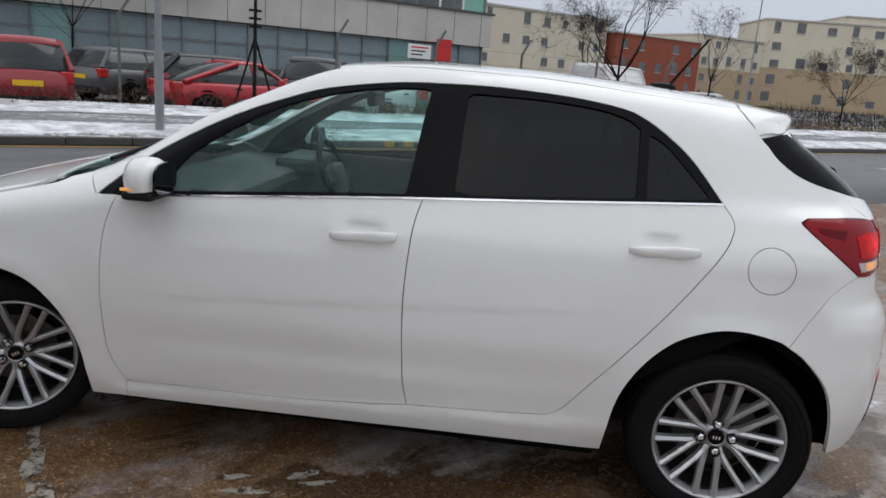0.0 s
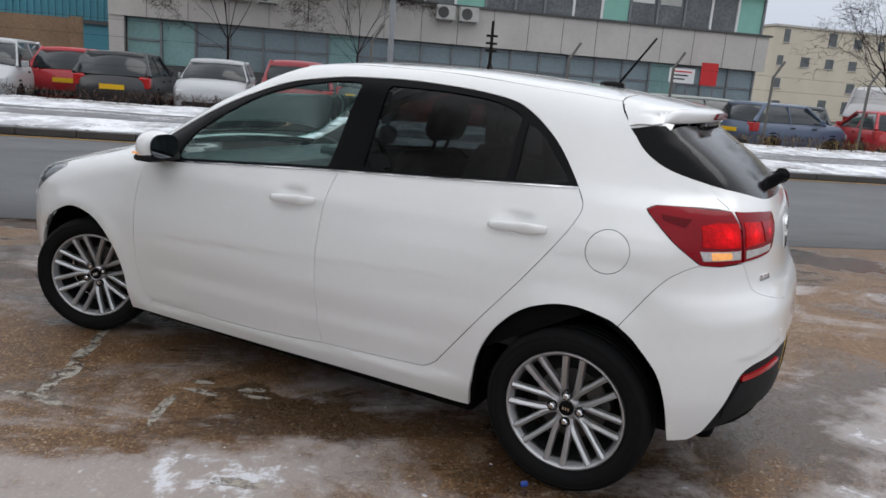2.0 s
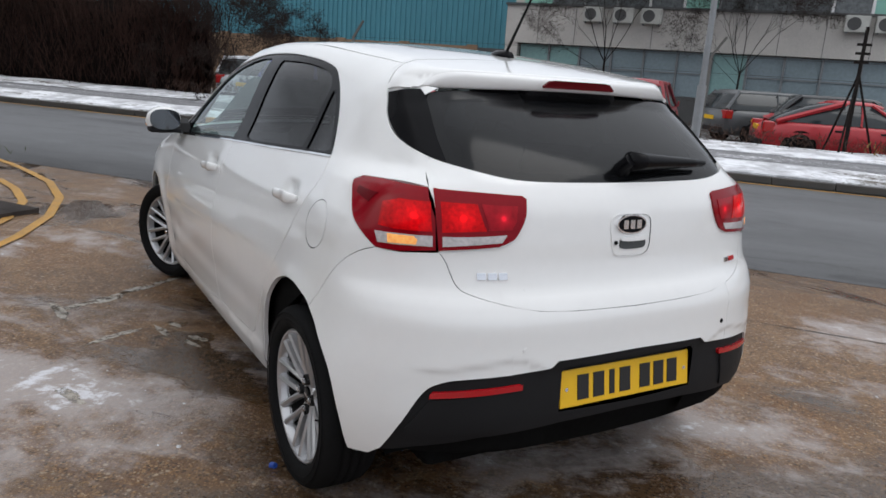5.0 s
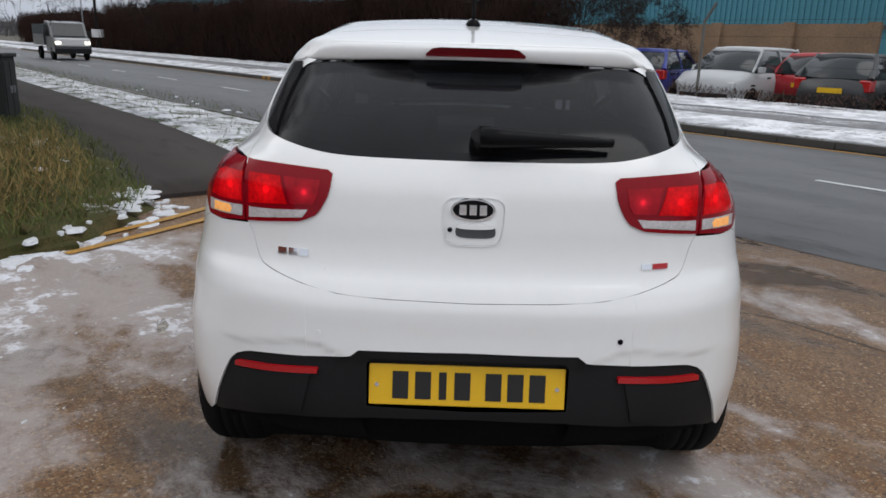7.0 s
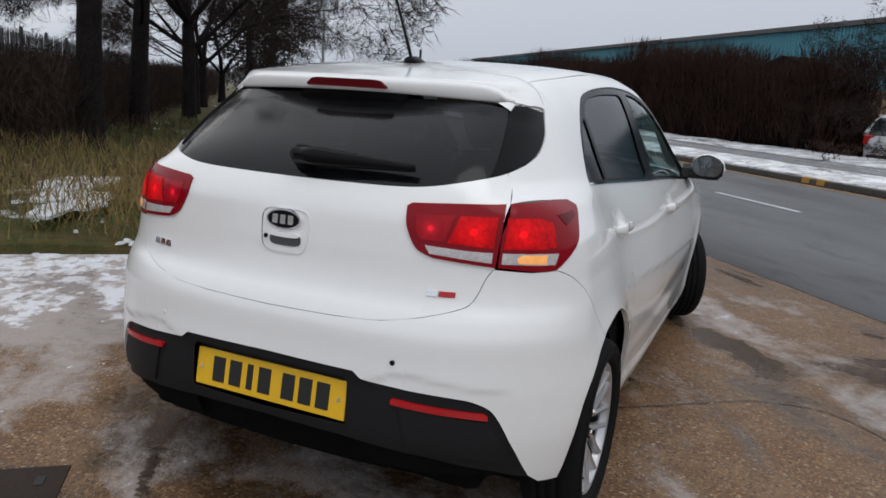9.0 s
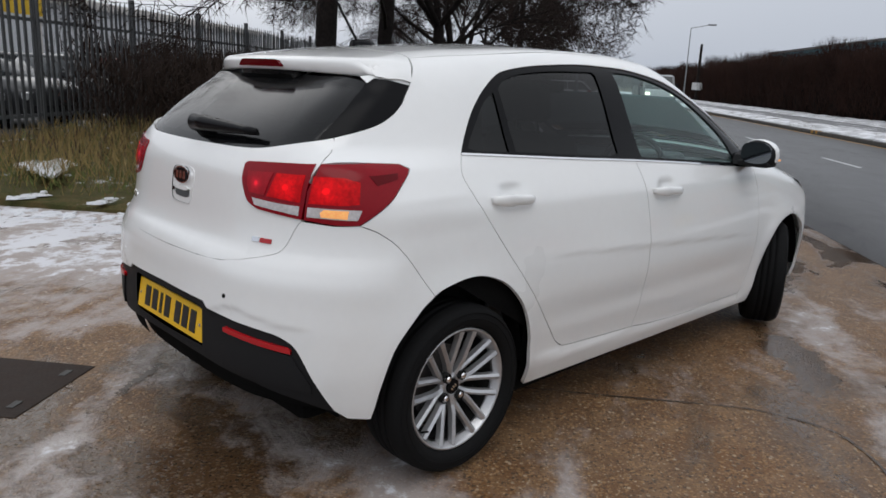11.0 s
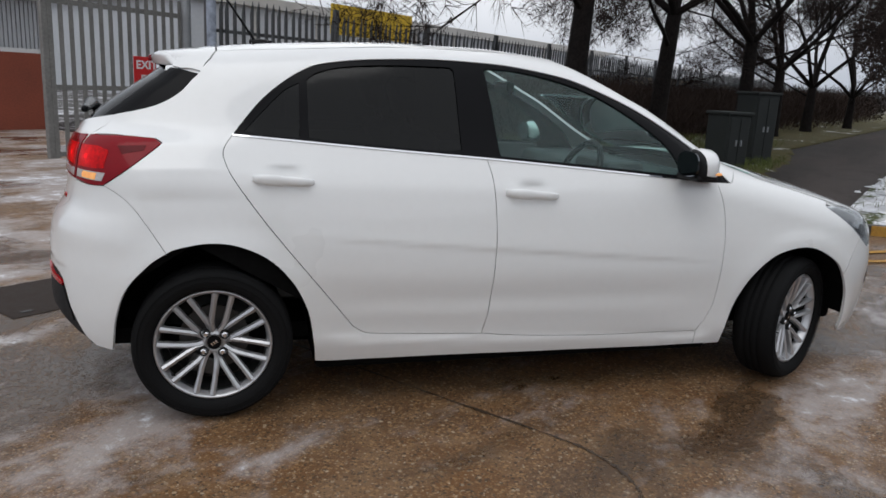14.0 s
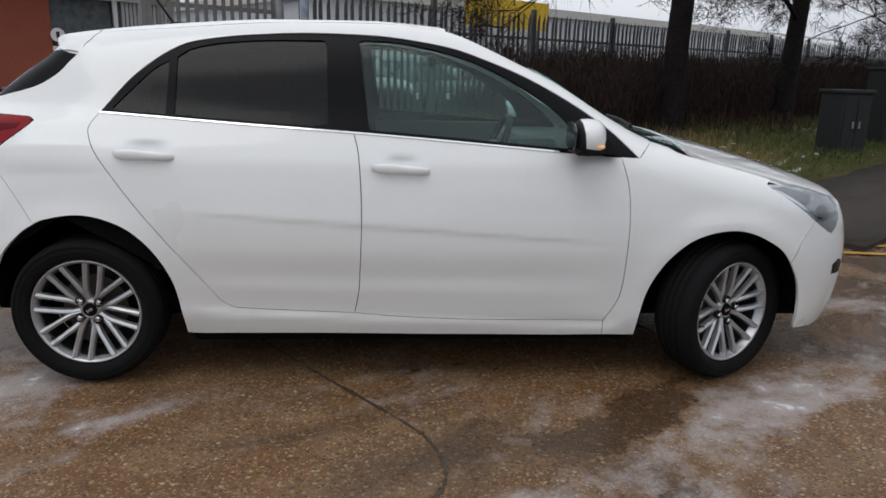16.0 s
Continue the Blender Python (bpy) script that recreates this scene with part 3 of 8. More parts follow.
def kerb(name, pts, width, top, label):
    """Kerb stones along (s, c) points, each stone a piece of its own."""
    owner = tagged(new(name), label, "kerb", kind="structure")
    owner.matrix_world = LAID
    bm = bmesh.new()
    add_box(bm, (-0.452, -width / 2, -0.12), (0.452, width / 2, 0), None, 0.012)
    me = bpy.data.meshes.new("kerb_stone")
    bm.to_mesh(me)
    bm.free()
    me.materials.append(kerb_stone)
    for (s0, c0), (s1, c1) in zip(pts, pts[1:]):
        n = max(1, round(math.hypot(s1 - s0, c1 - c0) / 0.915))
        for k in range(n):
            t = (k + 0.5) / n
            ob = new("kerb_stone", me)
            ob.parent = owner
            long = math.hypot(s1 - s0, c1 - c0) / n / 0.915
            ob.matrix_basis = Matrix.Translation((s0 + (s1 - s0) * t, c0 + (c1 - c0) * t, top + rng.uniform(-0.004, 0.004))) @ Matrix.Rotation(math.atan2(c1 - c0, s1 - s0) + rng.uniform(-0.006, 0.006), 4, "Z") @ Matrix.Diagonal((long, 1, 1, 1))


kerb("kerb_far", [(-70, 9.29), (50, 9.29)], 0.14, 0.125, "dark wet kerb along the far side of the road")
kerb("kerb_near", [(-60, 2.78), (-8.2, 2.78), (-7.0, 2.57), (-6.2, 2.23), (-5.68, 1.80), (-5.36, 1.05)], 0.12, 0.10, "dark wet kerb round the snowy verge")
for s, c, turn in ((-8.45, 9.29, 0), (-8.05, 9.29, 0), (5.0, 9.29, 0), (5.4, 9.29, 0), (-22.3, 9.29, 0), (-21.9, 9.29, 0), (-5.94, 2.015, -40), (-5.52, 1.425, -67)):
    bm = bmesh.new()
    add_box(bm, (-0.10, -0.074, -0.10), (0.10, 0.074, 0.004))
    ob = tagged(part("kerb_mark", bm, yellow_line, None), "yellow tick painted on the kerb", "road marking", kind="structure")
    ob.matrix_world = stand(s, c, 0.128 if c > 5 else 0.098, turn)


def blotch(name, x, y, rx, ry, turn, z, material, label, category, ragged=0.35, n=26, seed=0):
    """A thin ragged patch on the ground."""
    r = random.Random(seed)
    bm = bmesh.new()
    ring = []
    ph = [r.uniform(0, 6.28) for _ in range(4)]
    for k in range(n):
        a = 2 * math.pi * k / n
        w = 1 + ragged * (0.5 * math.sin(2 * a + ph[0]) + 0.4 * math.sin(3 * a + ph[1]) + 0.35 * math.sin(5 * a + ph[2]) + 0.3 * math.sin(9 * a + ph[3]) + r.uniform(-0.2, 0.2))
        ring.append((rx * w * math.cos(a), ry * w * math.sin(a)))
    t = Matrix.Translation((x, y, 0)) @ Matrix.Rotation(radians(turn), 4, "Z")
    add_prism(bm, ring, 0.0, z, lambda a, b, h: t @ Vector((a, b, h)))
    return tagged(part(name, bm, material, None), label, category, kind="structure")


for k, (x, y, rx, ry, turn) in enumerate(((-1.16, -0.84, 0.05, 0.10, 35), (-1.02, -1.04, 0.055, 0.16, 33), (-0.86, -1.26, 0.075, 0.16, 28), (-0.74, -1.44, 0.13, 0.06, 10), (-0.36, -0.93, 0.05, 0.035, 20), (-0.28, -1.00, 0.085, 0.035, 15), (-0.28, -1.22, 0.05, 0.12, 30), (-0.12, -0.86, 0.05, 0.045, 40), (-0.06, -0.90, 0.055, 0.03, 20), (0.355, -1.45, 0.095, 0.05, 25))):
    blotch("floor_paint_scrap", x, y, rx * (0.55 if rx < ry else 1.0), ry * (0.55 if ry <= rx else 1.0), turn, 0.002, old_paint, "worn scrap of cream ground paint", "road marking", seed=k)

wear_nt = old_paint.node_tree
wear = span(wear_nt, noise_node(wear_nt, wear_nt.nodes.new("ShaderNodeTexCoord").outputs["Object"], 16, 6, 0.75), 0.40, 0.56)
wear_nt.links.new(wear, wear_nt.nodes["Principled BSDF"].inputs["Alpha"])
crack_dark = surf("dark_tar_joint", (0.055, 0.037, 0.025), 0.4, spread=0.3, fine=50)
wear_nt = crack_dark.node_tree
wear = span(wear_nt, noise_node(wear_nt, wear_nt.nodes.new("ShaderNodeTexCoord").outputs["Object"], 9, 7, 0.78), 0.36, 0.54, 0.15, 1.0)
wear_nt.links.new(wear, wear_nt.nodes["Principled BSDF"].inputs["Alpha"])
bm = bmesh.new()
for keys, wide in (
    ([(0.75, -0.6), (0.77, 0.3), (0.77, 0.9), (0.80, 1.10), (0.88, 1.25), (1.02, 1.34), (1.4, 1.37), (2.6, 1.36), (5.0, 1.40)], 0.009),
    ([(0.86, -1.60), (0.93, -1.585), (1.02, -1.59), (1.12, -1.60), (1.22, -1.585)], 0.024),
):
    line = [tuple(at(a, b).xy) for a, b in flowing(keys, 8)]
    for k, ((x0, y0), (x1, y1)) in enumerate(zip(line, line[1:])):
        d0 = Vector((y0 - y1, x1 - x0)).normalized()
        w0, w1 = (wide * (0.75 + 0.4 * math.sin(q * 2.3 + wide * 900) + 0.25 * math.sin(q * 0.7)) for q in (k, k + 1))
        bm.faces.new([bm.verts.new((x0 + d0.x * w0, y0 + d0.y * w0, 0.003)), bm.verts.new((x0 - d0.x * w0, y0 - d0.y * w0, 0.003)), bm.verts.new((x1 - d0.x * w1, y1 - d0.y * w1, 0.003)), bm.verts.new((x1 + d0.x * w1, y1 + d0.y * w1, 0.003))])
tagged(part("slab_joint", bm, crack_dark, None), "tarred joint between concrete slabs", "joint", kind="structure")

iron = surf("rusty_cast_iron", (0.030, 0.021, 0.017), 0.75, metal=0.0, spec=0.2, spread=0.4, scale=12, fine=90, bump=0.002)


def drain_cover(x, y, wide, deep, turn, label):
    d = thing("drain_cover", label, "drain cover", at=Matrix.Translation((x, y, 0.0)) @ Matrix.Rotation(radians(turn), 4, "Z"))
    bm = bmesh.new()
    add_box(bm, (-wide / 2, -deep / 2, -0.02), (wide / 2, deep / 2, 0.004), None, 0.003)
    part("cover_plate", bm, iron, d)
    for x in (-0.16, 0.16):
        bm = bmesh.new()
        add_box(bm, (x - 0.03, deep / 2 - 0.09, 0.004), (x + 0.03, deep / 2 - 0.06, 0.007), None, 0.001)
        part("lifting_slot", bm, ink, d)


drain_cover(*at(1.22, -2.16).xy, 0.52, 0.62, math.degrees(TURN), "flat dark iron inspection cover sunk in concrete")

# loose crumbs of ice and frozen slush on the concrete
crumb = surf("grey_ice_crumbs", (0.55, 0.56, 0.58), 0.35, spread=0.2, scale=20)
verts, faces = [], []
r = random.Random(9)
for k in range(45):
    if r.random() < 0.65:
        x, y = r.gauss(0.75, 0.9), r.gauss(-1.35, 0.45)
    else:
        x, y = r.uniform(-3.5, 3.5), r.uniform(-3.2, 3.4)
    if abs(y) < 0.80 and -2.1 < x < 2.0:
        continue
    w = r.choice((0.003, 0.004, 0.005, 0.006, 0.008)) * r.uniform(0.7, 1.4)
    b = len(verts)
    for j in range(6):
        a = j * math.pi / 3 + r.uniform(-0.3, 0.3)
        verts.append((x + w * 1.5 * math.cos(a) * r.uniform(0.6, 1.3), y + w * math.sin(a) * r.uniform(0.6, 1.3), 0.0))
    verts.append((x, y, w * r.uniform(0.35, 0.7)))
    faces += [(b + j, b + (j + 1) % 6, b + 6) for j in range(6)]
me = bpy.data.meshes.new("ice_crumbs")
me.from_pydata(verts, [], faces)
me.materials.append(crumb)
tagged(new("ice_crumbs", me), "scattered crumbs of frozen slush", "ice", kind="stuff")
bm = bmesh.new()
add_tube(bm, (1.18, -0.875, 0.004), (1.20, -0.868, 0.012), 0.012, 0.010, sides=7)
tagged(part("bottle_cap", bm, surf("bright_blue_plastic", (0.02, 0.07, 0.35), 0.4), None), "small blue plastic cap lying by the rear wheel", "litter")

# ---- street furniture and fences ----
galv = surf("galvanised_grey_steel", (0.30, 0.31, 0.32), 0.5, metal=0.6, spread=0.2, scale=4, fine=60)
dull_galv = surf("weathered_palisade_steel", (0.095, 0.098, 0.102), 0.65, metal=0.3, spread=0.3, scale=2, fine=40)
gate_galv = surf("stained_galvanised_gate_steel", (0.20, 0.195, 0.185), 0.6, metal=0.2, spread=0.35, scale=2, fine=30)
old_concrete = surf("stained_concrete_post", (0.12, 0.115, 0.105), 0.9, spread=0.3, scale=5, fine=60, bump=0.003)
cabinet_green = surf("dark_green_cabinet_paint", (0.011, 0.014, 0.013), 0.7, spread=0.2, scale=3)
bark = surf("dark_wet_bark", (0.016, 0.013, 0.012), 0.9, spread=0.7, scale=5, fine=22, bump=0.03, spec=0.12)
twig_brown = surf("thin_brown_twigs", (0.030, 0.021, 0.018), 0.9, spread=0.4, scale=0.8, fine=9, spec=0.1)
hedge_red = surf("red_brown_hedge_twigs", (0.034, 0.018, 0.014), 0.9, spread=0.5, scale=0.5, fine=6, spec=0.1)
dry_grass = surf("straw_coloured_dry_grass", (0.235, 0.165, 0.060), 0.9, spread=0.4, scale=1.2, fine=14)
green_grass = surf("dull_green_grass", (0.088, 0.108, 0.024), 0.9, spread=0.45, scale=1.4, fine=18)
dead_stem = surf("dead_brown_stems", (0.055, 0.028, 0.018), 0.9, spread=0.4, scale=2, fine=20)
sign_red = surf("red_sign_face", (0.55, 0.018, 0.020), 0.4, spread=0.06, scale=3)
sign_white = surf("white_sign_face", (0.74, 0.74, 0.74), 0.45, spread=0.05)
board_yellow = surf("yellow_sign_board", (0.62, 0.40, 0.012), 0.5, spread=0.06, scale=1)


def lamp_post(s, c, z, tall, label, arm=1.4, turn=90, thick=0.075):
    p = thing("street_lamp", label, "street lamp", at=stand(s, c, z))
    bm = bmesh.new()
    add_tube(bm, (0, 0, 0), (0, 0, 1.3), thick, thick, 16)
    add_tube(bm, (0, 0, 1.3), (0, 0, tall), thick * 0.72, thick * 0.45, 16)
    part("column", bm, galv, p)
    bm = bmesh.new()
    d = Vector((math.cos(radians(turn)), math.sin(radians(turn)), 0))
    add_tube(bm, (0, 0, tall - 0.05), d * arm + Vector((0, 0, tall + 0.25)), thick * 0.4, thick * 0.35, 10)
    part("bracket", bm, galv, p)
    bm = bmesh.new()
    add_box(bm, (arm - 0.1, -0.12, -0.06), (arm + 0.55, 0.12, 0.06), Matrix.Translation((0, 0, tall + 0.26)) @ Matrix.Rotation(radians(turn), 4, "Z"), 0.03)
    part("lantern", bm, galv, p)
    bm = bmesh.new()
    add_box(bm, (-0.03, -thick - 0.006, 0.5), (0.03, -thick + 0.01, 1.0))
    part("hatch", bm, galv, p)


lamp_post(1.1, 10.0, 0.16, 8.0, "grey steel street lamp on the snowy verge")
lamp_post(-26.0, 1.5, 0.05, 8.0, "grey steel street lamp beside the footpath", thick=0.08)
lamp_post(-60.0, 12.0, 0.11, 6.0, "grey steel street lamp before the hedge")
lamp_post(-95.0, 1.5, 0.05, 8.0, "grey steel street lamp far down the road")


def fence_post(s, bent=1):
    p = thing("fence_post", "weathered concrete fence post with cranked top", "fence post", "posts along the car park", at=stand(s, 13.38, 0.05))
    bm = bmesh.new()
    add_box(bm, (-0.028, -0.028, 0), (0.028, 0.028, 2.05), None, 0.012)
    part("shaft", bm, old_concrete, p)
    bm = bmesh.new()
    t = Matrix.Translation((0, 0, 2.03)) @ Matrix.Rotation(radians(32 * bent), 4, "Y")
    add_box(bm, (-0.026, -0.026, 0), (0.026, 0.026, 0.48), t, 0.012)
    part("cranked_top", bm, old_concrete, p)


for s in (-7.4, 1.05, 5.75, 8.45, 11.2, 14.0, 17.0):
    fence_post(s)
wire = tagged(new("fence_wire"), "thin rusty strands between the concrete posts", "fence", kind="stuff")
wire.matrix_world = stand(0, 13.38, 0.05)
bm = bmesh.new()
for z in (0.5, 1.1, 1.7, 2.05):
    add_tube(bm, (-7.4, 0, z), (17.0, 0, z), 0.004, sides=4)
part("strand", bm, iron, wire)

mast = thing("stayed_pole", "short dark pole with crossbars and three stays", "pole", at=stand(3.85, 13.5, 0.05))
bm = bmesh.new()
add_tube(bm, (0, 0, 0), (0, 0, 2.75), 0.045, 0.035, 10)
part("pole", bm, bark, mast)
for z in (2.05, 2.22, 2.39):
    bm = bmesh.new()
    add_box(bm, (-0.13, -0.03, z), (0.13, 0.03, z + 0.05))
    part("crossbar", bm, bark, mast)
for a in (0.2, 2.3, 4.4):
    bm = bmesh.new()
    add_tube(bm, (0, 0, 1.85), (0.62 * math.cos(a), 0.62 * math.sin(a), 0), 0.022, 0.022, 6)
    part("stay", bm, bark, mast)


def cabinet(s, c, wide, deep, tall, label):
    b = thing("utility_cabinet", label, "utility cabinet", "roadside cabinets", at=stand(s, c, 0.16, 62))
    bm = bmesh.new()
    add_box(bm, (-deep / 2, -wide / 2, 0), (deep / 2, wide / 2, tall), None, 0.012)
    part("body", bm, cabinet_green, b)
    bm = bmesh.new()
    add_box(bm, (-deep / 2 - 0.03, -wide / 2 - 0.03, tall), (deep / 2 + 0.03, wide / 2 + 0.03, tall + 0.05), None, 0.015)
    part("lid", bm, cabinet_green, b)
    for k in (-1, 1):
        bm = bmesh.new()
        add_box(bm, (deep / 2, min(k * 0.01, k * (wide / 2 - 0.03)), 0.08), (deep / 2 + 0.012, max(k * 0.01, k * (wide / 2 - 0.03)), tall - 0.05), None, 0.004)
        d = part("door", bm, cabinet_green, b)
        bm = bmesh.new()
        add_box(bm, (deep / 2 + 0.01, k * 0.05 - 0.012, tall * 0.5), (deep / 2 + 0.03, k * 0.05 + 0.012, tall * 0.5 + 0.09))
        part("latch", bm, galv, d)


cabinet(-8.40, -0.95, 0.44, 0.42, 0.90, "low dark green roadside cabinet on the grass edge")
cabinet(-10.3, -1.0, 0.52, 0.42, 1.22, "tall dark green roadside cabinet on the grass edge")


# palisade fence: every pale is a piece
fence = tagged(new("palisade_fence"), "weathered grey steel palisade fence with pointed pales", "fence")
fence.matrix_world = stand(0, -7.5, 0.03)
bm = bmesh.new()
add_prism(bm, [(-0.034, 0.06), (0.034, 0.06), (0.034, 2.18), (0.018, 2.29), (0.0, 2.36), (-0.018, 2.29), (-0.034, 2.18)], -0.006, 0.006, lambda a, b, h: Vector((a, h + 0.02 * (1 - (a / 0.034) ** 2), b)))
pale_mesh = bpy.data.meshes.new("pale")
bm.to_mesh(pale_mesh)
bm.free()
pale_mesh.materials.append(dull_galv)
k = 0
s = -4.25
while s > -46 and k < 285:
    o = new("pale", pale_mesh)
    o.parent = fence
    o.matrix_basis = Matrix.Translation((s, rng.uniform(-0.004, 0.004), rng.uniform(-0.015, 0.015))) @ Matrix.Rotation(rng.uniform(-0.012, 0.012), 4, "Y")
    s -= 0.150
    k += 1
for z in (0.45, 1.85):
    bm = bmesh.new()
    add_box(bm, (-46.5, -0.045, z), (-4.1, -0.012, z + 0.05))
    part("rail", bm, dull_galv, fence)
for k in range(16):
    bm = bmesh.new()
    add_box(bm, (-4.1 - 2.75 * k - 0.05, -0.12, 0), (-4.1 - 2.75 * k + 0.05, -0.045, 2.45), None, 0.006)
    part("post", bm, dull_galv, fence)


def gate_leaf(s0, s1, c, turn, label, tall=2.05):
    g = thing("steel_gate", label, "gate", at=stand(s0, c, 0.03, turn))
    long = s1 - s0
    bm = bmesh.new()
    for x in (0.0, long):
        add_box(bm, (x - 0.035, -0.035, 0.1), (x + 0.035, 0.035, tall))
    for z in (0.12, 0.95, tall - 0.07):
        add_box(bm, (0, -0.028, z), (long, 0.028, z + 0.06))
    part("gate_frame", bm, gate_galv, g)
    n = int(long / 0.135)
    for k in range(n):
        bm = bmesh.new()
        x = long * (k + 0.5) / n
        add_box(bm, (x - 0.030, 0.028, 0.10), (x + 0.030, 0.036, tall + 0.16))
        part("bar", bm, gate_galv, g)
    return g


gate_leaf(-3.55, -1.50, -7.45, 4, "weathered steel gate standing shut behind a red sign")
for s, c, mat_p, lab in ((-3.58, -7.40, galv, "round galvanised gate post"), (-4.02, -7.40, surf("blue_smeared_white_post", (0.34, 0.38, 0.46), 0.7, spread=0.6, scale=2.2, fine=12), "white gate post smeared with blue paint")):
    p = thing("gate_post", lab, "gate post", at=stand(s, c, 0.0))
    bm = bmesh.new()
    add_tube(bm, (0, 0, 0), (0, 0, 2.6), 0.07, 0.07, 14)
    part("post_shaft", bm, mat_p, p)
    bm = bmesh.new()
    add_tube(bm, (0, 0, 2.6), (0, 0, 2.63), 0.078, 0.05, 14)
    part("post_cap", bm, mat_p, p)

sign = thing("gate_sign", "red gate sign lettered EXIT ONLY ENTRANCE NEXT GATE", "sign", at=stand(-3.13, -7.36, 1.11, 180))
bm = bmesh.new()
add_box(bm, (-0.42, -0.008, -0.335), (0.42, 0.008, 0.335), None, 0.004)
part("board", bm, sign_red, sign)
for words, z, size in (("EXIT ONLY", 0.175, 0.155), ("ENTRANCE", 0.005, 0.125), ("NEXT GATE", -0.145, 0.125)):
    f = bpy.data.curves.new("lettering", "FONT")
    f.body, f.size, f.align_x, f.extrude, f.offset = words, size, "CENTER", 0.001, 0.004
    f.materials.append(sign_white)
    o = new("lettering", f)
    o.parent = sign
    o.matrix_basis = Matrix.Translation((0, -0.0095, z)) @ Matrix.Rotation(radians(90), 4, "X")
bm = bmesh.new()
add_prism(bm, [(-0.34, -0.255), (0.20, -0.255), (0.20, -0.285), (0.36, -0.232), (0.20, -0.178), (0.20, -0.208), (-0.34, -0.208)], -0.011, -0.008, lambda a, b, h: Vector((a, h, b)))
part("arrow", bm, sign_white, sign)

# ---- bare trees, hedge and grass ----


snow_lie = surf("old_crusted_snow", (0.70, 0.71, 0.74), 0.6, spread=0.14, scale=7, fine=60, bump=0.01)


def bare_tree(s, c, tall, seed, label, lean=0.0, spread=0.62, low=0.28, busy=5, thick=0.023, deep=4):
    """A leafless tree: trunk and limbs as tapered tubes, and a crown of fine twigs."""
    r = random.Random(seed)
    t = thing("bare_tree", label, "tree", "trees along the footpath" if c < 0 else "", at=stand(s, c, 0.03))
    bm, tw = bmesh.new(), ([], [])

    def twig(a, d, long, w):
        side = d.cross(Vector((r.uniform(-1, 1), r.uniform(-1, 1), r.uniform(-1, 1)))).normalized() * w
        b = a + d * long
        k = len(tw[0])
        tw[0].extend([tuple(a - side), tuple(a + side), tuple(b)])
        tw[1].append((k, k + 1, k + 2))

    def limb(a, d, long, rad, depth):
        steps = 3
        for j in range(steps):
            d = (d + Vector((r.gauss(0, 0.11), r.gauss(0, 0.11), r.gauss(0.02, 0.07)))).normalized()
            b = a + d * long / steps
            r1 = rad * 0.84
            add_tube(bm, a, b, rad, r1, 7 if rad > 0.05 else 4, caps=False)
            a, rad = b, r1
            if depth < deep and j > 0:
                for _ in range(1 if depth else 2):
                    if r.random() < 0.75:
                        out = d.orthogonal().normalized()
                        out.rotate(Matrix.Rotation(r.uniform(0, 6.28), 3, d))
                        limb(a, (d * r.uniform(0.45, 0.9) + out * spread * r.uniform(0.7, 1.3)).normalized(), long * r.uniform(0.55, 0.75), rad * r.uniform(0.45, 0.62), depth + 1)
            if depth >= 2:
                for _ in range(busy):
                    out = d.orthogonal().normalized()
                    out.rotate(Matrix.Rotation(r.uniform(0, 6.28), 3, d))
                    e = (d * r.uniform(0.1, 0.9) + out * r.uniform(0.5, 1.0) + Vector((0, 0, r.uniform(-0.35, 0.15)))).normalized()
                    q = r.uniform(0.3, 0.85) * min(long, 0.9)
                    twig(a, e, q, 0.0065)
                    m = a + e * q * 0.5
                    for _ in range(2):
                        twig(m, (e + Vector((r.gauss(0, 0.5), r.gauss(0, 0.5), r.gauss(0, 0.4)))).normalized(), q * 0.6, 0.0045)
        if depth < deep:
            for _ in range(2):
                out = d.orthogonal().normalized()
                out.rotate(Matrix.Rotation(r.uniform(0, 6.28), 3, d))
                limb(a, (d + out * spread * 0.8).normalized(), long * 0.62, rad * 0.66, depth + 1)

    base = tall * thick
    add_tube(bm, (0, 0, -0.05), (0, 0, 0.35), base * 1.35, base * 1.02, 10, caps=False)
    a, d, rad = Vector((0, 0, 0.35)), Vector((lean, 0, 1)).normalized(), base
    for j in range(4):
        b = a + d * tall * low / 4
        add_tube(bm, a, b, rad, rad * 0.93, 10, caps=False)
        a, rad = b, rad * 0.93
        d = (d + Vector((r.gauss(0, 0.02), r.gauss(0, 0.02), 0))).normalized()
        if j > 1:
            ang = r.uniform(0, 6.28)
            limb(a, (d * 0.45 + Vector((math.cos(ang), math.sin(ang), 0)) * spread * 1.4).normalized(), tall * 0.26, rad * 0.30, 1)
    for j in range(4):
        ang = j * 1.6 + r.uniform(-0.4, 0.4)
        limb(a, (d * 0.8 + Vector((math.cos(ang), math.sin(ang), 0)) * spread * 1.2).normalized(), tall * 0.30, rad * 0.55, 0)
    limb(a, d, tall * 0.30, rad * 0.7, 0)
    part("trunk", bm, bark, t, smooth=True)
    me = bpy.data.meshes.new("crown")
    me.from_pydata(tw[0], [], tw[1])
    me.materials.append(twig_brown)
    ob = new("crown", me)
    ob.parent = t


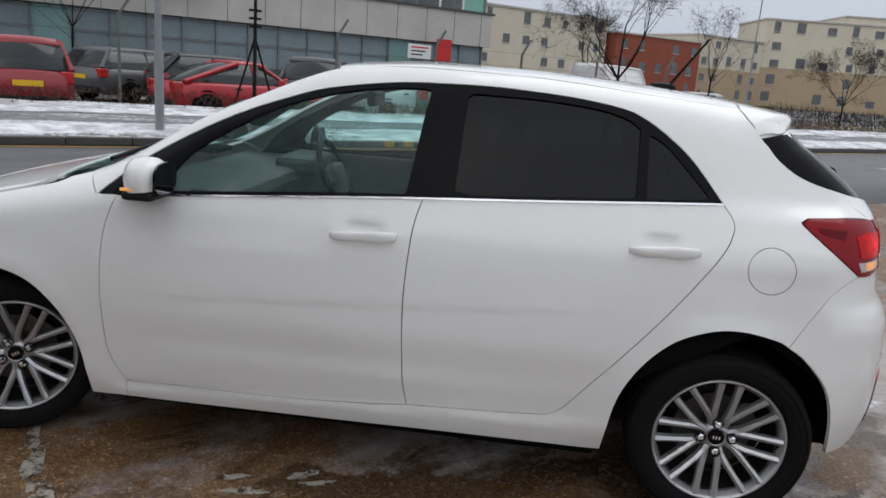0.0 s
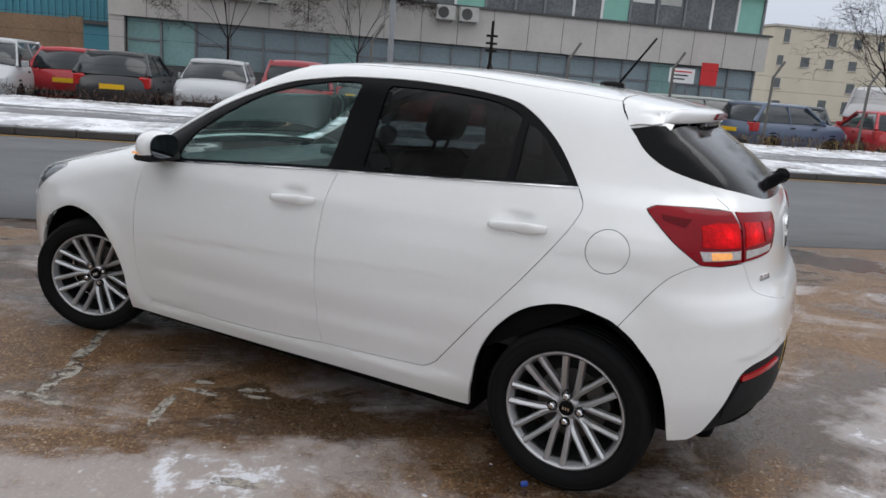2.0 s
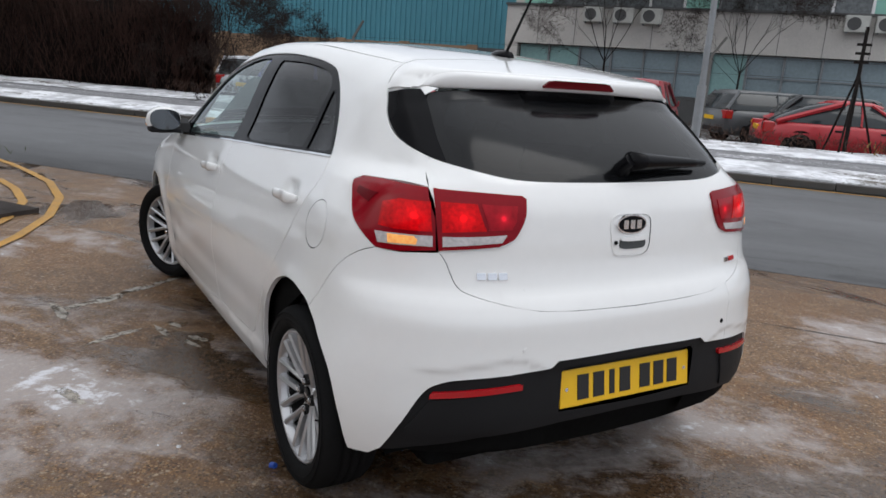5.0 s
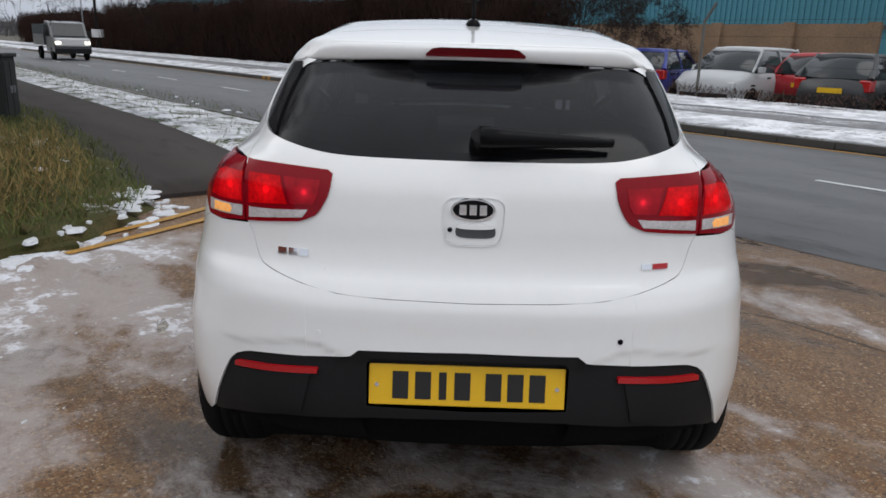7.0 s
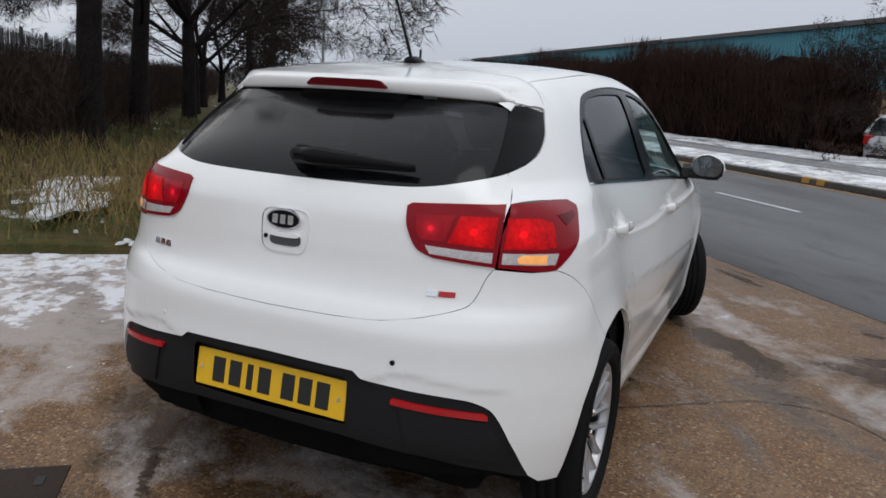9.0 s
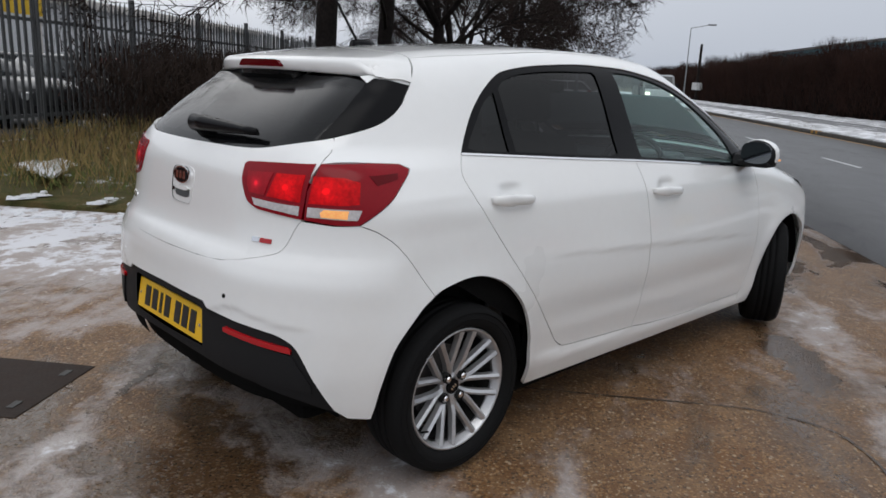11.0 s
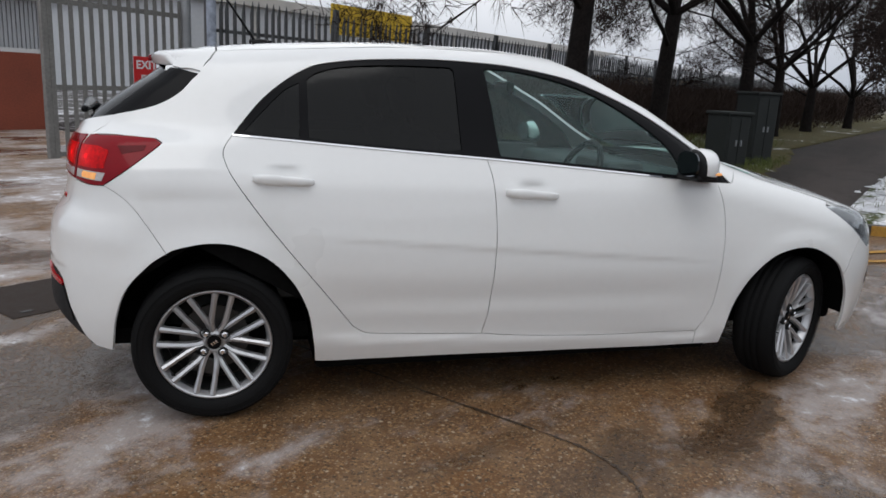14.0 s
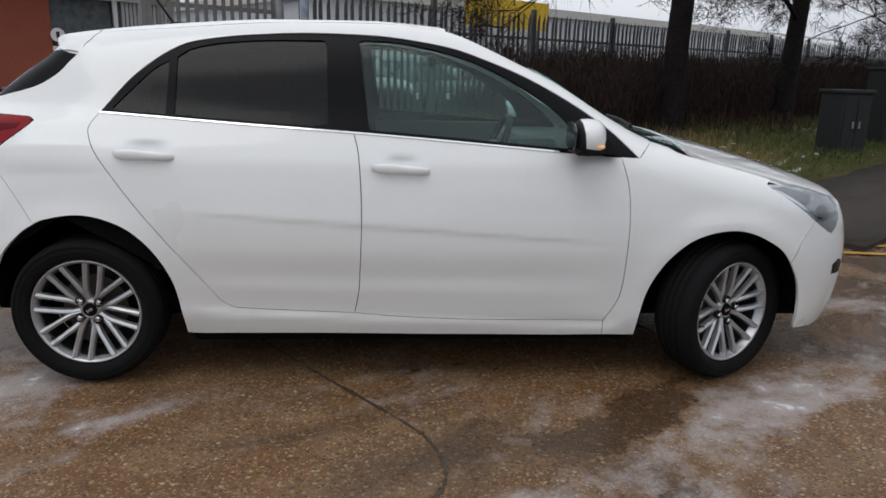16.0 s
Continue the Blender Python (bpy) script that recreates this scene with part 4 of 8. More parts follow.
bare_tree(-8.3, -3.5, 10.0, 3, "large bare tree with dark wet trunk beside the footpath", spread=0.85, low=0.29, busy=4, thick=0.0205)
bare_tree(-12.1, -3.35, 10.0, 8, "forked bare tree with dark wet trunk beside the footpath", spread=0.85, low=0.25, busy=4, thick=0.0195)
bare_tree(-16.6, -2.75, 9.5, 12, "bare tree with drooping twigs beside the footpath", spread=0.8, low=0.24, busy=4, thick=0.021)
bare_tree(-21.4, -2.95, 9.0, 15, "bare tree standing in the grass strip", spread=0.75, low=0.2, busy=5, thick=0.021)
bare_tree(-28.0, -3.1, 9.0, 21, "dense bare tree standing in the grass strip", spread=0.7, low=0.16, busy=6)
bare_tree(-35.5, -2.6, 8.5, 25, "dense bare tree standing in the grass strip", spread=0.6, low=0.14, busy=5)
bare_tree(-11.6, 14.3, 5.0, 51, "leafless bush at the end of the hedge", spread=0.95, low=0.06, busy=3, thick=0.007)
bare_tree(17.6, 16.0, 6.0, 31, "slender bare tree in the car park", spread=0.5, low=0.22, busy=1, thick=0.013, deep=3)
bare_tree(32.9, 16.5, 4.6, 35, "small bare tree beyond the car park", spread=0.5, low=0.2, busy=2, thick=0.011, deep=3)
bare_tree(24.5, 17.5, 5.0, 36, "thin bare tree beyond the car park", spread=0.35, low=0.3, busy=1, thick=0.009, deep=2)
bare_tree(33.0, 34.0, 6.5, 33, "bare tree before the flats", spread=0.5, low=0.3, busy=2, thick=0.012, deep=3)
bare_tree(-3.2, 25.5, 6.5, 41, "thin bare tree against the concrete wall", spread=0.35, thick=0.008, busy=2)
bare_tree(1.6, 26.0, 6.0, 43, "thin bare tree against the concrete wall", spread=0.35, thick=0.008, busy=2)


def ivy_tree(s, c, tall, wide, seed, label, leaf):
    """A tree with a dense dark crown of many small clumps, with gaps between."""
    r = random.Random(seed)
    t = thing("ivy_tree", label, "tree", at=stand(s, c, 0.03))
    bm = bmesh.new()
    add_chain(bm, [(0, 0, -0.1), (0.05, 0, tall * 0.3), (-0.05, 0.1, tall * 0.6), (0.05, 0, tall * 0.88)], [0.26, 0.2, 0.13, 0.05], 9)
    part("trunk", bm, bark, t, smooth=True)
    verts, faces = [], []
    for _ in range(190):
        h = r.random() ** 0.9
        reach_out = wide / 2 * math.sin(math.pi * (0.12 + 0.83 * h)) ** 0.8 * r.random() ** 0.45
        a = r.uniform(0, 6.283)
        mid = Vector((reach_out * math.cos(a), reach_out * math.sin(a), tall * (0.10 + 0.88 * h)))
        for _ in range(52):
            q = mid + Vector((r.gauss(0, 0.30), r.gauss(0, 0.30), r.gauss(0, 0.26)))
            u = Vector((r.gauss(0, 1), r.gauss(0, 1), r.gauss(0, 1))).normalized()
            v = u.orthogonal().normalized()
            w = r.uniform(0.05, 0.12)
            k = len(verts)
            verts += [tuple(q - u * w), tuple(q + v * w * 0.6), tuple(q + u * w), tuple(q - v * w * 0.6)]
            faces.append((k, k + 1, k + 2, k + 3))
    me = bpy.data.meshes.new("crown")
    me.from_pydata(verts, [], faces)
    me.materials.append(leaf)
    ob = new("crown", me)
    ob.parent = t


ivy_leaf = surf("dark_ivy_leaves", (0.040, 0.041, 0.024), 0.6, spread=0.5, scale=1.5, fine=9, spec=0.2)
brown_tuft = surf("dark_brown_twig_tufts", (0.034, 0.026, 0.023), 0.8, spread=0.5, scale=1.5, fine=9, spec=0.1)
ivy_tree(-55.0, 0.5, 7.6, 4.4, 77, "dark tree smothered in ivy beside the footpath", ivy_leaf)
ivy_tree(-43.5, -1.3, 9.0, 5.2, 79, "tall tree with a dense dark brown crown beside the footpath", brown_tuft)


def thicket(name, s0, s1, c0, c1, z, tall, count, seed, material, label, category, width=0.011, top=None, slant=0.35, edge=None):
    """A mass of upright twigs, too many to count."""
    r = random.Random(seed)
    verts, faces = [], []
    for _ in range(count):
        s, c = r.uniform(s0, s1), r.uniform(c0, c1)
        if edge and c > edge(s):
            continue
        h = tall * (0.86 + 0.14 * math.sin(s * 0.9) * math.sin(s * 0.37 + 1)) * (top(s) if top else 1)
        z0 = z + (slope(s) if c < 5 else 0) + (r.random() ** 0.8) * h * 0.86
        long = min(h - (z0 - z - (slope(s) if c < 5 else 0)), r.uniform(0.3, 1.0) * tall * 0.33) + 0.05
        a = Vector((s, c, z0))
        d = Vector((r.gauss(0, slant), r.gauss(0, slant), 1)).normalized() * long
        side = Vector((r.uniform(-1, 1), r.uniform(-1, 1), 0)).normalized() * width * r.uniform(0.5, 1.4)
        k = len(verts)
        verts += [tuple(a - side), tuple(a + side), tuple(a + d + side * 0.25), tuple(a + d - side * 0.25)]
        faces.append((k, k + 1, k + 2, k + 3))
    me = bpy.data.meshes.new(name)
    me.from_pydata(verts, [], faces)
    me.materials.append(material)
    ob = new(name, me)
    ob.matrix_world = LAID
    return tagged(ob, label, category, kind="stuff")


rise = lambda s: min(1.0, 0.86 + 0.14 * max(0.0, min(1.0, (-s - 12.5) / 6)))  # noqa: E731
thicket("hedge", -59.5, -12.6, 13.0, 15.4, 0.1, 3.85, 50000, 2, hedge_red, "tall leafless red-brown hedge along the road", "hedge", 0.014, rise, 0.4)
thicket("hedge", -95, -62.5, 13.0, 15.4, 0.1, 3.7, 15000, 5, hedge_red, "tall leafless red-brown hedge along the road", "hedge", 0.026, None, 0.4)
# shade inside the thickets, put into the colour of an added core
core_shade = surf("hedge_core_shade", (0.010, 0.007, 0.006), 0.95, spread=0.5, scale=2, fine=12, spec=0.05)


def shade_core(s0, s1, c0, c1, tall, label, grow=lambda s: 1.0):
    """A near-black core added inside a thicket as its inner shade, seen only between the twigs."""
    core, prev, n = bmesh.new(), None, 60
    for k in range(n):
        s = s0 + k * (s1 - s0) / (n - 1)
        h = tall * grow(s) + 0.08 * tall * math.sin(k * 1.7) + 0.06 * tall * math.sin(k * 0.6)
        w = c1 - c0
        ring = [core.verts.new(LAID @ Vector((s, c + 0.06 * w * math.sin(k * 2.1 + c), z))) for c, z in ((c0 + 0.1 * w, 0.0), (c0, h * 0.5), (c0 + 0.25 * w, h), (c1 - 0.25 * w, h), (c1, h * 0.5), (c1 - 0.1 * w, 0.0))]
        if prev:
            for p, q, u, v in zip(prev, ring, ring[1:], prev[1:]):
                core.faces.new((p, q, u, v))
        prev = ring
    tagged(part("hedge_shade_core", core, core_shade, None), label, "hedge", kind="stuff")


shade_core(-59, -13, 13.4, 15.0, 2.85, "dark core added inside the hedge for its inner shade", rise)
shade_core(-94.5, -63, 13.4, 15.0, 2.8, "dark core added inside the hedge for its inner shade")
shade_core(-27, -8.5, -6.4, -4.4, 0.62, "dark core added inside the undergrowth for its inner shade")
shade_core(-48, -11, -8.9, -8.2, 1.15, "dark core added inside the yard scrub for its inner shade")
thicket("bramble_strip", -13, 26, 12.85, 13.4, 0.32, 0.40, 5200, 7, dead_stem, "low brown brambles along the car park fence", "brambles", 0.010, None, 0.8)
thicket("field_scrub", 23, 52, 13.8, 15.6, 0.1, 1.25, 5200, 14, twig_brown, "thin brown scrub beyond the car park", "scrub", 0.012, None, 0.5)
thicket("dry_tufts", 4, 46, 12.7, 13.3, 0.33, 0.32, 2600, 12, dry_grass, "straw-coloured tufts at the car park edge", "grass", 0.008, None, 0.6)
thicket("corner_grass", -11, -2.2, -1.9, -0.2, 0.06, 0.16, 9000, 71, green_grass, "short green grass at the footpath corner", "grass", 0.0045, None, 0.7, lambda s: grass_edge(s) - 0.04)
thicket("corner_straw", -6.6, -2.4, -2.6, -0.6, 0.06, 0.40, 3600, 73, dry_grass, "straw-coloured grass at the footpath corner", "grass", 0.0045, None, 0.6, lambda s: grass_edge(s) - 0.45)
r = random.Random(83)
verts, faces = [], []
for k in range(350):
    if k < 190:
        if k % 3:
            continue
        s = -2.25 - 1.6 * r.random() ** 1.5
        c = grass_edge(s) + r.gauss(0.03, 0.13)
    elif k < 290:
        s, c = -2.2 + r.gauss(0.12, 0.22), r.uniform(-7.0, -1.7)
    elif k < 320:
        s, c = r.uniform(-9.0, -2.4), r.uniform(-6.5, -0.6)
    else:
        s, c = r.uniform(-16, -5.5), r.choice((1.15, 1.3, 2.4)) + r.gauss(0, 0.12)
    w = r.uniform(0.015, 0.06) * (1.6 if r.random() < 0.2 else 1)
    z = 0.10 + slope(s) if k >= 290 else (0.002 if s > -2.3 or c > grass_edge(s) else 0.08)
    turn, b = r.uniform(0, 3.14), len(verts)
    for ring, h, q in ((0, -0.01, 1.0), (1, r.uniform(0.004, 0.014), 0.80)):
        for j in range(9):
            a = j * 6.283 / 9
            u = w * q * (1.6 + 0.5 * math.sin(2 * a + k)) * math.cos(a) * r.uniform(0.75, 1.2)
            v = w * q * math.sin(a) * r.uniform(0.75, 1.2)
            verts.append((s + u * math.cos(turn) - v * math.sin(turn), c + u * math.sin(turn) + v * math.cos(turn), z + h))
    faces += [(b + j, b + (j + 1) % 9, b + 9 + (j + 1) % 9, b + 9 + j) for j in range(9)] + [tuple(range(b + 9, b + 18))]
me = bpy.data.meshes.new("snow_scraps")
me.from_pydata(verts, [], faces)
me.materials.append(surf("thin_melting_snow", (0.66, 0.67, 0.70), 0.6, spread=0.2, scale=12, fine=80))
ob = new("snow_scraps", me)
ob.matrix_world = LAID
tagged(ob, "melting scraps of snow along the grass", "snow", kind="stuff")
thicket("grass_blades", -16, -2.32, -7.4, -1.5, 0.06, 0.24, 20000, 17, green_grass, "dull green winter grass", "grass", 0.0045, None, 0.55)
thicket("dry_grass", -7.0, -2.45, -7.0, -1.6, 0.06, 0.46, 9000, 19, dry_grass, "straw-coloured dry grass stems", "grass", 0.0042, None, 0.5)
thicket("dead_weeds", -12, -3.2, -6.5, -1.9, 0.04, 0.5, 2200, 23, dead_stem, "dead brown weed stems", "weeds", 0.007, None, 0.35)
wet_stem = surf("dark_wet_bramble_stems", (0.040, 0.028, 0.023), 0.85, spread=0.5, scale=2, fine=12, spec=0.08)
thicket("undergrowth", -28, -6.8, -6.8, -3.5, 0.04, 1.55, 34000, 91, wet_stem, "dark brown undergrowth below the trees", "undergrowth", 0.008, None, 0.6)
thicket("fence_scrub", -46, -7.0, -7.3, -6.0, 0.04, 1.35, 13000, 27, twig_brown, "brown scrub along the palisade fence", "scrub", 0.009, None, 0.5)
thicket("undergrowth", -60, -28, -6.8, -3.2, 0.04, 1.9, 15000, 93, wet_stem, "dark brown undergrowth below the trees", "undergrowth", 0.016, None, 0.6)
thicket("verge_grass", -30, -5.6, 1.1, 2.6, 0.09, 0.10, 2600, 29, green_grass, "short grass poking through the snow", "grass", 0.004, None, 0.7)
# the far twigs are greyed, with the haze of distance put into their colour
thicket("far_wood", -330, -250, -90, 60, 0.0, 8.5, 16000, 37, surf("hazy_grey_far_twigs", (0.105, 0.10, 0.10), 0.95, spread=0.3, scale=0.05, fine=0.4, spec=0.05), "bare woodland on the skyline", "woodland", 0.14, lambda s: 0.75 + 0.25 * math.sin(s * 7.3) * math.sin(s * 3.1), 0.3)
thicket("yard_scrub", -48, -9.5, -9.3, -7.9, 0.04, 1.9, 16000, 61, hedge_red, "dark leafless scrub behind the palisade fence", "scrub", 0.014, None, 0.5)

for k, (s, c, rs, rc, turn) in enumerate(((-4.55, -3.0, 0.75, 0.30, 8), (-3.6, -2.75, 0.55, 0.22, -12), (-3.75, -5.35, 0.55, 0.26, 20), (-5.6, -4.6, 0.5, 0.2, 5))):
    p = at(s, c)
    o = blotch("snow_patch", p.x, p.y, rs, rc, turn + math.degrees(TURN), 0.03, snow_lie, "patch of old snow lying on the grass", "snow", 0.55, 40, 50 + k)
    o.location.z = 0.15 + slope(s)
    o.matrix_world = Matrix.Translation((0, 0, 0.15 + slope(s)))
pole = thing("telegraph_pole", "dark wooden pole with a small white sign", "pole", at=stand(-61, 13.2, 0.3))
bm = bmesh.new()
add_tube(bm, (0, 0, -0.3), (0, 0, 4.6), 0.13, 0.10, 10)
part("shaft", bm, bark, pole)
bm = bmesh.new()
add_box(bm, (0.13, -0.45, 0.9), (0.16, 0.45, 1.5), None, 0.01)
part("sign_plate", bm, sign_white, pole)

# ---- buildings ----
facade_grey = surf("stained_grey_concrete_panel", (0.50, 0.475, 0.445), 0.85, spread=0.16, scale=0.8, fine=22, bump=0.003)
plinth_dark = surf("dark_grime_plinth", (0.075, 0.075, 0.075), 0.8, spread=0.3, scale=1.2, fine=20)
pane_blue = surf("dull_blue_window_panel", (0.20, 0.255, 0.28), 0.3, spread=0.22, scale=0.7, fine=9)
pane_teal = surf("faded_teal_window_panel", (0.22, 0.37, 0.36), 0.35, spread=0.22, scale=0.7, fine=9)
pane_dark = surf("dark_office_window", (0.12, 0.13, 0.135), 0.15, spread=0.5, scale=1.0, fine=8)
green_panel = surf("pale_green_spandrel", (0.24, 0.50, 0.42), 0.5, spread=0.15, scale=1.5)
mullion = surf("grey_aluminium_frame", (0.20, 0.21, 0.22), 0.5, metal=0.3, spread=0.15)
shed_teal = surf("teal_steel_cladding", (0.06, 0.235, 0.30), 0.5, spread=0.10, scale=0.4, fine=8)
wall_brown = surf("stained_brown_block_wall", (0.24, 0.155, 0.095), 0.9, spread=0.4, scale=0.9, fine=14, bump=0.004)
render_cream = surf("cream_render", (0.62, 0.56, 0.45), 0.85, spread=0.10, scale=0.5, fine=10)
render_tan = surf("tan_render", (0.42, 0.32, 0.21), 0.85, spread=0.12, scale=0.5, fine=10)
brick_red = surf("red_brick", (0.27, 0.070, 0.040), 0.85, spread=0.25, scale=1.2, fine=30, bump=0.003)
metal_white = surf("white_steel_cladding", (0.50, 0.51, 0.53), 0.5, spread=0.1, scale=0.6, fine=8)
fridge_white = surf("dirty_white_enamel", (0.46, 0.46, 0.43), 0.5, spread=0.2, scale=3)


def block(name, s0, s1, c0, c1, z0, z1, material, parent, label="", bevel=0.0):
    bm = bmesh.new()
    add_box(bm, (s0, c0, z0), (s1, c1, z1), None, bevel)
    return part(name, bm, material, parent, label)


works = thing("office_block", "long grey concrete office block with teal window bands", "building", at=LAID)
block("plinth", -7.6, 20.3, 28.06, 44, 0.0, 1.08, plinth_dark, works)
block("panel_band", -7.9, 20.5, 27.8, 44, 2.86, 4.38, facade_grey, works, "stained concrete panel band")
block("wall", -7.7, 20.3, 28.35, 44, 1.08, 2.86, facade_grey, works)
block("ledge", -7.95, 20.6, 27.7, 44, 4.38, 4.47, plinth_dark, works)
block("wall", -7.7, 20.3, 28.3, 44, 4.47, 6.20, facade_grey, works)
block("roof", -8.0, 20.7, 27.6, 44.3, 6.20, 6.55, facade_grey, works)
block("pier", -7.9, -7.35, 27.85, 28.6, 0.0, 2.86, facade_grey, works)
n = 21
for k in range(n):
    a = -7.3 + k * 27.5 / n
    b = a + 27.5 / n
    w = new("window")
    w.parent = works
    tall_pane = rng.random() < 0.3
    block("pane", a + 0.04, b - 0.04, 28.12, 28.3, 1.10, 2.82, pane_teal if tall_pane or k == 0 else pane_blue, w)
    block("mullion", b - 0.05, b + 0.03, 28.02, 28.25, 1.08, 2.86, mullion, w)
    if not tall_pane:
        block("transom", a + 0.04, b - 0.04, 28.06, 28.14, 1.98, 2.03, mullion, w)
    u = new("upper_window")
    u.parent = works
    style = (k * 7) % 5
    block("pane", a + 0.05, b - 0.05, 28.1, 28.26, 4.50, 6.15, green_panel if style == 0 else pane_dark, u)
    block("mullion", b - 0.05, b + 0.05, 28.02, 28.25, 4.47, 6.2, sign_white if style in (1, 3) else mullion, u)
    if style in (2, 4):
        block("blind", a + 0.1, b - 0.2, 28.06, 28.12, 5.35, 6.1, sign_white if style == 2 else fridge_white, u)
for k in range(18):
    block("joint", -6.5 + k * 1.55, -6.48 + k * 1.55, 27.79, 27.81, 2.86, 4.38, plinth_dark, works)


def cooler(s, z, label="dirty white air conditioning unit on the wall"):
    a = thing("air_conditioner", label, "air conditioner", "units on the office wall", at=stand(s, 27.8, z))
    bm = bmesh.new()
    add_box(bm, (-0.40, -0.34, 0.0), (0.40, -0.04, 0.58), None, 0.02)
    part("case", bm, fridge_white, a)
    bm = bmesh.new()
    add_lathe(bm, [(0.23, -0.005), (0.23, 0.012), (0.20, 0.016), (0.0, 0.004)], Matrix.Translation((-0.10, -0.34, 0.29)) @ Matrix.Rotation(radians(90), 4, "X"), 24)
    part("fan_grille", bm, plinth_dark, a)
    for x in (-0.3, 0.3):
        bm = bmesh.new()
        add_box(bm, (x - 0.02, -0.32, -0.05), (x + 0.02, 0.0, 0.0))
        part("bracket", bm, mullion, a)


for s in (-4.2, -3.0, -1.9, 5.3, 6.3):
    cooler(s, 3.80)
for s0, s1, z0, z1, m, lab in ((15.4, 16.6, 1.98, 2.62, sign_white, "white notice board before the office block"), (16.9, 17.7, 1.95, 2.94, sign_red, "red banner sign before the office block")):
    b = thing("notice_board", lab, "sign", at=stand((s0 + s1) / 2, 27.0, 0.05))
    bm = bmesh.new()
    add_box(bm, (-(s1 - s0) / 2, -0.02, z0), ((s1 - s0) / 2, 0.02, z1))
    part("board", bm, m, b)
    for x in (-0.3, 0.3):
        bm = bmesh.new()
        add_box(bm, (x - 0.03, 0.0, 0), (x + 0.03, 0.05, z1))
        part("leg", bm, mullion, b)
    if m is sign_white:
        for k in range(3):
            bm = bmesh.new()
            add_box(bm, (-0.45, -0.026, z1 - 0.18 - 0.16 * k), (0.45 - 0.15 * k, -0.02, z1 - 0.12 - 0.16 * k))
            part("text_bar", bm, sign_red if k == 0 else ink, b)

shed = thing("steel_shed", "long teal steel-clad industrial shed", "building", at=LAID)
block("wall", -115, -9.3, 34.3, 60, 0, 6.75, shed_teal, shed)
block("roof_edge", -115.4, -9.1, 34.0, 60.4, 6.75, 7.05, plinth_dark, shed)
block("base_flashing", -115, -9.3, 34.15, 34.3, 2.62, 2.80, plinth_dark, shed)
bm = bmesh.new()
for k in range(352):
    add_box(bm, (-115 + k * 0.3, 34.24, 2.8), (-115 + k * 0.3 + 0.10, 34.3, 6.75))
tagged(part("cladding_ribs", bm, shed_teal, shed), kind="stuff")
for s in (-24.0, -46.0):
    block("floodlight", s, s + 0.5, 33.9, 34.25, 5.6, 5.85, mullion, shed)
yard_wall = tagged(block("yard_wall", -32, -7.9, 24.0, 24.3, 0, 2.45, wall_brown, None), "stained brown block wall behind the parked cars", "wall", kind="structure")
yard_wall.matrix_world = LAID
for k in range(9):
    o = tagged(block("wall_pier", -31 + k * 2.85, -30.6 + k * 2.85, 23.85, 24.0, 0, 2.5, wall_brown, None), "brown block pier of the yard wall", "wall", kind="structure")
    o.matrix_world = LAID


def flats(s0, s1, c, deep, tall, material, floors, bays, label, top=None, upper=None, at_m=LAID, step_at=None):
    """A block of flats; it may carry upper storeys of another render, and its roof may step up once."""
    f = thing("apartment_building", label, "building", "flats beyond the car park", at=at_m)
    r = random.Random(int(s1 * 10))
    block("wall", s0, s1, c, c + deep, 0, tall, material, f)
    z_top = tall
    if top:
        block("upper_wall", s0, s1, c + 0.02, c + deep, tall, top, upper, f)
        z_top = top
    if step_at:
        block("stair_tower", s0 + step_at, s1, c + 0.5, c + deep, z_top, z_top + 1.3, upper or material, f)
        block("tower_roof", s0 + step_at - 0.2, s1 + 0.2, c + 0.3, c + deep, z_top + 1.3, z_top + 1.5, facade_grey, f)
    block("roof", s0 - 0.2, s1 + 0.2, c - 0.2, c + deep, z_top, z_top + 0.25, facade_grey, f)
    wide = (s1 - s0) / bays
    storeys = max(floors, round(z_top / 2.7))
    lift_z = z_top / storeys
    for i in range(storeys):
        for j in range(bays):
            if r.random() < 0.22:
                continue
            a = s0 + wide * (j + 0.30) + r.uniform(-0.1, 0.1) * wide
            z = lift_z * (i + 0.34)
            w = new("window")
            w.parent = f
            across = wide * r.choice((0.24, 0.34, 0.34))
            block("pane", a, a + across, c - 0.04, c + 0.05, z, z + lift_z * r.choice((0.42, 0.42, 0.58)), pane_dark, w)
            block("sill", a - 0.08, a + across + 0.08, c - 0.14, c, z - 0.1, z, facade_grey, w)


flats(52.5, 74.5, 75, 12, 10.2, render_cream, 4, 7, "cream rendered four-storey flats")
flats(75.5, 93.5, 74, 12, 8.8, brick_red, 3, 5, "red brick block of flats")
flats(94.8, 111, 75.5, 12, 5.4, render_tan, 2, 5, "tan rendered flats with a cream upper storey", 10.2, render_cream)
flats(0, 34, 0, 14, 6.5, render_tan, 2, 8, "cream rendered flats with tan lower walls and stepped roof", 14.2, render_cream, stand(111.5, 76, 0, -36), 13)
lamp_post(44.6, 30.0, 0.0, 8.6, "grey steel lamp mast beyond the car park", thick=0.09)

# yard behind the palisade fence
lodge = thing("long_low_building", "long low tan building with snow on its roof", "building", at=LAID)
block("wall", -78, -40, -19, -13.5, 0, 2.3, render_tan, lodge)
for k in range(24):
    block("timber_batten", -77.6 + k * 1.6, -77.4 + k * 1.6, -13.5, -13.42, 0, 2.3, wall_brown, lodge)
bm = bmesh.new()
add_prism(bm, [(-19.4, 2.25), (-13.1, 2.25), (-13.1, 2.38), (-16.2, 3.5), (-19.4, 2.38)], -78.4, -39.6, lambda a, b, h: Vector((h, a, b)))
part("roof", bm, metal_white, lodge)
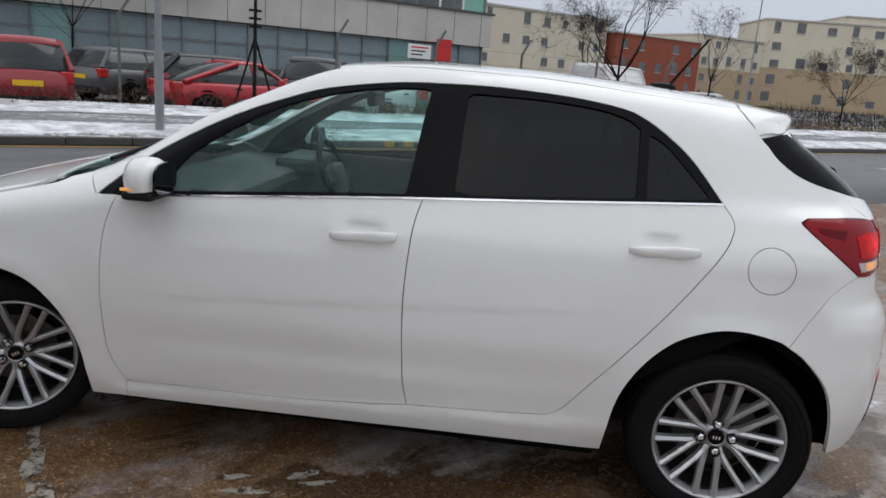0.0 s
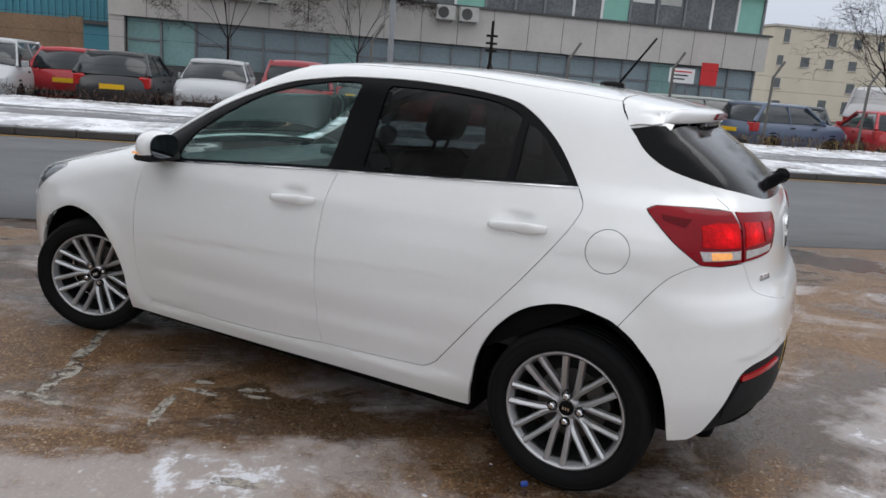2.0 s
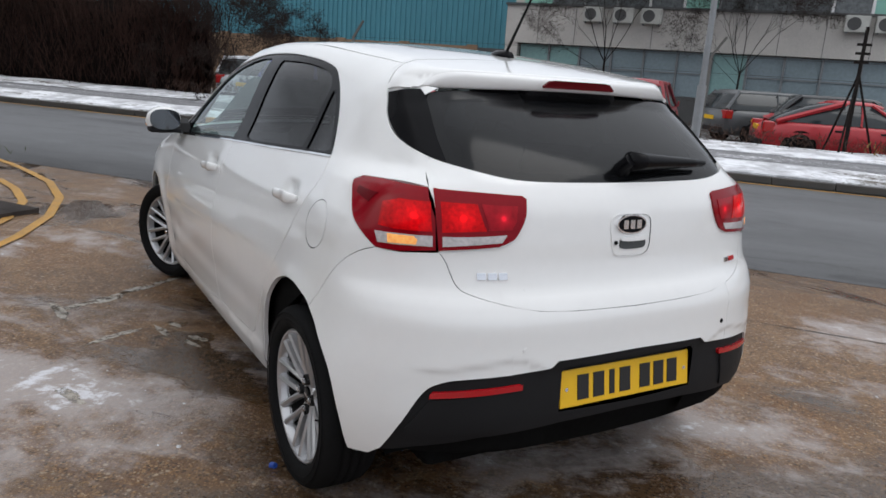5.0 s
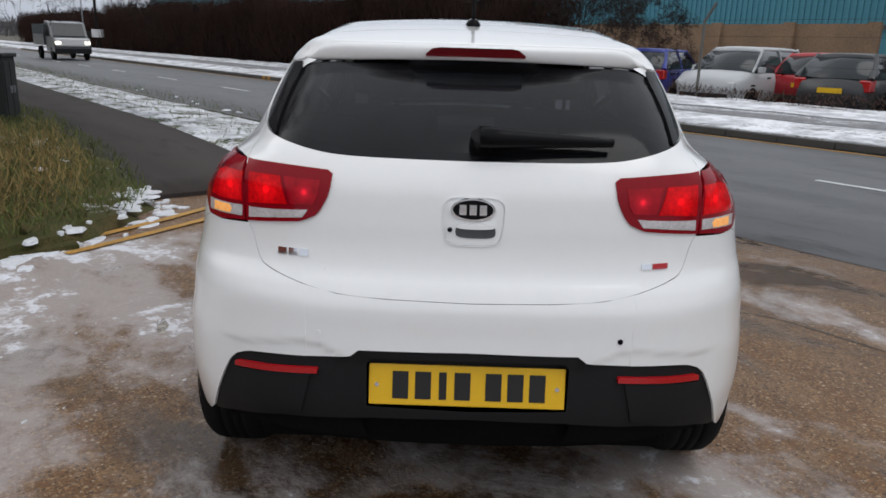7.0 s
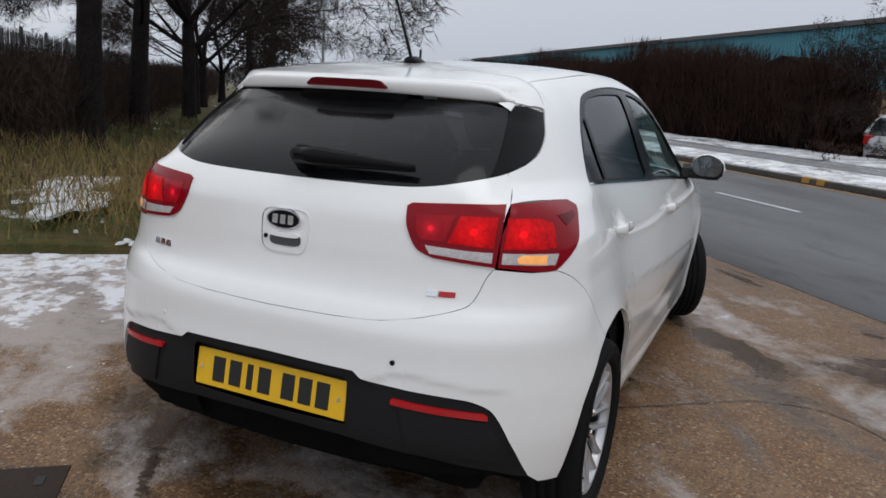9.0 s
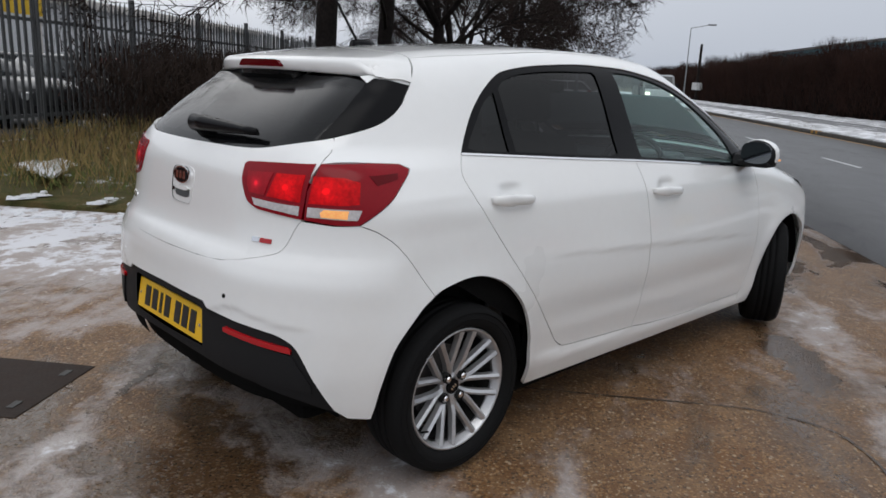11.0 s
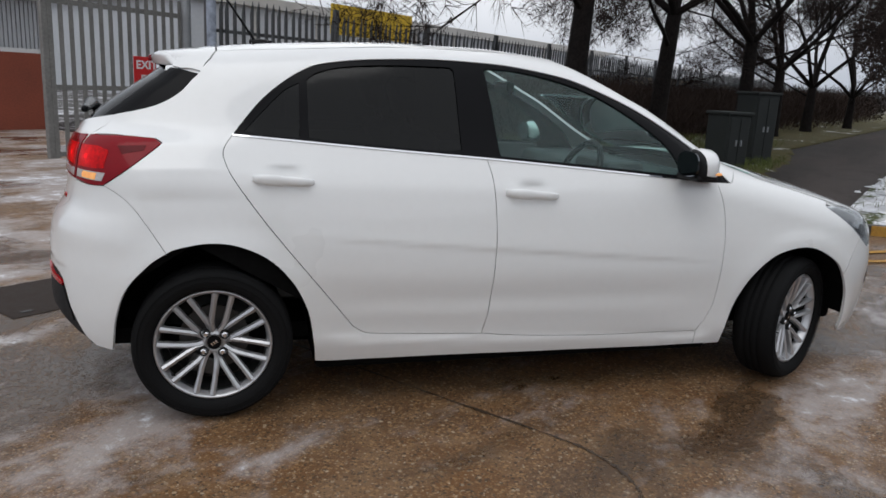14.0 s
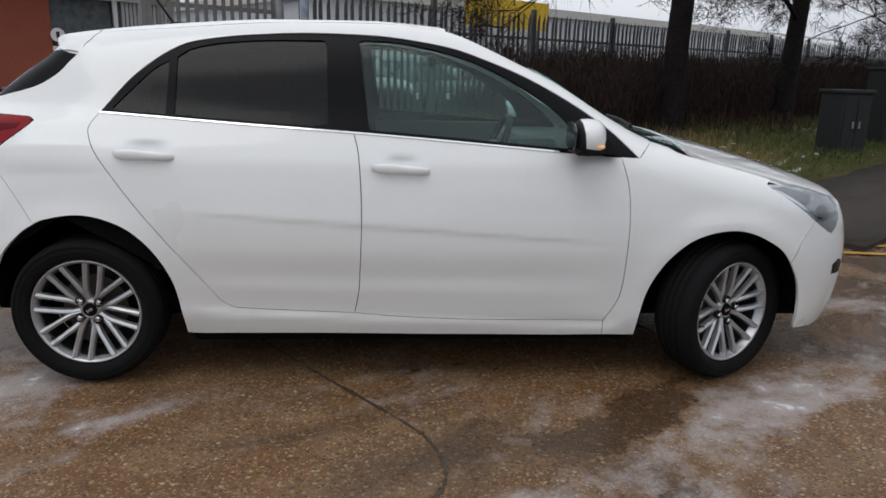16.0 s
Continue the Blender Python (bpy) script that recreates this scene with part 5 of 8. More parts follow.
works_b = thing("warehouse", "long white steel-clad warehouse behind the fence", "building", at=LAID)
block("wall", -75, -17, -44, -26, 0, 4.3, metal_white, works_b)
block("roof", -75.3, -16.7, -44.3, -25.7, 4.3, 4.75, facade_grey, works_b)
for k in range(14):
    block("panel_rib", -74 + k * 4.1, -73.8 + k * 4.1, -26.0, -25.9, 0, 4.3, facade_grey, works_b)
board = thing("fascia_board", "plain yellow board fixed high on posts", "sign", at=LAID)
block("board_face", -24.9, -19.6, -20.1, -20.0, 3.05, 4.25, board_yellow, board)
for s in (-24.4, -20.2):
    block("board_post", s - 0.06, s + 0.06, -20.25, -20.1, 0, 4.2, mullion, board)

gatehouse = thing("gatehouse", "low red brick gatehouse with a wide window", "building", at=LAID)
block("wall_low", -4.4, 3.0, -18.5, -13.0, 0, 1.46, brick_red, gatehouse)
block("wall_high", -4.4, 3.0, -18.5, -13.0, 2.52, 2.72, facade_grey, gatehouse)
block("wall_side", -1.9, 3.0, -18.5, -13.0, 1.46, 2.52, brick_red, gatehouse)
block("wall_back", -4.4, -1.9, -18.5, -13.5, 1.46, 2.52, metal_white, gatehouse)
block("roof", -4.8, 3.4, -18.8, -12.6, 2.72, 3.25, metal_white, gatehouse)
win = new("window")
win.parent = gatehouse
block("frame", -4.4, -1.9, -13.06, -13.0, 1.46, 1.54, sign_white, win)
block("frame", -4.4, -1.9, -13.06, -13.0, 2.45, 2.52, sign_white, win)
block("frame", -3.16, -3.08, -13.06, -13.0, 1.54, 2.45, sign_white, win)
block("pane", -4.4, -3.16, -13.2, -13.16, 1.54, 2.45, pane_dark, win)
block("pane", -3.08, -1.9, -13.2, -13.16, 1.54, 2.45, pane_dark, win)
for k in range(14):
    block("curtain_fold", -4.38 + k * 0.08, -4.32 + k * 0.08, -13.15, -13.12, 1.54, 2.45, metal_white, win)
for s, z, wd, ht, m, lab in ((-2.15, 1.24, 0.5, 0.34, sign_white, "plain white notice on the brick wall"), (-1.6, 0.70, 0.28, 0.40, fridge_white, "small pale meter box on the brick wall")):
    o = thing("wall_plate", lab, "notice", at=stand(s, -12.98, z))
    bm = bmesh.new()
    add_box(bm, (-wd / 2, 0, -ht / 2), (wd / 2, 0.05, ht / 2), None, 0.008)
    part("plate", bm, m, o)
o = thing("round_sign", "round white sign with a dark bar on the brick wall", "sign", at=stand(-2.0, -12.98, 1.75))
bm = bmesh.new()
add_lathe(bm, [(0.13, 0.0), (0.13, 0.015), (0.0, 0.015)], Matrix.Rotation(radians(-90), 4, "X"), 24)
part("disc", bm, sign_white, o)
bm = bmesh.new()
add_box(bm, (-0.03, 0.015, -0.06), (0.03, 0.02, 0.06))
part("bar", bm, ink, o)

# ---- parked cars ----
car_glass = surf("dark_reflective_car_window", (0.020, 0.025, 0.028), 0.08, spread=0.25, scale=1.5, spec=0.4)
head_glass = surf("pale_headlamp", (0.55, 0.57, 0.58), 0.12, spread=0.1, coat=1.0)
tail_red = surf("plain_red_tail_lamp", (0.42, 0.012, 0.014), 0.15, coat=1.0, spread=0.1)
snow_cap = surf("clean_snow_cap", (0.78, 0.79, 0.82), 0.7, spread=0.08, scale=3)
paints = {}


def car_paint(name, color):
    if name not in paints:
        paints[name] = surf(name + "_car_paint", color, 0.38, coat=0.35, spread=0.06, scale=1.2)
    return paints[name]


SHAPES = {
    # length, width, height, bonnet height, belt height, screen base, roof start, roof end, tail base (as shares of the length from the nose)
    "hatch": (4.0, 1.70, 1.43, 0.92, 0.95, 0.27, 0.45, 0.86, 0.985),
    "estate": (4.6, 1.78, 1.45, 0.90, 0.95, 0.27, 0.43, 0.90, 0.985),
    "mpv": (4.2, 1.70, 1.53, 0.94, 0.96, 0.20, 0.40, 0.90, 0.985),
    "suv": (4.4, 1.80, 1.58, 0.98, 1.03, 0.27, 0.42, 0.88, 0.985),
    "coupe": (4.1, 1.76, 1.34, 0.84, 0.86, 0.29, 0.47, 0.60, 0.93),
    "van": (4.9, 1.95, 2.25, 1.20, 1.25, 0.14, 0.28, 0.985, 0.995),
}


def parked_car(shape, paint, pose_m, label, snow=False):
    L, W, H, hood, belt_z, xb, xr0, xr1, xt = SHAPES[shape]
    v = thing("parked_car" if shape != "van" else "parked_van", label, "car" if shape != "van" else "van", "parked vehicles", at=pose_m)
    bm = bmesh.new()
    rows = []
    for k in range(25):
        t = k / 24
        x = L / 2 - t * L
        nose = min(t, 1 - t)
        wide = W / 2 * (1 - 0.20 * max(0, 1 - nose / 0.10) ** 2)
        if t < xb:
            top = hood - 0.22 * max(0, 1 - t / 0.13) ** 1.6 + (belt_z - hood) * (t / xb)
        elif t > xt - 0.03:
            top = belt_z - 0.10 * (t - xt + 0.03) / 0.05
        else:
            top = belt_z
        low = 0.22 + 0.10 * max(0, 1 - nose / 0.06)
        rows.append([bm.verts.new((x, y, z)) for y, z in ((-wide * 0.86, low), (-wide * 0.97, low + 0.12), (-wide, 0.55), (-wide * 0.985, 0.75 if top > 0.8 else top - 0.05), (-wide * 0.91, top - 0.02), (-wide * 0.6, top + 0.015), (0, top + 0.03), (wide * 0.6, top + 0.015), (wide * 0.91, top - 0.02), (wide * 0.985, 0.75 if top > 0.8 else top - 0.05), (wide, 0.55), (wide * 0.97, low + 0.12), (wide * 0.86, low))])
    for p, q in zip(rows, rows[1:]):
        for a, b, c, d in zip(p, q, q[1:], p[1:]):
            bm.faces.new((a, b, c, d))
        bm.faces.new((p[0], p[-1], q[-1], q[0]))
    bm.faces.new(rows[0])
    bm.faces.new(rows[-1][::-1])
    part("body", bm, paint, v, smooth=True)
    # glass house, roof and pillars
    ts = list(np.linspace(xb, xr0, 7)) + list(np.linspace(xr0, xr1, 7))[1:] + list(np.linspace(xr1, xt, 7))[1:]

    def roof_z(t):
        rise_t = min(1, max(0, (t - xb) / (xr0 - xb))) if t < xr0 else (1 if t <= xr1 else max(0, (xt - t) / (xt - xr1)))
        arch = 0.035 * ((t - (xr0 + xr1) / 2) / (xr1 - xr0)) ** 2 if xr0 <= t <= xr1 else 0.00875
        return belt_z + (H - belt_z - arch) * math.sin(rise_t * math.pi / 2) ** 0.95

    def house(z_lo, z_hi, grow):
        b = bmesh.new()
        rr = []
        for t in ts:
            zt = roof_z(t)
            hi = belt_z - 0.02 + (zt - belt_z + 0.02) * z_hi
            lo = belt_z - 0.02 + (zt - belt_z + 0.02) * z_lo
            x = L / 2 - t * L
            w_at = lambda z: W / 2 * (0.91 - 0.22 * (z - belt_z) / (H - belt_z)) + grow  # noqa: E731
            rr.append([b.verts.new(p) for p in ((x, -w_at(lo), lo), (x, -w_at(hi), hi), (x, 0, hi + 0.02 * z_hi), (x, w_at(hi), hi), (x, w_at(lo), lo))])
        for p, q in zip(rr, rr[1:]):
            for a, bb, c, d in zip(p, q, q[1:], p[1:]):
                b.faces.new((a, bb, c, d))
        b.faces.new(rr[0])
        b.faces.new(rr[-1][::-1])
        return b
    cargo = shape == "van"
    part("glass_house", house(0.0, 0.93, 0.0), paint if cargo else car_glass, v, smooth=True)
    bm = bmesh.new()
    rr = []
    for u in np.linspace(0, 1, 15):
        t = xr0 - 0.055 + (xr1 - xr0 + 0.085) * u
        x = L / 2 - t * L
        top = roof_z(t) + 0.022
        half = W / 2 * (0.715 + 0.20 * (1 - (roof_z(t) - belt_z) / (H - belt_z)))
        rr.append([bm.verts.new((x, half * y, top - d)) for y, d in ((-1.0, 0.09), (-0.99, 0.05), (-0.9, 0.012), (-0.5, -0.008), (0, -0.015), (0.5, -0.008), (0.9, 0.012), (0.99, 0.05), (1.0, 0.09))])
    for p, q in zip(rr, rr[1:]):
        for a, bb, c, d in zip(p, q, q[1:], p[1:]):
            bm.faces.new((a, bb, c, d))
        bm.faces.new((p[0], p[-1], q[-1], q[0]))
    bm.faces.new(rr[0])
    bm.faces.new(rr[-1][::-1])
    part("roof", bm, snow_cap if snow else paint, v, smooth=True)
    for s2 in (-1, 1):
        for t0, t1, wd in ((xb, xr0, 0.07), ((xr0 + xr1) / 2 - 0.02, (xr0 + xr1) / 2 - 0.02, 0.05), (xt, xr1, 0.12)):
            bm = bmesh.new()
            add_tube(bm, (L / 2 - t0 * L, s2 * W / 2 * 0.915, belt_z - 0.02), (L / 2 - t1 * L, s2 * W / 2 * 0.70, H - 0.03), wd / 2, wd / 2, 6)
            part("pillar", bm, paint, v)
        bm = bmesh.new()
        add_box(bm, (-0.14, -0.02, -0.07), (0.06, 0.10 if s2 > 0 else 0.02, 0.07) if s2 > 0 else (0.06, 0.02, 0.07), Matrix.Translation((L / 2 - (xb + 0.05) * L, s2 * (W / 2 * 0.93 + 0.06), belt_z + 0.05)), 0.02)
        part("door_mirror", bm, paint, v)
        bm = bmesh.new()
        add_box(bm, (L / 2 - 0.30, min(s2 * W * 0.27, s2 * W * 0.44), hood - 0.36), (L / 2 - 0.005, max(s2 * W * 0.27, s2 * W * 0.44), hood - 0.21), None, 0.03)
        part("headlamp", bm, head_glass, v)
        bm = bmesh.new()
        add_box(bm, (-L / 2 + 0.015, min(s2 * W * 0.33, s2 * W * 0.475), belt_z - 0.28), (-L / 2 + 0.26, max(s2 * W * 0.33, s2 * W * 0.475), belt_z - 0.03), None, 0.03)
        part("tail_lamp", bm, tail_red, v)
        for k in (0.40, 0.62):
            bm = bmesh.new()
            add_box(bm, (L / 2 - k * L - 0.09, min(s2 * W * 0.49, s2 * W * 0.505), belt_z - 0.16), (L / 2 - k * L + 0.09, max(s2 * W * 0.49, s2 * W * 0.505), belt_z - 0.12), None, 0.008)
            part("door_handle", bm, black_plastic, v)
        for x in (L * 0.305, -L * 0.305):
            w = new("wheel")
            w.parent = v
            m = Matrix.Translation((x, s2 * (W / 2 - 0.09), 0.31)) @ Matrix.Rotation(radians(-90 * s2), 4, "X")
            bm = bmesh.new()
            add_lathe(bm, [(0.20, 0.06), (0.22, 0.095), (0.29, 0.09), (0.31, 0.05), (0.31, -0.08), (0.2, -0.09)], m, 28)
            part("tyre", bm, rubber, w)
            bm = bmesh.new()
            add_lathe(bm, [(0.205, 0.075), (0.19, 0.06), (0.08, 0.055), (0.05, 0.07), (0.0, 0.07)], m, 28)
            part("rim", bm, alloy, w)
            # a black disc behind the wheel stands for the shade of the arch
            bm = bmesh.new()
            add_lathe(bm, [(0.0, 0.085), (0.365, 0.085), (0.372, 0.06), (0.0, 0.06)], m, 28)
            part("arch_shade_disc", bm, dark_void, v)
    bm = bmesh.new()
    add_box(bm, (L / 2 - 0.06, -W * 0.36, 0.30), (L / 2 + 0.015, W * 0.36, 0.46), None, 0.03)
    part("front_grille", bm, black_plastic, v)
    bm = bmesh.new()
    add_box(bm, (-L / 2 - 0.01, -W * 0.40, 0.30), (-L / 2 + 0.08, W * 0.40, 0.44), None, 0.03)
    part("rear_bumper", bm, black_plastic, v)
    bm = bmesh.new()
    add_box(bm, (-L / 2 - 0.018, -0.26, 0.62), (-L / 2 + 0.03, 0.26, 0.73))
    part("number_plate", bm, plate_yellow, v)
    return v


blue = car_paint("deep_blue", (0.018, 0.035, 0.26))
silver = car_paint("silver", (0.42, 0.43, 0.44))
pale = car_paint("off_white", (0.62, 0.62, 0.62))
red = car_paint("bright_red", (0.40, 0.012, 0.020))
maroon = car_paint("dark_red", (0.26, 0.014, 0.022))
black_car = car_paint("black", (0.018, 0.019, 0.021))
grey_car = car_paint("graphite_grey", (0.075, 0.08, 0.085))
navy = car_paint("slate_blue", (0.07, 0.10, 0.16))
olive = car_paint("grey_green", (0.16, 0.18, 0.165))
snowed = snowy("paint_under_patchy_snow", (0.05, 0.05, 0.055), (0.10, 0.10, 0.11), 0.43, 0.54, 3.0)
# angle 90: nose away from the road; -90: nose towards it
PARK = [
    ("hatch", snowed, -12.2, 15.9, 120, "white hatchback under snow beside the hedge", True),
    ("hatch", blue, -10.2, 15.8, 106, "deep blue hatchback in the car park", False),
    ("mpv", silver, -7.6, 15.7, -84, "silver people carrier facing the road", False),
    ("hatch", red, -6.1, 17.8, 90, "red hatchback between two darker cars", False),
    ("hatch", black_car, -4.6, 16.0, 90, "black hatchback in the car park", False),
    ("hatch", silver, -2.55, 16.2, -90, "silver hatchback facing the road", False),
    ("mpv", maroon, -0.55, 15.7, 90, "red people carrier with its tail to the road", False),
    ("estate", grey_car, 3.0, 20.5, 30, "graphite estate car with roof rails", False),
    ("coupe", red, 4.2, 15.5, 8, "bright red low coupe parked along the fence", False),
    ("hatch", black_car, 4.6, 18.4, 4, "black hatchback behind the red coupe", False),
    ("suv", grey_car, 7.2, 17.6, 60, "grey off-roader in the car park", False),
    ("hatch", pale, 8.9, 16.2, 20, "white hatchback in the car park", False),
    ("estate", olive, 11.3, 16.4, 10, "grey-green estate car in the car park", False),
    ("hatch", navy, 13.2, 15.6, 15, "slate blue hatchback in the car park", False),
    ("hatch", grey_car, 15.0, 17.5, 60, "graphite hatchback in the car park", False),
    ("hatch", red, 16.8, 16.0, 70, "red hatchback in the car park", False),
    ("hatch", red, 19.8, 17.2, 30, "red hatchback beside the white van", False),
    ("van", pale, 21.4, 20.0, 20, "white panel van in the car park", False),
    ("hatch", pale, 22.8, 17.8, -60, "white hatchback facing the road", False),
    ("hatch", silver, 25.3, 18.0, -60, "silver hatchback facing the road", False),
    ("suv", black_car, -7.0, -10.9, 80, "black off-roader parked behind the palisade fence", False),
    ("hatch", black_car, -10.0, -11.2, 80, "black hatchback parked behind the palisade fence", False),
    ("hatch", black_car, -13.2, -11.4, 80, "black hatchback parked behind the palisade fence", False),
    ("hatch", maroon, -17.5, -13.0, 100, "dark red hatchback parked behind the palisade fence", False),
    ("suv", black_car, -20.5, -12.8, 95, "black off-roader parked behind the palisade fence", False),
    ("hatch", maroon, -24.0, -13.0, 100, "dark red hatchback parked behind the palisade fence", False),
    ("hatch", silver, -28.0, -13.0, 95, "silver hatchback parked behind the palisade fence", False),
    ("hatch", pale, -43.0, 1.2, -85, "white hatchback crossing the footpath far off", False),
]
for shape, paint, s, c, turn, label, snow in PARK:
    parked_car(shape, paint, stand(s, c, 0.0 if c > 5 else 0.03, turn), label, snow)

# flat-bed truck on the road
truck = thing("flatbed_truck", "grey flat-bed truck with a white bonnet and lit headlamps", "truck", at=stand(-44, 7.2, 0.01, 0))
bm = bmesh.new()
add_prism(bm, [(2.35, 0.45), (2.40, 0.85), (2.20, 1.10), (1.75, 1.22), (1.25, 1.95), (0.35, 2.05), (0.35, 0.45)], -0.92, 0.92, lambda a, b, h: Vector((a, h, b)))
part("cab", bm, grey_car, truck)
bm = bmesh.new()
add_box(bm, (1.72, -0.86, 0.72), (2.415, 0.86, 1.16), None, 0.06)
part("bonnet", bm, pale, truck, "white bonnet")
bm = bmesh.new()
add_prism(bm, [(1.72, 1.26), (1.27, 1.90), (1.30, 1.92), (1.76, 1.27)], -0.78, 0.78, lambda a, b, h: Vector((a + 0.02, h, b)))
part("windscreen", bm, car_glass, truck)
for y in (-1, 1):
    bm = bmesh.new()
    add_prism(bm, [(1.50, 1.25), (1.15, 1.82), (0.5, 1.88), (0.5, 1.22)], 0.915, 0.93, lambda a, b, h: Vector((a, y * h, b)))
    part("side_window", bm, car_glass, truck)
    bm = bmesh.new()
    add_box(bm, (2.28, y * 0.72 - 0.14, 0.82), (2.42, y * 0.72 + 0.14, 1.0), None, 0.02)
    part("headlamp", bm, surf("lit_headlamp", (1.0, 0.93, 0.75), 0.2, spread=0.05, glow=2.0), truck)
    for x in (1.55, -1.75):
        w = new("wheel")
        w.parent = truck
        m = Matrix.Translation((x, y * 0.83, 0.35)) @ Matrix.Rotation(radians(-90 * y), 4, "X")
        bm = bmesh.new()
        add_lathe(bm, [(0.0, 0.06), (0.20, 0.06), (0.22, 0.1), (0.33, 0.09), (0.35, 0.05), (0.35, -0.09), (0.0, -0.09)], m, 24)
        part("tyre", bm, rubber, w)
    bm = bmesh.new()
    add_box(bm, (1.55, y * 1.06 - 0.08, 1.25), (1.63, y * 1.06 + 0.08, 1.55), None, 0.02)
    part("door_mirror", bm, black_plastic, truck)
bm = bmesh.new()
add_box(bm, (-2.75, -1.0, 0.75), (0.25, 1.0, 0.90))
for x0, x1, y0, y1 in ((-2.75, 0.25, -1.0, -0.95), (-2.75, 0.25, 0.95, 1.0), (-2.75, -2.70, -1.0, 1.0), (0.2, 0.25, -1.0, 1.0)):
    add_box(bm, (x0, y0, 0.90), (x1, y1, 1.35 if x1 - x0 > 1 else 1.9))
part("load_bed", bm, grey_car, truck)
bm = bmesh.new()
add_box(bm, (2.30, -0.90, 0.35), (2.46, 0.90, 0.62), None, 0.03)
part("front_bumper", bm, black_plastic, truck)

# ---- the white hatchback: its outer skin ----
# The skin is one smooth form; every panel is a piece of it with its own edges.


def glide(xs, ys):
    """A monotone cubic through the given stations."""
    xs, ys = np.array(xs, float), np.array(ys, float)
    h = np.diff(xs)
    d = np.diff(ys) / h
    m = np.r_[d[0], [0 if a * b <= 0 else (p + q) / (p / b + q / a) for a, b, p, q in zip(d, d[1:], h, h[1:])], d[-1]]

    def value(x):
        x = np.asarray(x, float)
        i = np.clip(np.searchsorted(xs, x) - 1, 0, len(h) - 1)
        t = (x - xs[i]) / h[i]
        c = np.clip(t, 0, 1)
        v = (2 * c**3 - 3 * c**2 + 1) * ys[i] + (c**3 - 2 * c**2 + c) * h[i] * m[i]
        v = v + (-2 * c**3 + 3 * c**2) * ys[i + 1] + (c**3 - c**2) * h[i] * m[i + 1]
        return v + np.where(t < 0, t * h[i] * m[0], 0) + np.where(t > 1, (t - 1) * h[i] * m[-1], 0)

    return value


section = glide(
    [0.1, 0.18, 0.24, 0.3, 0.36, 0.42, 0.5, 0.58, 0.66, 0.76, 0.84, 0.9, 0.95, 1, 1.1, 1.25, 1.38, 1.46],
    [0.771, 0.804, 0.826, 0.842, 0.846, 0.853, 0.862, 0.868, 0.866, 0.853, 0.838, 0.824, 0.803, 0.779, 0.731, 0.671, 0.611, 0.577],
)
plan_taper = glide([-2.1, -1.9, -1.6, -1.2, -0.6, 0.3, 1, 1.3, 1.6, 1.8, 1.95], [-0.2, -0.1, -0.036, -0.009, 0.001, -0.008, -0.03, -0.021, -0.040, -0.060, -0.106])
top_line = glide(
    [-2.12, -2.05, -1.95, -1.6, -1.2, -0.98, -0.5, -0.1, 0.2, 0.55, 0.9, 1.2, 1.45, 1.62],
    [0.553, 0.685, 0.76, 0.89, 0.99, 1.045, 1.304, 1.452, 1.471, 1.469, 1.449, 1.422, 1.387, 1.355],
)
tail_line = glide(
    [0.15, 0.25, 0.35, 0.45, 0.55, 0.64, 0.7, 0.75, 0.8, 0.94, 1, 1.04, 1.08, 1.34, 1.45],
    [1.84, 1.893, 1.93, 1.943, 1.94, 1.93, 1.924, 1.905, 1.874, 1.848, 1.838, 1.822, 1.798, 1.475, 1.345],
)
nose_line = glide([0.15, 0.3, 0.5, 0.7, 0.8], [-1.944, -2.014, -2.042, -2.011, -1.984])


def blend(a, b, k):
    h = np.maximum(k - np.abs(a - b), 0) / k
    return np.maximum(a, b) + h * h * k / 4


def half_width(x, z):
    g = np.clip(z - 0.95, 0, 0.6)
    w = section(z) + plan_taper(x) - g * 0.10 * np.clip(x - 0.2, 0, 2) ** 2 - g * 0.10 * np.clip(-0.2 - x, 0, 2) ** 2
    s = np.clip((z - 1.03) / 0.08, 0, 1)
    s = s * s * (3 - 2 * s)
    w = w - s * 0.05 * np.clip((x - 1.1) / 0.5, 0, 1.3) ** 2
    w = w + (1 - s) * 0.012 * np.exp(-(((x - 1.45) / 0.25) ** 2)) * np.clip((z - 0.85) / 0.1, 0, 1)
    for cx in (-1.29, 1.29):
        w = w + 0.012 * np.exp(-(((np.hypot(x - cx, z - 0.31) - 0.36) / 0.06) ** 2))
    # the bumper's corners swell above the wheels' rear edge
    w = w + 0.024 * np.clip((x - 1.42) / 0.22, 0, 1) * np.exp(-(((z - 0.42) / 0.17) ** 2))
    # the pressed line along the doors and the hollow below it
    along = np.clip((x + 0.85) / 0.25, 0, 1) * np.clip((1.0 - x) / 0.35, 0, 1)
    line = 0.652 + 0.062 * x
    w = w + along * 0.0020 * (np.tanh((z - line) / 0.008) - np.tanh((z - line - 0.02) / 0.06))
    # the hollows behind the door handles
    for hx, hz in ((1.023, 0.941), (0.043, 0.904)):
        w = w - 0.013 * np.exp(-(np.abs((x - hx) / 0.060) ** 3) - np.abs((z - hz) / 0.026) ** 3)
    # the sill stands proud of the doors
    shelf = 0.280 + 0.034 * x
    sill = np.clip((x + 0.95) / 0.15, 0, 1) * np.clip((0.93 - x) / 0.22, 0, 1)
    w = w + sill * 0.013 * (0.5 - 0.5 * np.tanh((z - shelf) / 0.014))
    tuck = 0.010 * np.log1p(np.exp(np.clip((0.392 + 0.03 * x - z) / 0.010, -30, 30)))
    return w - along * 0.005 * np.exp(-(((z - 0.46) / 0.05) ** 2)) - along * 0.10 * np.minimum(tuck, 0.12)


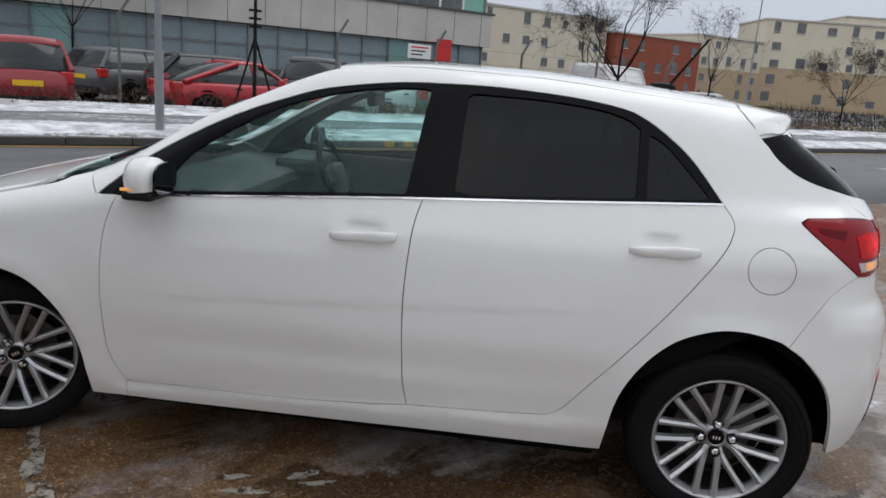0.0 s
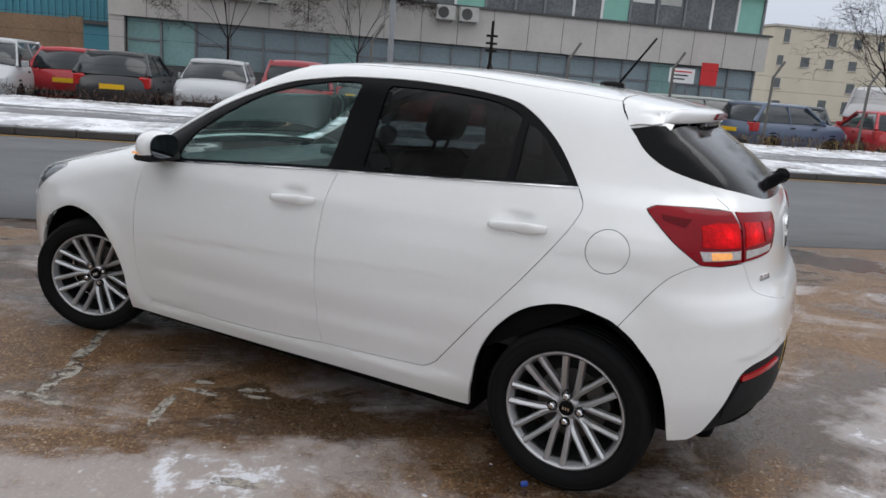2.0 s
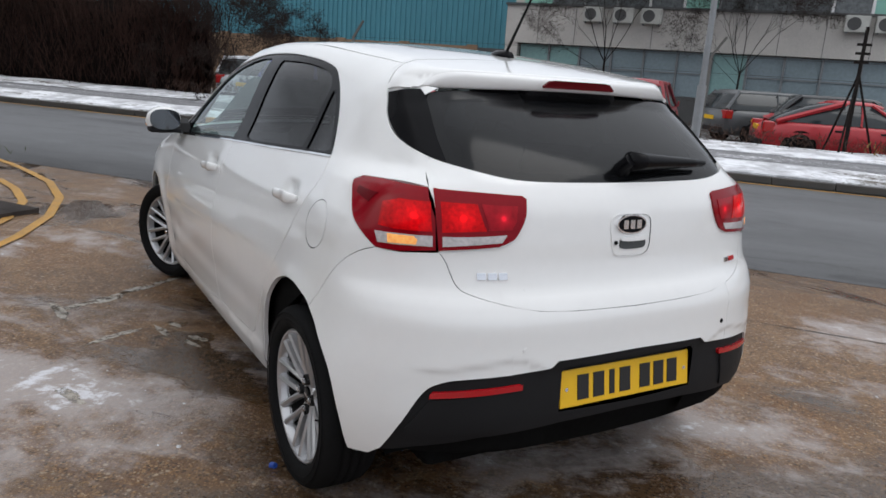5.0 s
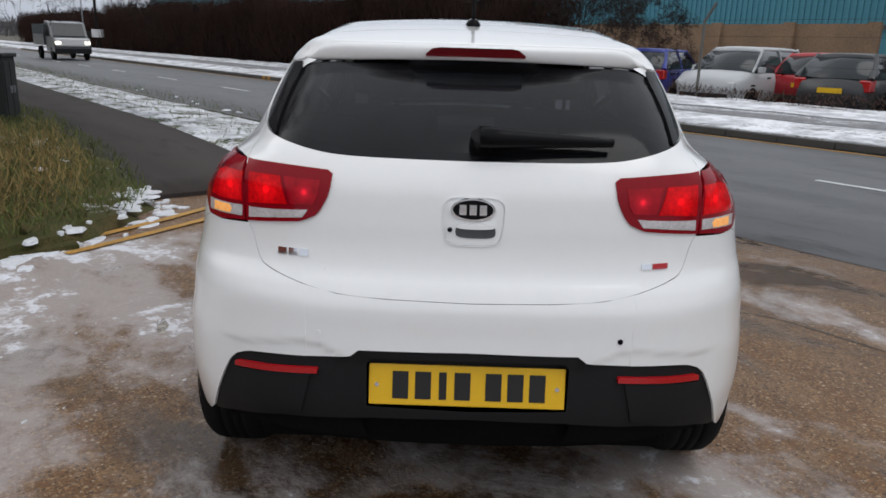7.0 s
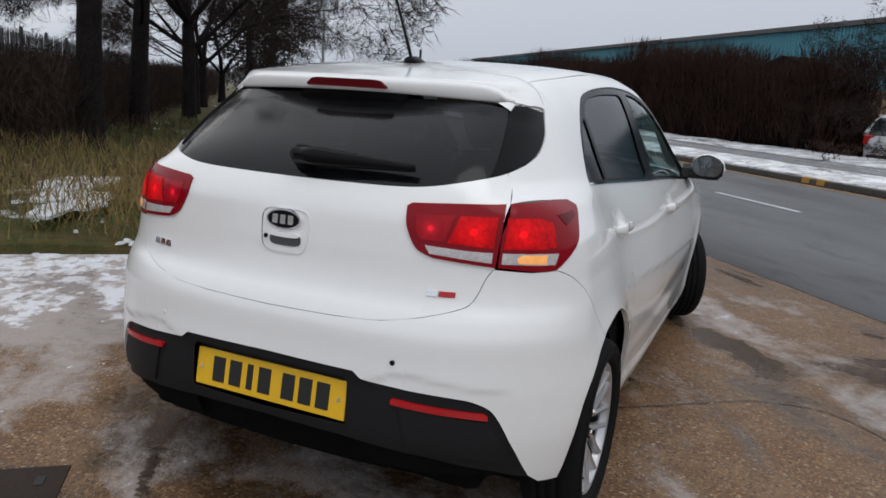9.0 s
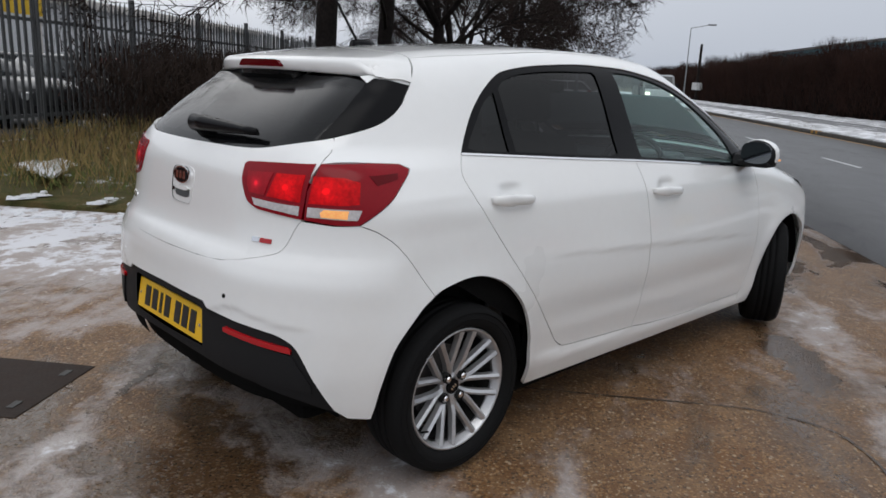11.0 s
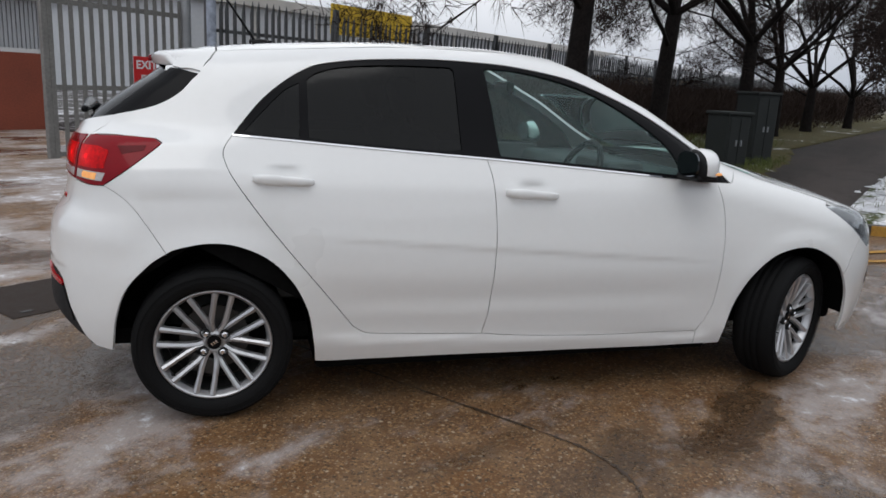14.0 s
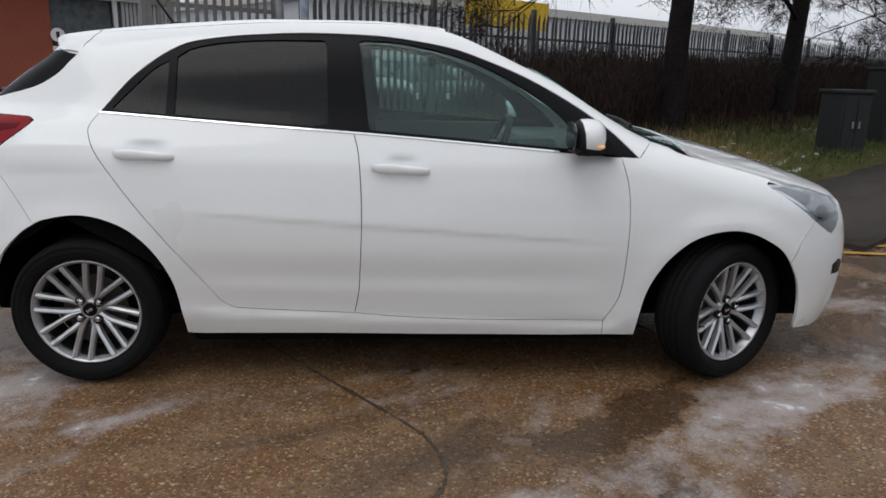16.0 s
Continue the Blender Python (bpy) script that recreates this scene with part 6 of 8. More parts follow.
def skin(p):
    x, a, z = p[..., 0], np.abs(p[..., 1]), p[..., 2]
    lip = np.clip((z - 1.318) / 0.014, 0, 1)
    tail = np.maximum(tail_line(z) - 0.045 * a**2 - 0.556 * a**4, 1.545 - 0.40 * a**2 - 0.3 * a**4 - 0.2 * (1 - lip))
    press = 0.604 - 0.034 * np.clip((0.40 - a) / 0.08, 0, 1) - 0.028 * np.clip((a - 0.45) / 0.17, 0, 1)
    tail = tail - 0.005 * (0.5 - 0.5 * np.tanh((z - press) / 0.007)) * np.clip((0.70 - a) / 0.06, 0, 1)
    d = blend((a - half_width(x, z)) * 0.95, x - tail, 0.10)
    d = blend(d, (nose_line(z) + 0.134 * a**2 + 0.553 * a**4) - x, 0.12)
    edge = 0.10 - 0.075 * np.clip((x - 1.25) / 0.15, 0, 1) * np.clip((z - 1.28) / 0.04, 0, 1)
    return blend(d, (z - (top_line(x) - 0.081 * a**2 - 0.052 * a**4)) * 0.9, edge)


def skin_normal(p, e=1e-4):
    g = np.stack([skin(p + e * v) - skin(p - e * v) for v in np.eye(3)], -1)
    return g / np.linalg.norm(g, axis=-1, keepdims=True)


def reach(start, way, off=0.0):
    """Where rays that start outside meet the skin, off metres proud of it."""
    p = np.array(start, float)
    way = np.broadcast_to(np.array(way, float), p.shape)
    best, least = p.copy(), np.full(len(p), 9.0)
    for _ in range(80):
        d = skin(p) - off
        nearer = np.abs(d) < least
        best[nearer], least[nearer] = p[nearer], np.abs(d)[nearer]
        p = p + way * np.clip(d * 0.55, -0.25, 0.25)[:, None]
    return best


SIDE, TOP, TAIL, FRONT = "side", "top", "tail", "front"


def lift(kind, pairs, s=1):
    """Points of the skin from a side view (x, z), a top view (x, y), a rear or front view (y, z)."""
    q = np.array(pairs, float)
    o = np.ones(len(q))
    if kind == SIDE:
        return reach(np.stack([q[:, 0], 1.6 * s * o, q[:, 1]], -1), (0, -s, 0))
    if kind == TOP:
        return reach(np.stack([q[:, 0], s * q[:, 1], 2.2 * o], -1), (0, 0, -1))
    if kind == TAIL:
        return reach(np.stack([3.0 * o, s * q[:, 0], q[:, 1]], -1), (-1, 0, 0))
    return reach(np.stack([-3.2 * o, s * q[:, 0], q[:, 1]], -1), (1, 0, 0))


def inset(loop, by):
    """A closed 2D loop moved inwards."""
    e = np.roll(loop, -1, 0) - np.roll(loop, 1, 0)
    n = np.stack([-e[:, 1], e[:, 0]], -1) / (np.linalg.norm(e, axis=1, keepdims=True) + 1e-9)
    return loop + n * by


def inside(pts, loop):
    hit = np.zeros(len(pts), bool)
    for a, b in zip(loop, np.roll(loop, -1, 0)):
        cross = (a[1] > pts[:, 1]) != (b[1] > pts[:, 1])
        hit ^= cross & (pts[:, 0] < (b[0] - a[0]) * (pts[:, 1] - a[1]) / (b[1] - a[1] + 1e-12) + a[0])
    return hit


def turning(loop):
    x, y = loop.T
    return np.sum(x * np.roll(y, -1) - np.roll(x, -1) * y)


def tidy(loop, least=0.004, most=0.035):
    """Drops crowded points of a loop and splits long edges."""
    kept = [loop[0]]
    for p in loop[1:]:
        d = np.linalg.norm(p - kept[-1])
        if d < least:
            continue
        n = int(d // most)
        kept += [kept[-1] + (p - kept[-1]) * k / (n + 1) for k in range(1, n + 1)]
        kept.append(p)
    d = np.linalg.norm(kept[0] - kept[-1])
    if d < least:
        kept.pop()
    else:
        n = int(d // most)
        last = kept[-1]
        kept += [last + (kept[0] - last) * k / (n + 1) for k in range(1, n + 1)]
    return np.array(kept)


def panel(name, outline, way, material, parent, label="", gap=0.0017, depth=0.014, off=0.0, step=0.03, holes=(), hole_depth=None):
    """A piece of the skin cut out along an outline of 3D points, seen along way, with edges folded inwards."""
    from mathutils.geometry import delaunay_2d_cdt

    way = np.array(way, float) / np.linalg.norm(way)
    u = np.cross(way, (0, 0, 1)) if abs(way[2]) < 0.95 else np.array((1.0, 0, 0))
    u = u / np.linalg.norm(u)
    v = np.cross(u, way)
    flat = lambda pts: np.stack([pts @ u, pts @ v], -1)  # noqa: E731

    def loop_of(pts, by):
        lp = tidy(flat(np.array(pts)))
        return inset(lp[::-1] if turning(lp) < 0 else lp, by)

    loop = loop_of(outline, gap)
    cuts = [loop_of(h, -gap) for h in holes]
    lo, hi = loop.min(0), loop.max(0)
    gx, gy = np.meshgrid(np.arange(lo[0] + step / 2, hi[0], step), np.arange(lo[1] + step / 2, hi[1], step))
    gx[1::2] += step / 2
    inner = np.stack([gx.ravel(), gy.ravel()], -1)
    ok = inside(inner, loop)
    for c in cuts:
        ok &= ~inside(inner, c)
    inner = inner[ok]
    rims = [loop, *cuts]
    edge_pts = np.vstack(rims)
    if len(inner):
        far = np.min(np.linalg.norm(inner[:, None] - edge_pts[None], axis=2), axis=1)
        inner = inner[far > step * 0.45]
    pts = np.vstack([edge_pts, inner])
    edges, base = [], 0
    for r in rims:
        edges += [(base + k, base + (k + 1) % len(r)) for k in range(len(r))]
        base += len(r)
    co, _, faces, *_ = delaunay_2d_cdt([Vector(p) for p in pts], edges, [], 0, 1e-6)
    co = np.array([tuple(c) for c in co])
    tri = np.array([f for f in faces if len(f) == 3])
    mid = co[tri].mean(1)
    ok = inside(mid, loop)
    for c in cuts:
        ok &= ~inside(mid, c)
    tri = tri[ok]
    raise_up = lambda q: reach(q[:, :1] * u + q[:, 1:] * v - 3.0 * way, way, off)  # noqa: E731
    top = raise_up(co)
    nrm = skin_normal(top)
    side = np.einsum("ij,ij->i", np.cross(top[tri[:, 1]] - top[tri[:, 0]], top[tri[:, 2]] - top[tri[:, 0]]), nrm[tri].sum(1))
    tri[side < 0] = tri[side < 0][:, ::-1]
    verts, norms, polys = [top], [nrm], [tuple(t) for t in tri]
    count = len(top)
    for k, r in enumerate(rims):
        ring = raise_up(r)
        rn = skin_normal(ring)
        along = np.roll(ring, -1, 0) - np.roll(ring, 1, 0)
        out = np.cross(along, rn)
        out /= np.linalg.norm(out, axis=1, keepdims=True) + 1e-9
        d = depth if k == 0 or hole_depth is None else hole_depth
        if d <= 0:
            continue
        n = len(r)
        verts += [ring, ring - rn * d]
        norms += [out if k == 0 else -out, out if k == 0 else -out]
        polys += [(count + j, count + n + j, count + n + (j + 1) % n, count + (j + 1) % n) for j in range(n)]
        count += 2 * n
    me = bpy.data.meshes.new(name)
    me.from_pydata([tuple(p) for p in np.vstack(verts)], [], polys)
    me.polygons.foreach_set("use_smooth", [True] * len(me.polygons))
    me.normals_split_custom_set_from_vertices([tuple(p) for p in np.vstack(norms)])
    me.materials.append(material)
    ob = new(name, me)
    ob.parent = parent
    return tagged(ob, label) if label else ob


def oval(cx, cz, rx, rz, n=24, power=2.0):
    out = []
    for k in range(n):
        c, s = math.cos(2 * math.pi * k / n), math.sin(2 * math.pi * k / n)
        out.append((cx + rx * math.copysign(abs(c) ** (2 / power), c), cz + rz * math.copysign(abs(s) ** (2 / power), s)))
    return out


car = thing("hatchback_car", "white five-door hatchback car parked on wet icy concrete, front wheels turned", "car")

belt_keys = [(-0.895, 0.936), (-0.62, 0.955), (-0.16, 0.990), (0.231, 1.017), (0.72, 1.045), (1.21, 1.077)]
belt = flowing(belt_keys)
belt_f, belt_r = flowing(belt_keys[:4]), flowing(belt_keys[3:])
window_top = flowing([(-0.895, 0.938), (-0.80, 1.030), (-0.73, 1.083), (-0.61, 1.157), (-0.45, 1.240), (-0.29, 1.303), (-0.14, 1.350), (0.09, 1.385), (0.28, 1.394), (0.43, 1.395), (0.58, 1.388), (0.73, 1.376), (0.87, 1.354), (0.94, 1.328), (1.02, 1.278), (1.11, 1.200), (1.21, 1.077)])
door_front = flowing([(-0.822, 0.940), (-0.850, 0.84), (-0.860, 0.73), (-0.858, 0.55), (-0.850, 0.41), (-0.830, 0.345), (-0.788, 0.274)])
door_low_f = flowing([(-0.788, 0.274), (-0.31, 0.274), (0.05, 0.288), (0.229, 0.303)])
door_mid = flowing([(0.229, 0.303), (0.212, 0.39), (0.206, 0.47), (0.200, 0.60), (0.198, 0.73), (0.203, 0.85), (0.213, 0.95), (0.231, 1.017)])
door_low_r = flowing([(0.229, 0.303), (0.47, 0.311), (0.66, 0.318), (0.715, 0.325), (0.762, 0.354)])
door_rear = flowing([(0.762, 0.354), (0.91, 0.54), (1.08, 0.75), (1.20, 0.915), (1.238, 0.99), (1.240, 1.03), (1.21, 1.077)])
rear_arch = flowing([(0.905, 0.205), (0.915, 0.30), (0.94, 0.43), (1.00, 0.548), (1.09, 0.638), (1.20, 0.687), (1.30, 0.697), (1.40, 0.679), (1.44, 0.662)])
rear_arch_b = flowing([(1.44, 0.662), (1.50, 0.62), (1.58, 0.53), (1.62, 0.42), (1.64, 0.29)])
front_arch = flowing([(-0.925, 0.205), (-0.935, 0.31), (-0.965, 0.43), (-1.03, 0.54), (-1.13, 0.622), (-1.26, 0.657), (-1.37, 0.645), (-1.49, 0.585), (-1.55, 0.52)])
front_arch_b = flowing([(-1.55, 0.52), (-1.595, 0.44), (-1.62, 0.35), (-1.63, 0.22)])
bumper_gap = flowing([(1.44, 0.662), (1.54, 0.808), (1.60, 0.862), (1.652, 0.888)])
lamp_side = flowing([(1.652, 0.888), (1.56, 0.955), (1.475, 1.022), (1.452, 1.044)])
gate_side = [(0.605, 0.892), (0.588, 0.865), (0.565, 0.805), (0.53, 0.782), (0.44, 0.757), (0.345, 0.740), (0.22, 0.733), (0.0, 0.729)]
handle_r, handle_f = (1.028, 0.925), (0.048, 0.888)

for s, hand in ((-1, "left"), (1, "right")):
    S = lambda pairs, s=s: list(lift(SIDE, pairs, s))  # noqa: E731
    R = lambda pairs, s=s: list(lift(TAIL, pairs, s))  # noqa: E731
    T = lambda pairs, s=s: list(lift(TOP, pairs, s))  # noqa: E731
    flat_way, tilt_way, corner_way = (0, -s, 0), (0, -s * 0.80, -0.60), (-0.62, -s * 0.78, 0)

    # doors
    door = panel("front_door", S(belt_f[:]) + S(door_mid[::-1]) + S(door_low_f[::-1]) + S(door_front[::-1]), flat_way, white_paint, car, step=0.016)
    door_b = panel("rear_door", S(belt_r) + S(door_rear[::-1]) + S(door_low_r[::-1]) + S(door_mid), flat_way, white_paint, car, step=0.016)
    for owner, (hx, hz) in ((door, handle_f), (door_b, handle_r)):
        bm = bmesh.new()
        base = lift(SIDE, [(hx, hz)], s)[0]
        n = 13
        rings = []
        for k in range(n):
            t = k / (n - 1) * 2 - 1
            x = hx + 0.112 * t
            y = lift(SIDE, [(x, hz)], s)[0][1] + s * (0.034 - 0.030 * abs(t) ** 3.5)
            tall = 0.019 * (1 - 0.45 * abs(t) ** 4) * (1.1 if t > 0 else 0.92)
            deep = 0.010
            rings.append([bm.verts.new((x, y + s * deep * math.cos(a) * 0.9, hz - 0.002 + 0.10 * 0.06 * t + tall * math.sin(a))) for a in np.linspace(0, 2 * math.pi, 14, endpoint=False)])
        for p, q in zip(rings, rings[1:]):
            for k in range(14):
                bm.faces.new((p[k - 1], p[k], q[k], q[k - 1]))
        bm.faces.new(rings[0])
        bm.faces.new(rings[-1][::-1])
        part("door_handle", bm, white_paint, owner, "white pull handle", smooth=True)
        if s > 0 and owner is door:
            bm = bmesh.new()
            add_tube(bm, base + np.array((-0.087, s * 0.018, 0.0)), base + np.array((-0.087, s * 0.0335, 0.0)), 0.008)
            part("lock_barrel", bm, chrome, owner)

    # front wing
    wing = S(door_front) + S([(-0.788, 0.245), (-0.79, 0.207)]) + S(front_arch) + S([(-1.585, 0.60), (-1.655, 0.69)])
    wing += S(flowing([(-1.655, 0.69), (-1.55, 0.765), (-1.436, 0.836)]))
    wing += T(flowing([(-1.46, 0.760), (-1.30, 0.752), (-1.14, 0.742), (-1.075, 0.730), (-1.045, 0.70)]))
    wing += T([(-0.97, 0.69)]) + S([(-0.90, 0.940)])
    panel("front_wing", wing, (0.15, -s * 0.85, -0.5), white_paint, car)

    # body side: sill, rear quarter, roof rail and pillars in one pressing
    fin_edge = [(0.575, 1.130), (0.598, 1.150), (0.608, 1.180), (0.60, 1.23), (0.575, 1.293)]
    rail = S([(-0.79, 0.207), (0.0, 0.205)]) + S(rear_arch) + S(bumper_gap) + S(lamp_side) + S([(1.475, 1.057)])
    rail += R([(0.68, 1.062), (0.615, 1.058), (0.60, 1.09)]) + R(flowing(fin_edge))
    rail += T(flowing([(1.285, 0.535), (1.265, 0.49)])) + T([(1.0, 0.50), (0.5, 0.51), (0.0, 0.51), (-0.13, 0.53)])
    rail += T(flowing([(-0.13, 0.53), (-0.30, 0.575), (-0.62, 0.63), (-0.93, 0.665), (-0.97, 0.70)])) + S([(-0.90, 0.940)])
    rail += S(window_top) + S(door_rear[::-1]) + S(door_low_r[::-1]) + S(door_low_f[::-1])
    cap = oval(1.362, 0.893, 0.074, 0.072, 36)
    side_skin = panel("body_side", rail, tilt_way, white_paint, car, gap=0.0012, step=0.02, holes=[S(cap)] if s < 0 else [])
    if s < 0:
        panel("fuel_flap", S(cap), tilt_way, white_paint, side_skin, gap=0.0010)
    # black sheets added behind the panels, as the shade inside their gaps
    panel("side_gap_shade", S([(-0.92, 0.30), (-0.86, 0.95)]) + S(belt[1:-1]) + S([(1.40, 1.04), (1.40, 0.72), (0.94, 0.45), (0.91, 0.22), (-0.90, 0.22)]), flat_way, dark_void, car, off=-0.035, depth=0, step=0.06, gap=0)
    panel("quarter_gap_shade", S([(1.35, 0.70), (1.30, 1.03), (1.45, 1.05), (1.64, 0.90), (1.64, 0.5)]), corner_way, dark_void, car, off=-0.03, depth=0, step=0.06, gap=0)

    # glazing
    up = lambda line, by: [(x, z + by) for x, z in line]  # noqa: E731
    pane_f = up([p for p in belt_f if -0.63 < p[0] < 0.168], 0.016) + flowing([(0.172, 1.045), (0.20, 1.27), (0.214, 1.364)], 4)
    pane_f += flowing([(0.19, 1.370), (0.05, 1.362), (-0.12, 1.330), (-0.28, 1.279), (-0.44, 1.196), (-0.58, 1.100), (-0.640, 1.020), (-0.645, 0.985)])
    pane_r = up([p for p in belt_r if 0.33 < p[0] < 0.93], 0.015) + flowing([(0.928, 1.075), (0.93, 1.290)], 4)
    pane_r += flowing([(0.915, 1.302), (0.88, 1.322), (0.78, 1.346), (0.59, 1.362), (0.36, 1.366)]) + [(0.345, 1.355), (0.332, 1.05)]
    pane_q = up([p for p in belt_r if 0.95 < p[0] < 1.165], 0.013) + flowing([(1.165, 1.094), (1.09, 1.174), (1.02, 1.243), (0.962, 1.276)])
    frame_ob = panel("window_surround", S(belt) + S(window_top[::-1]), flat_way, gloss_black, car, "gloss black pillars round the side windows", off=-0.004, gap=0.001, holes=[S(pane_f), S(pane_r), S(pane_q)], hole_depth=0.012)
    panel("front_window", S(pane_f), flat_way, clear_pane, frame_ob, "green-tinted side window", off=-0.009, gap=-0.004, depth=0)
    panel("rear_window", S(pane_r), flat_way, privacy_pane, frame_ob, "dark privacy-tinted side window", off=-0.009, gap=-0.004, depth=0)
    panel("quarter_window", S(pane_q), flat_way, privacy_pane, frame_ob, "dark privacy-tinted quarter window", off=-0.009, gap=-0.004, depth=0)
    strip_line = [p for p in belt if p[0] > -0.66]
    panel("belt_moulding", S(up(strip_line, -0.001)) + S(up(strip_line, 0.0050)[::-1]), flat_way, chrome, car, "thin chrome strip under the windows", off=0.004, gap=0, depth=0.008)

    # rear lamp in two halves, split by the tailgate gap
    outer = S(lamp_side) + S([(1.475, 1.059)]) + R([(0.68, 1.064), (0.613, 1.060)]) + R([(0.609, 0.98), (0.609, 0.895), (0.69, 0.886)]) + S([(1.650, 0.886)])
    lamp_o = panel("rear_lamp", outer, corner_way, lamp_red, car, "red wraparound tail lamp", off=0.004, depth=0.02)
    glow_o = S([(1.628, 1.012), (1.645, 0.948)]) + R([(0.70, 0.943), (0.616, 0.944), (0.616, 1.026), (0.68, 1.026)])
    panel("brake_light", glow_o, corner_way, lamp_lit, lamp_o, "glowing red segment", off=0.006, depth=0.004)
    panel("smoked_band", S([(1.500, 1.036), (1.508, 1.016), (1.585, 1.000), (1.592, 1.012), (1.60, 1.030)]), corner_way, lamp_deep, lamp_o, off=0.0055, depth=0.003)
    lens = panel("indicator_lens", S([(1.640, 0.934), (1.655, 0.902)]) + R([(0.70, 0.902), (0.616, 0.905), (0.616, 0.936), (0.70, 0.936)]), corner_way, lamp_clear, lamp_o, "clear indicator lens", off=0.006, depth=0.004)
    panel("indicator", R([(0.716, 0.905), (0.655, 0.907), (0.650, 0.922), (0.660, 0.933), (0.716, 0.932)]), corner_way, lamp_amber, lens, "glowing amber indicator bulb", off=0.0075, depth=0.003)
    inner = R(flowing([(0.6065, 1.060), (0.50, 1.056), (0.375, 1.049)])) + R(flowing([(0.362, 1.040), (0.372, 0.985), (0.400, 0.935), (0.43, 0.917)])) + R(flowing([(0.45, 0.910), (0.53, 0.902), (0.6065, 0.895)]))
    lamp_i = panel("tailgate_lamp", inner, (-0.9, -s * 0.44, 0), lamp_red, car, "red inner tail lamp", off=0.006, depth=0.02)
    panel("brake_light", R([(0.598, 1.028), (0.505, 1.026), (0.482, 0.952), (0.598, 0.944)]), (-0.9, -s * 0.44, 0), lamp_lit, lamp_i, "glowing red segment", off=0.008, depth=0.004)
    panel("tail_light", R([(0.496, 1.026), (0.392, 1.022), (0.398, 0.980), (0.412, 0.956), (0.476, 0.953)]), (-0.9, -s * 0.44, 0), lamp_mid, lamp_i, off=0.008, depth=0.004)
    panel("reversing_light", R([(0.597, 0.936), (0.52, 0.939), (0.425, 0.945), (0.44, 0.921), (0.597, 0.906)]), (-0.9, -s * 0.44, 0), lamp_clear, lamp_i, "clear reversing lens", off=0.008, depth=0.004)

    # bumper corner
    corner = S(bumper_gap) + S([(1.652, 0.886)]) + R([(0.69, 0.884), (0.609, 0.890)]) + R(flowing(gate_side[:5])) + R([(0.425, 0.753), (0.425, 0.66), (0.425, 0.567)])
    corner += R(flowing([(0.425, 0.567), (0.55, 0.557), (0.61, 0.545), (0.655, 0.512), (0.70, 0.42), (0.722, 0.362)])) + S([(1.735, 0.325), (1.70, 0.297), (1.64, 0.29)]) + S(rear_arch_b[::-1])
    panel("bumper_corner", corner, corner_way, white_paint, car, gap=0.0008, step=0.014)
    # another added black sheet, for the shade in the bumper's gaps
    panel("bumper_gap_shade", S([(1.47, 0.72), (1.60, 0.84)]) + R([(0.60, 0.86), (0.44, 0.75), (0.30, 0.74), (0.30, 0.32), (0.70, 0.32)]) + S([(1.66, 0.34), (1.60, 0.56)]), corner_way, dark_void, car, off=-0.03, depth=0, step=0.06, gap=0)
    panel("reflector", R([(0.640, 0.513), (0.630, 0.519), (0.400, 0.540), (0.393, 0.536), (0.395, 0.521), (0.640, 0.497)]), (-0.93, -s * 0.36, 0), reflector_red, car, "long red bumper reflector", off=0.003, depth=0.012)
    panel("insert_pod", R([(0.415, 0.522), (0.640, 0.492), (0.690, 0.405), (0.690, 0.375), (0.445, 0.402)]), (-0.93, -s * 0.36, 0), black_plastic, car, off=-0.001, depth=0.012, gap=0)
    panel("parking_sensor", R(oval(0.394, 0.636, 0.0075, 0.0075, 14)), (-1, 0, 0), white_paint if s < 0 else dark_void, car, off=0.0015, depth=0.004, gap=0)
    panel("window_fin", R(flowing(fin_edge)) + R([(0.545, 1.308), (0.515, 1.311)]) + R(flowing([(0.512, 1.29), (0.538, 1.20), (0.548, 1.122)])) + R([(0.558, 1.122)]), corner_way, gloss_black, car, "gloss black fin beside the rear window", off=-0.004)

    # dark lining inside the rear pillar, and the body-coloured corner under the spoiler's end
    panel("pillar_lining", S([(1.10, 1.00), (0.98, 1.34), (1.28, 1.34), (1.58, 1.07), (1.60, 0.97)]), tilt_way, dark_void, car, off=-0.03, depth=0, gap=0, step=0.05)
    panel("spoiler_corner", R([(0.47, 1.318), (0.565, 1.312), (0.60, 1.285), (0.53, 1.285)]), (-0.7, -s * 0.5, -0.5), white_paint, car, off=-0.009, depth=0, gap=0)

    # headlamp
    beam = S(flowing([(-1.436, 0.836), (-1.55, 0.763), (-1.655, 0.688), (-1.76, 0.630)])) + S(flowing([(-1.80, 0.66), (-1.815, 0.72), (-1.77, 0.775), (-1.66, 0.812), (-1.52, 0.835)]))
    head = panel("headlamp", beam, (0.6, -s * 0.78, -0.1), head_silver, car, "clear swept-back headlamp", off=-0.008, depth=0.0, gap=0)
    panel("lamp_cover", beam, (0.6, -s * 0.78, -0.1), lamp_pane, head, off=0.001, depth=0.006)
    panel("reflector_bowl", S(oval(-1.70, 0.715, 0.038, 0.038, 16)), (0.6, -s * 0.78, -0.1), alloy, head, off=-0.005, depth=0.003)
    panel("lamp_mask", S([(-1.455, 0.828), (-1.54, 0.788), (-1.62, 0.752), (-1.655, 0.790), (-1.53, 0.829)]), (0.6, -s * 0.78, -0.1), alloy, head, off=-0.005, depth=0.003)
    panel("daylight_strip", S([(-1.47, 0.815), (-1.60, 0.738), (-1.70, 0.682), (-1.715, 0.697), (-1.60, 0.757), (-1.475, 0.826)]), (0.6, -s * 0.78, -0.1), chrome, head, off=-0.005, depth=0.003)

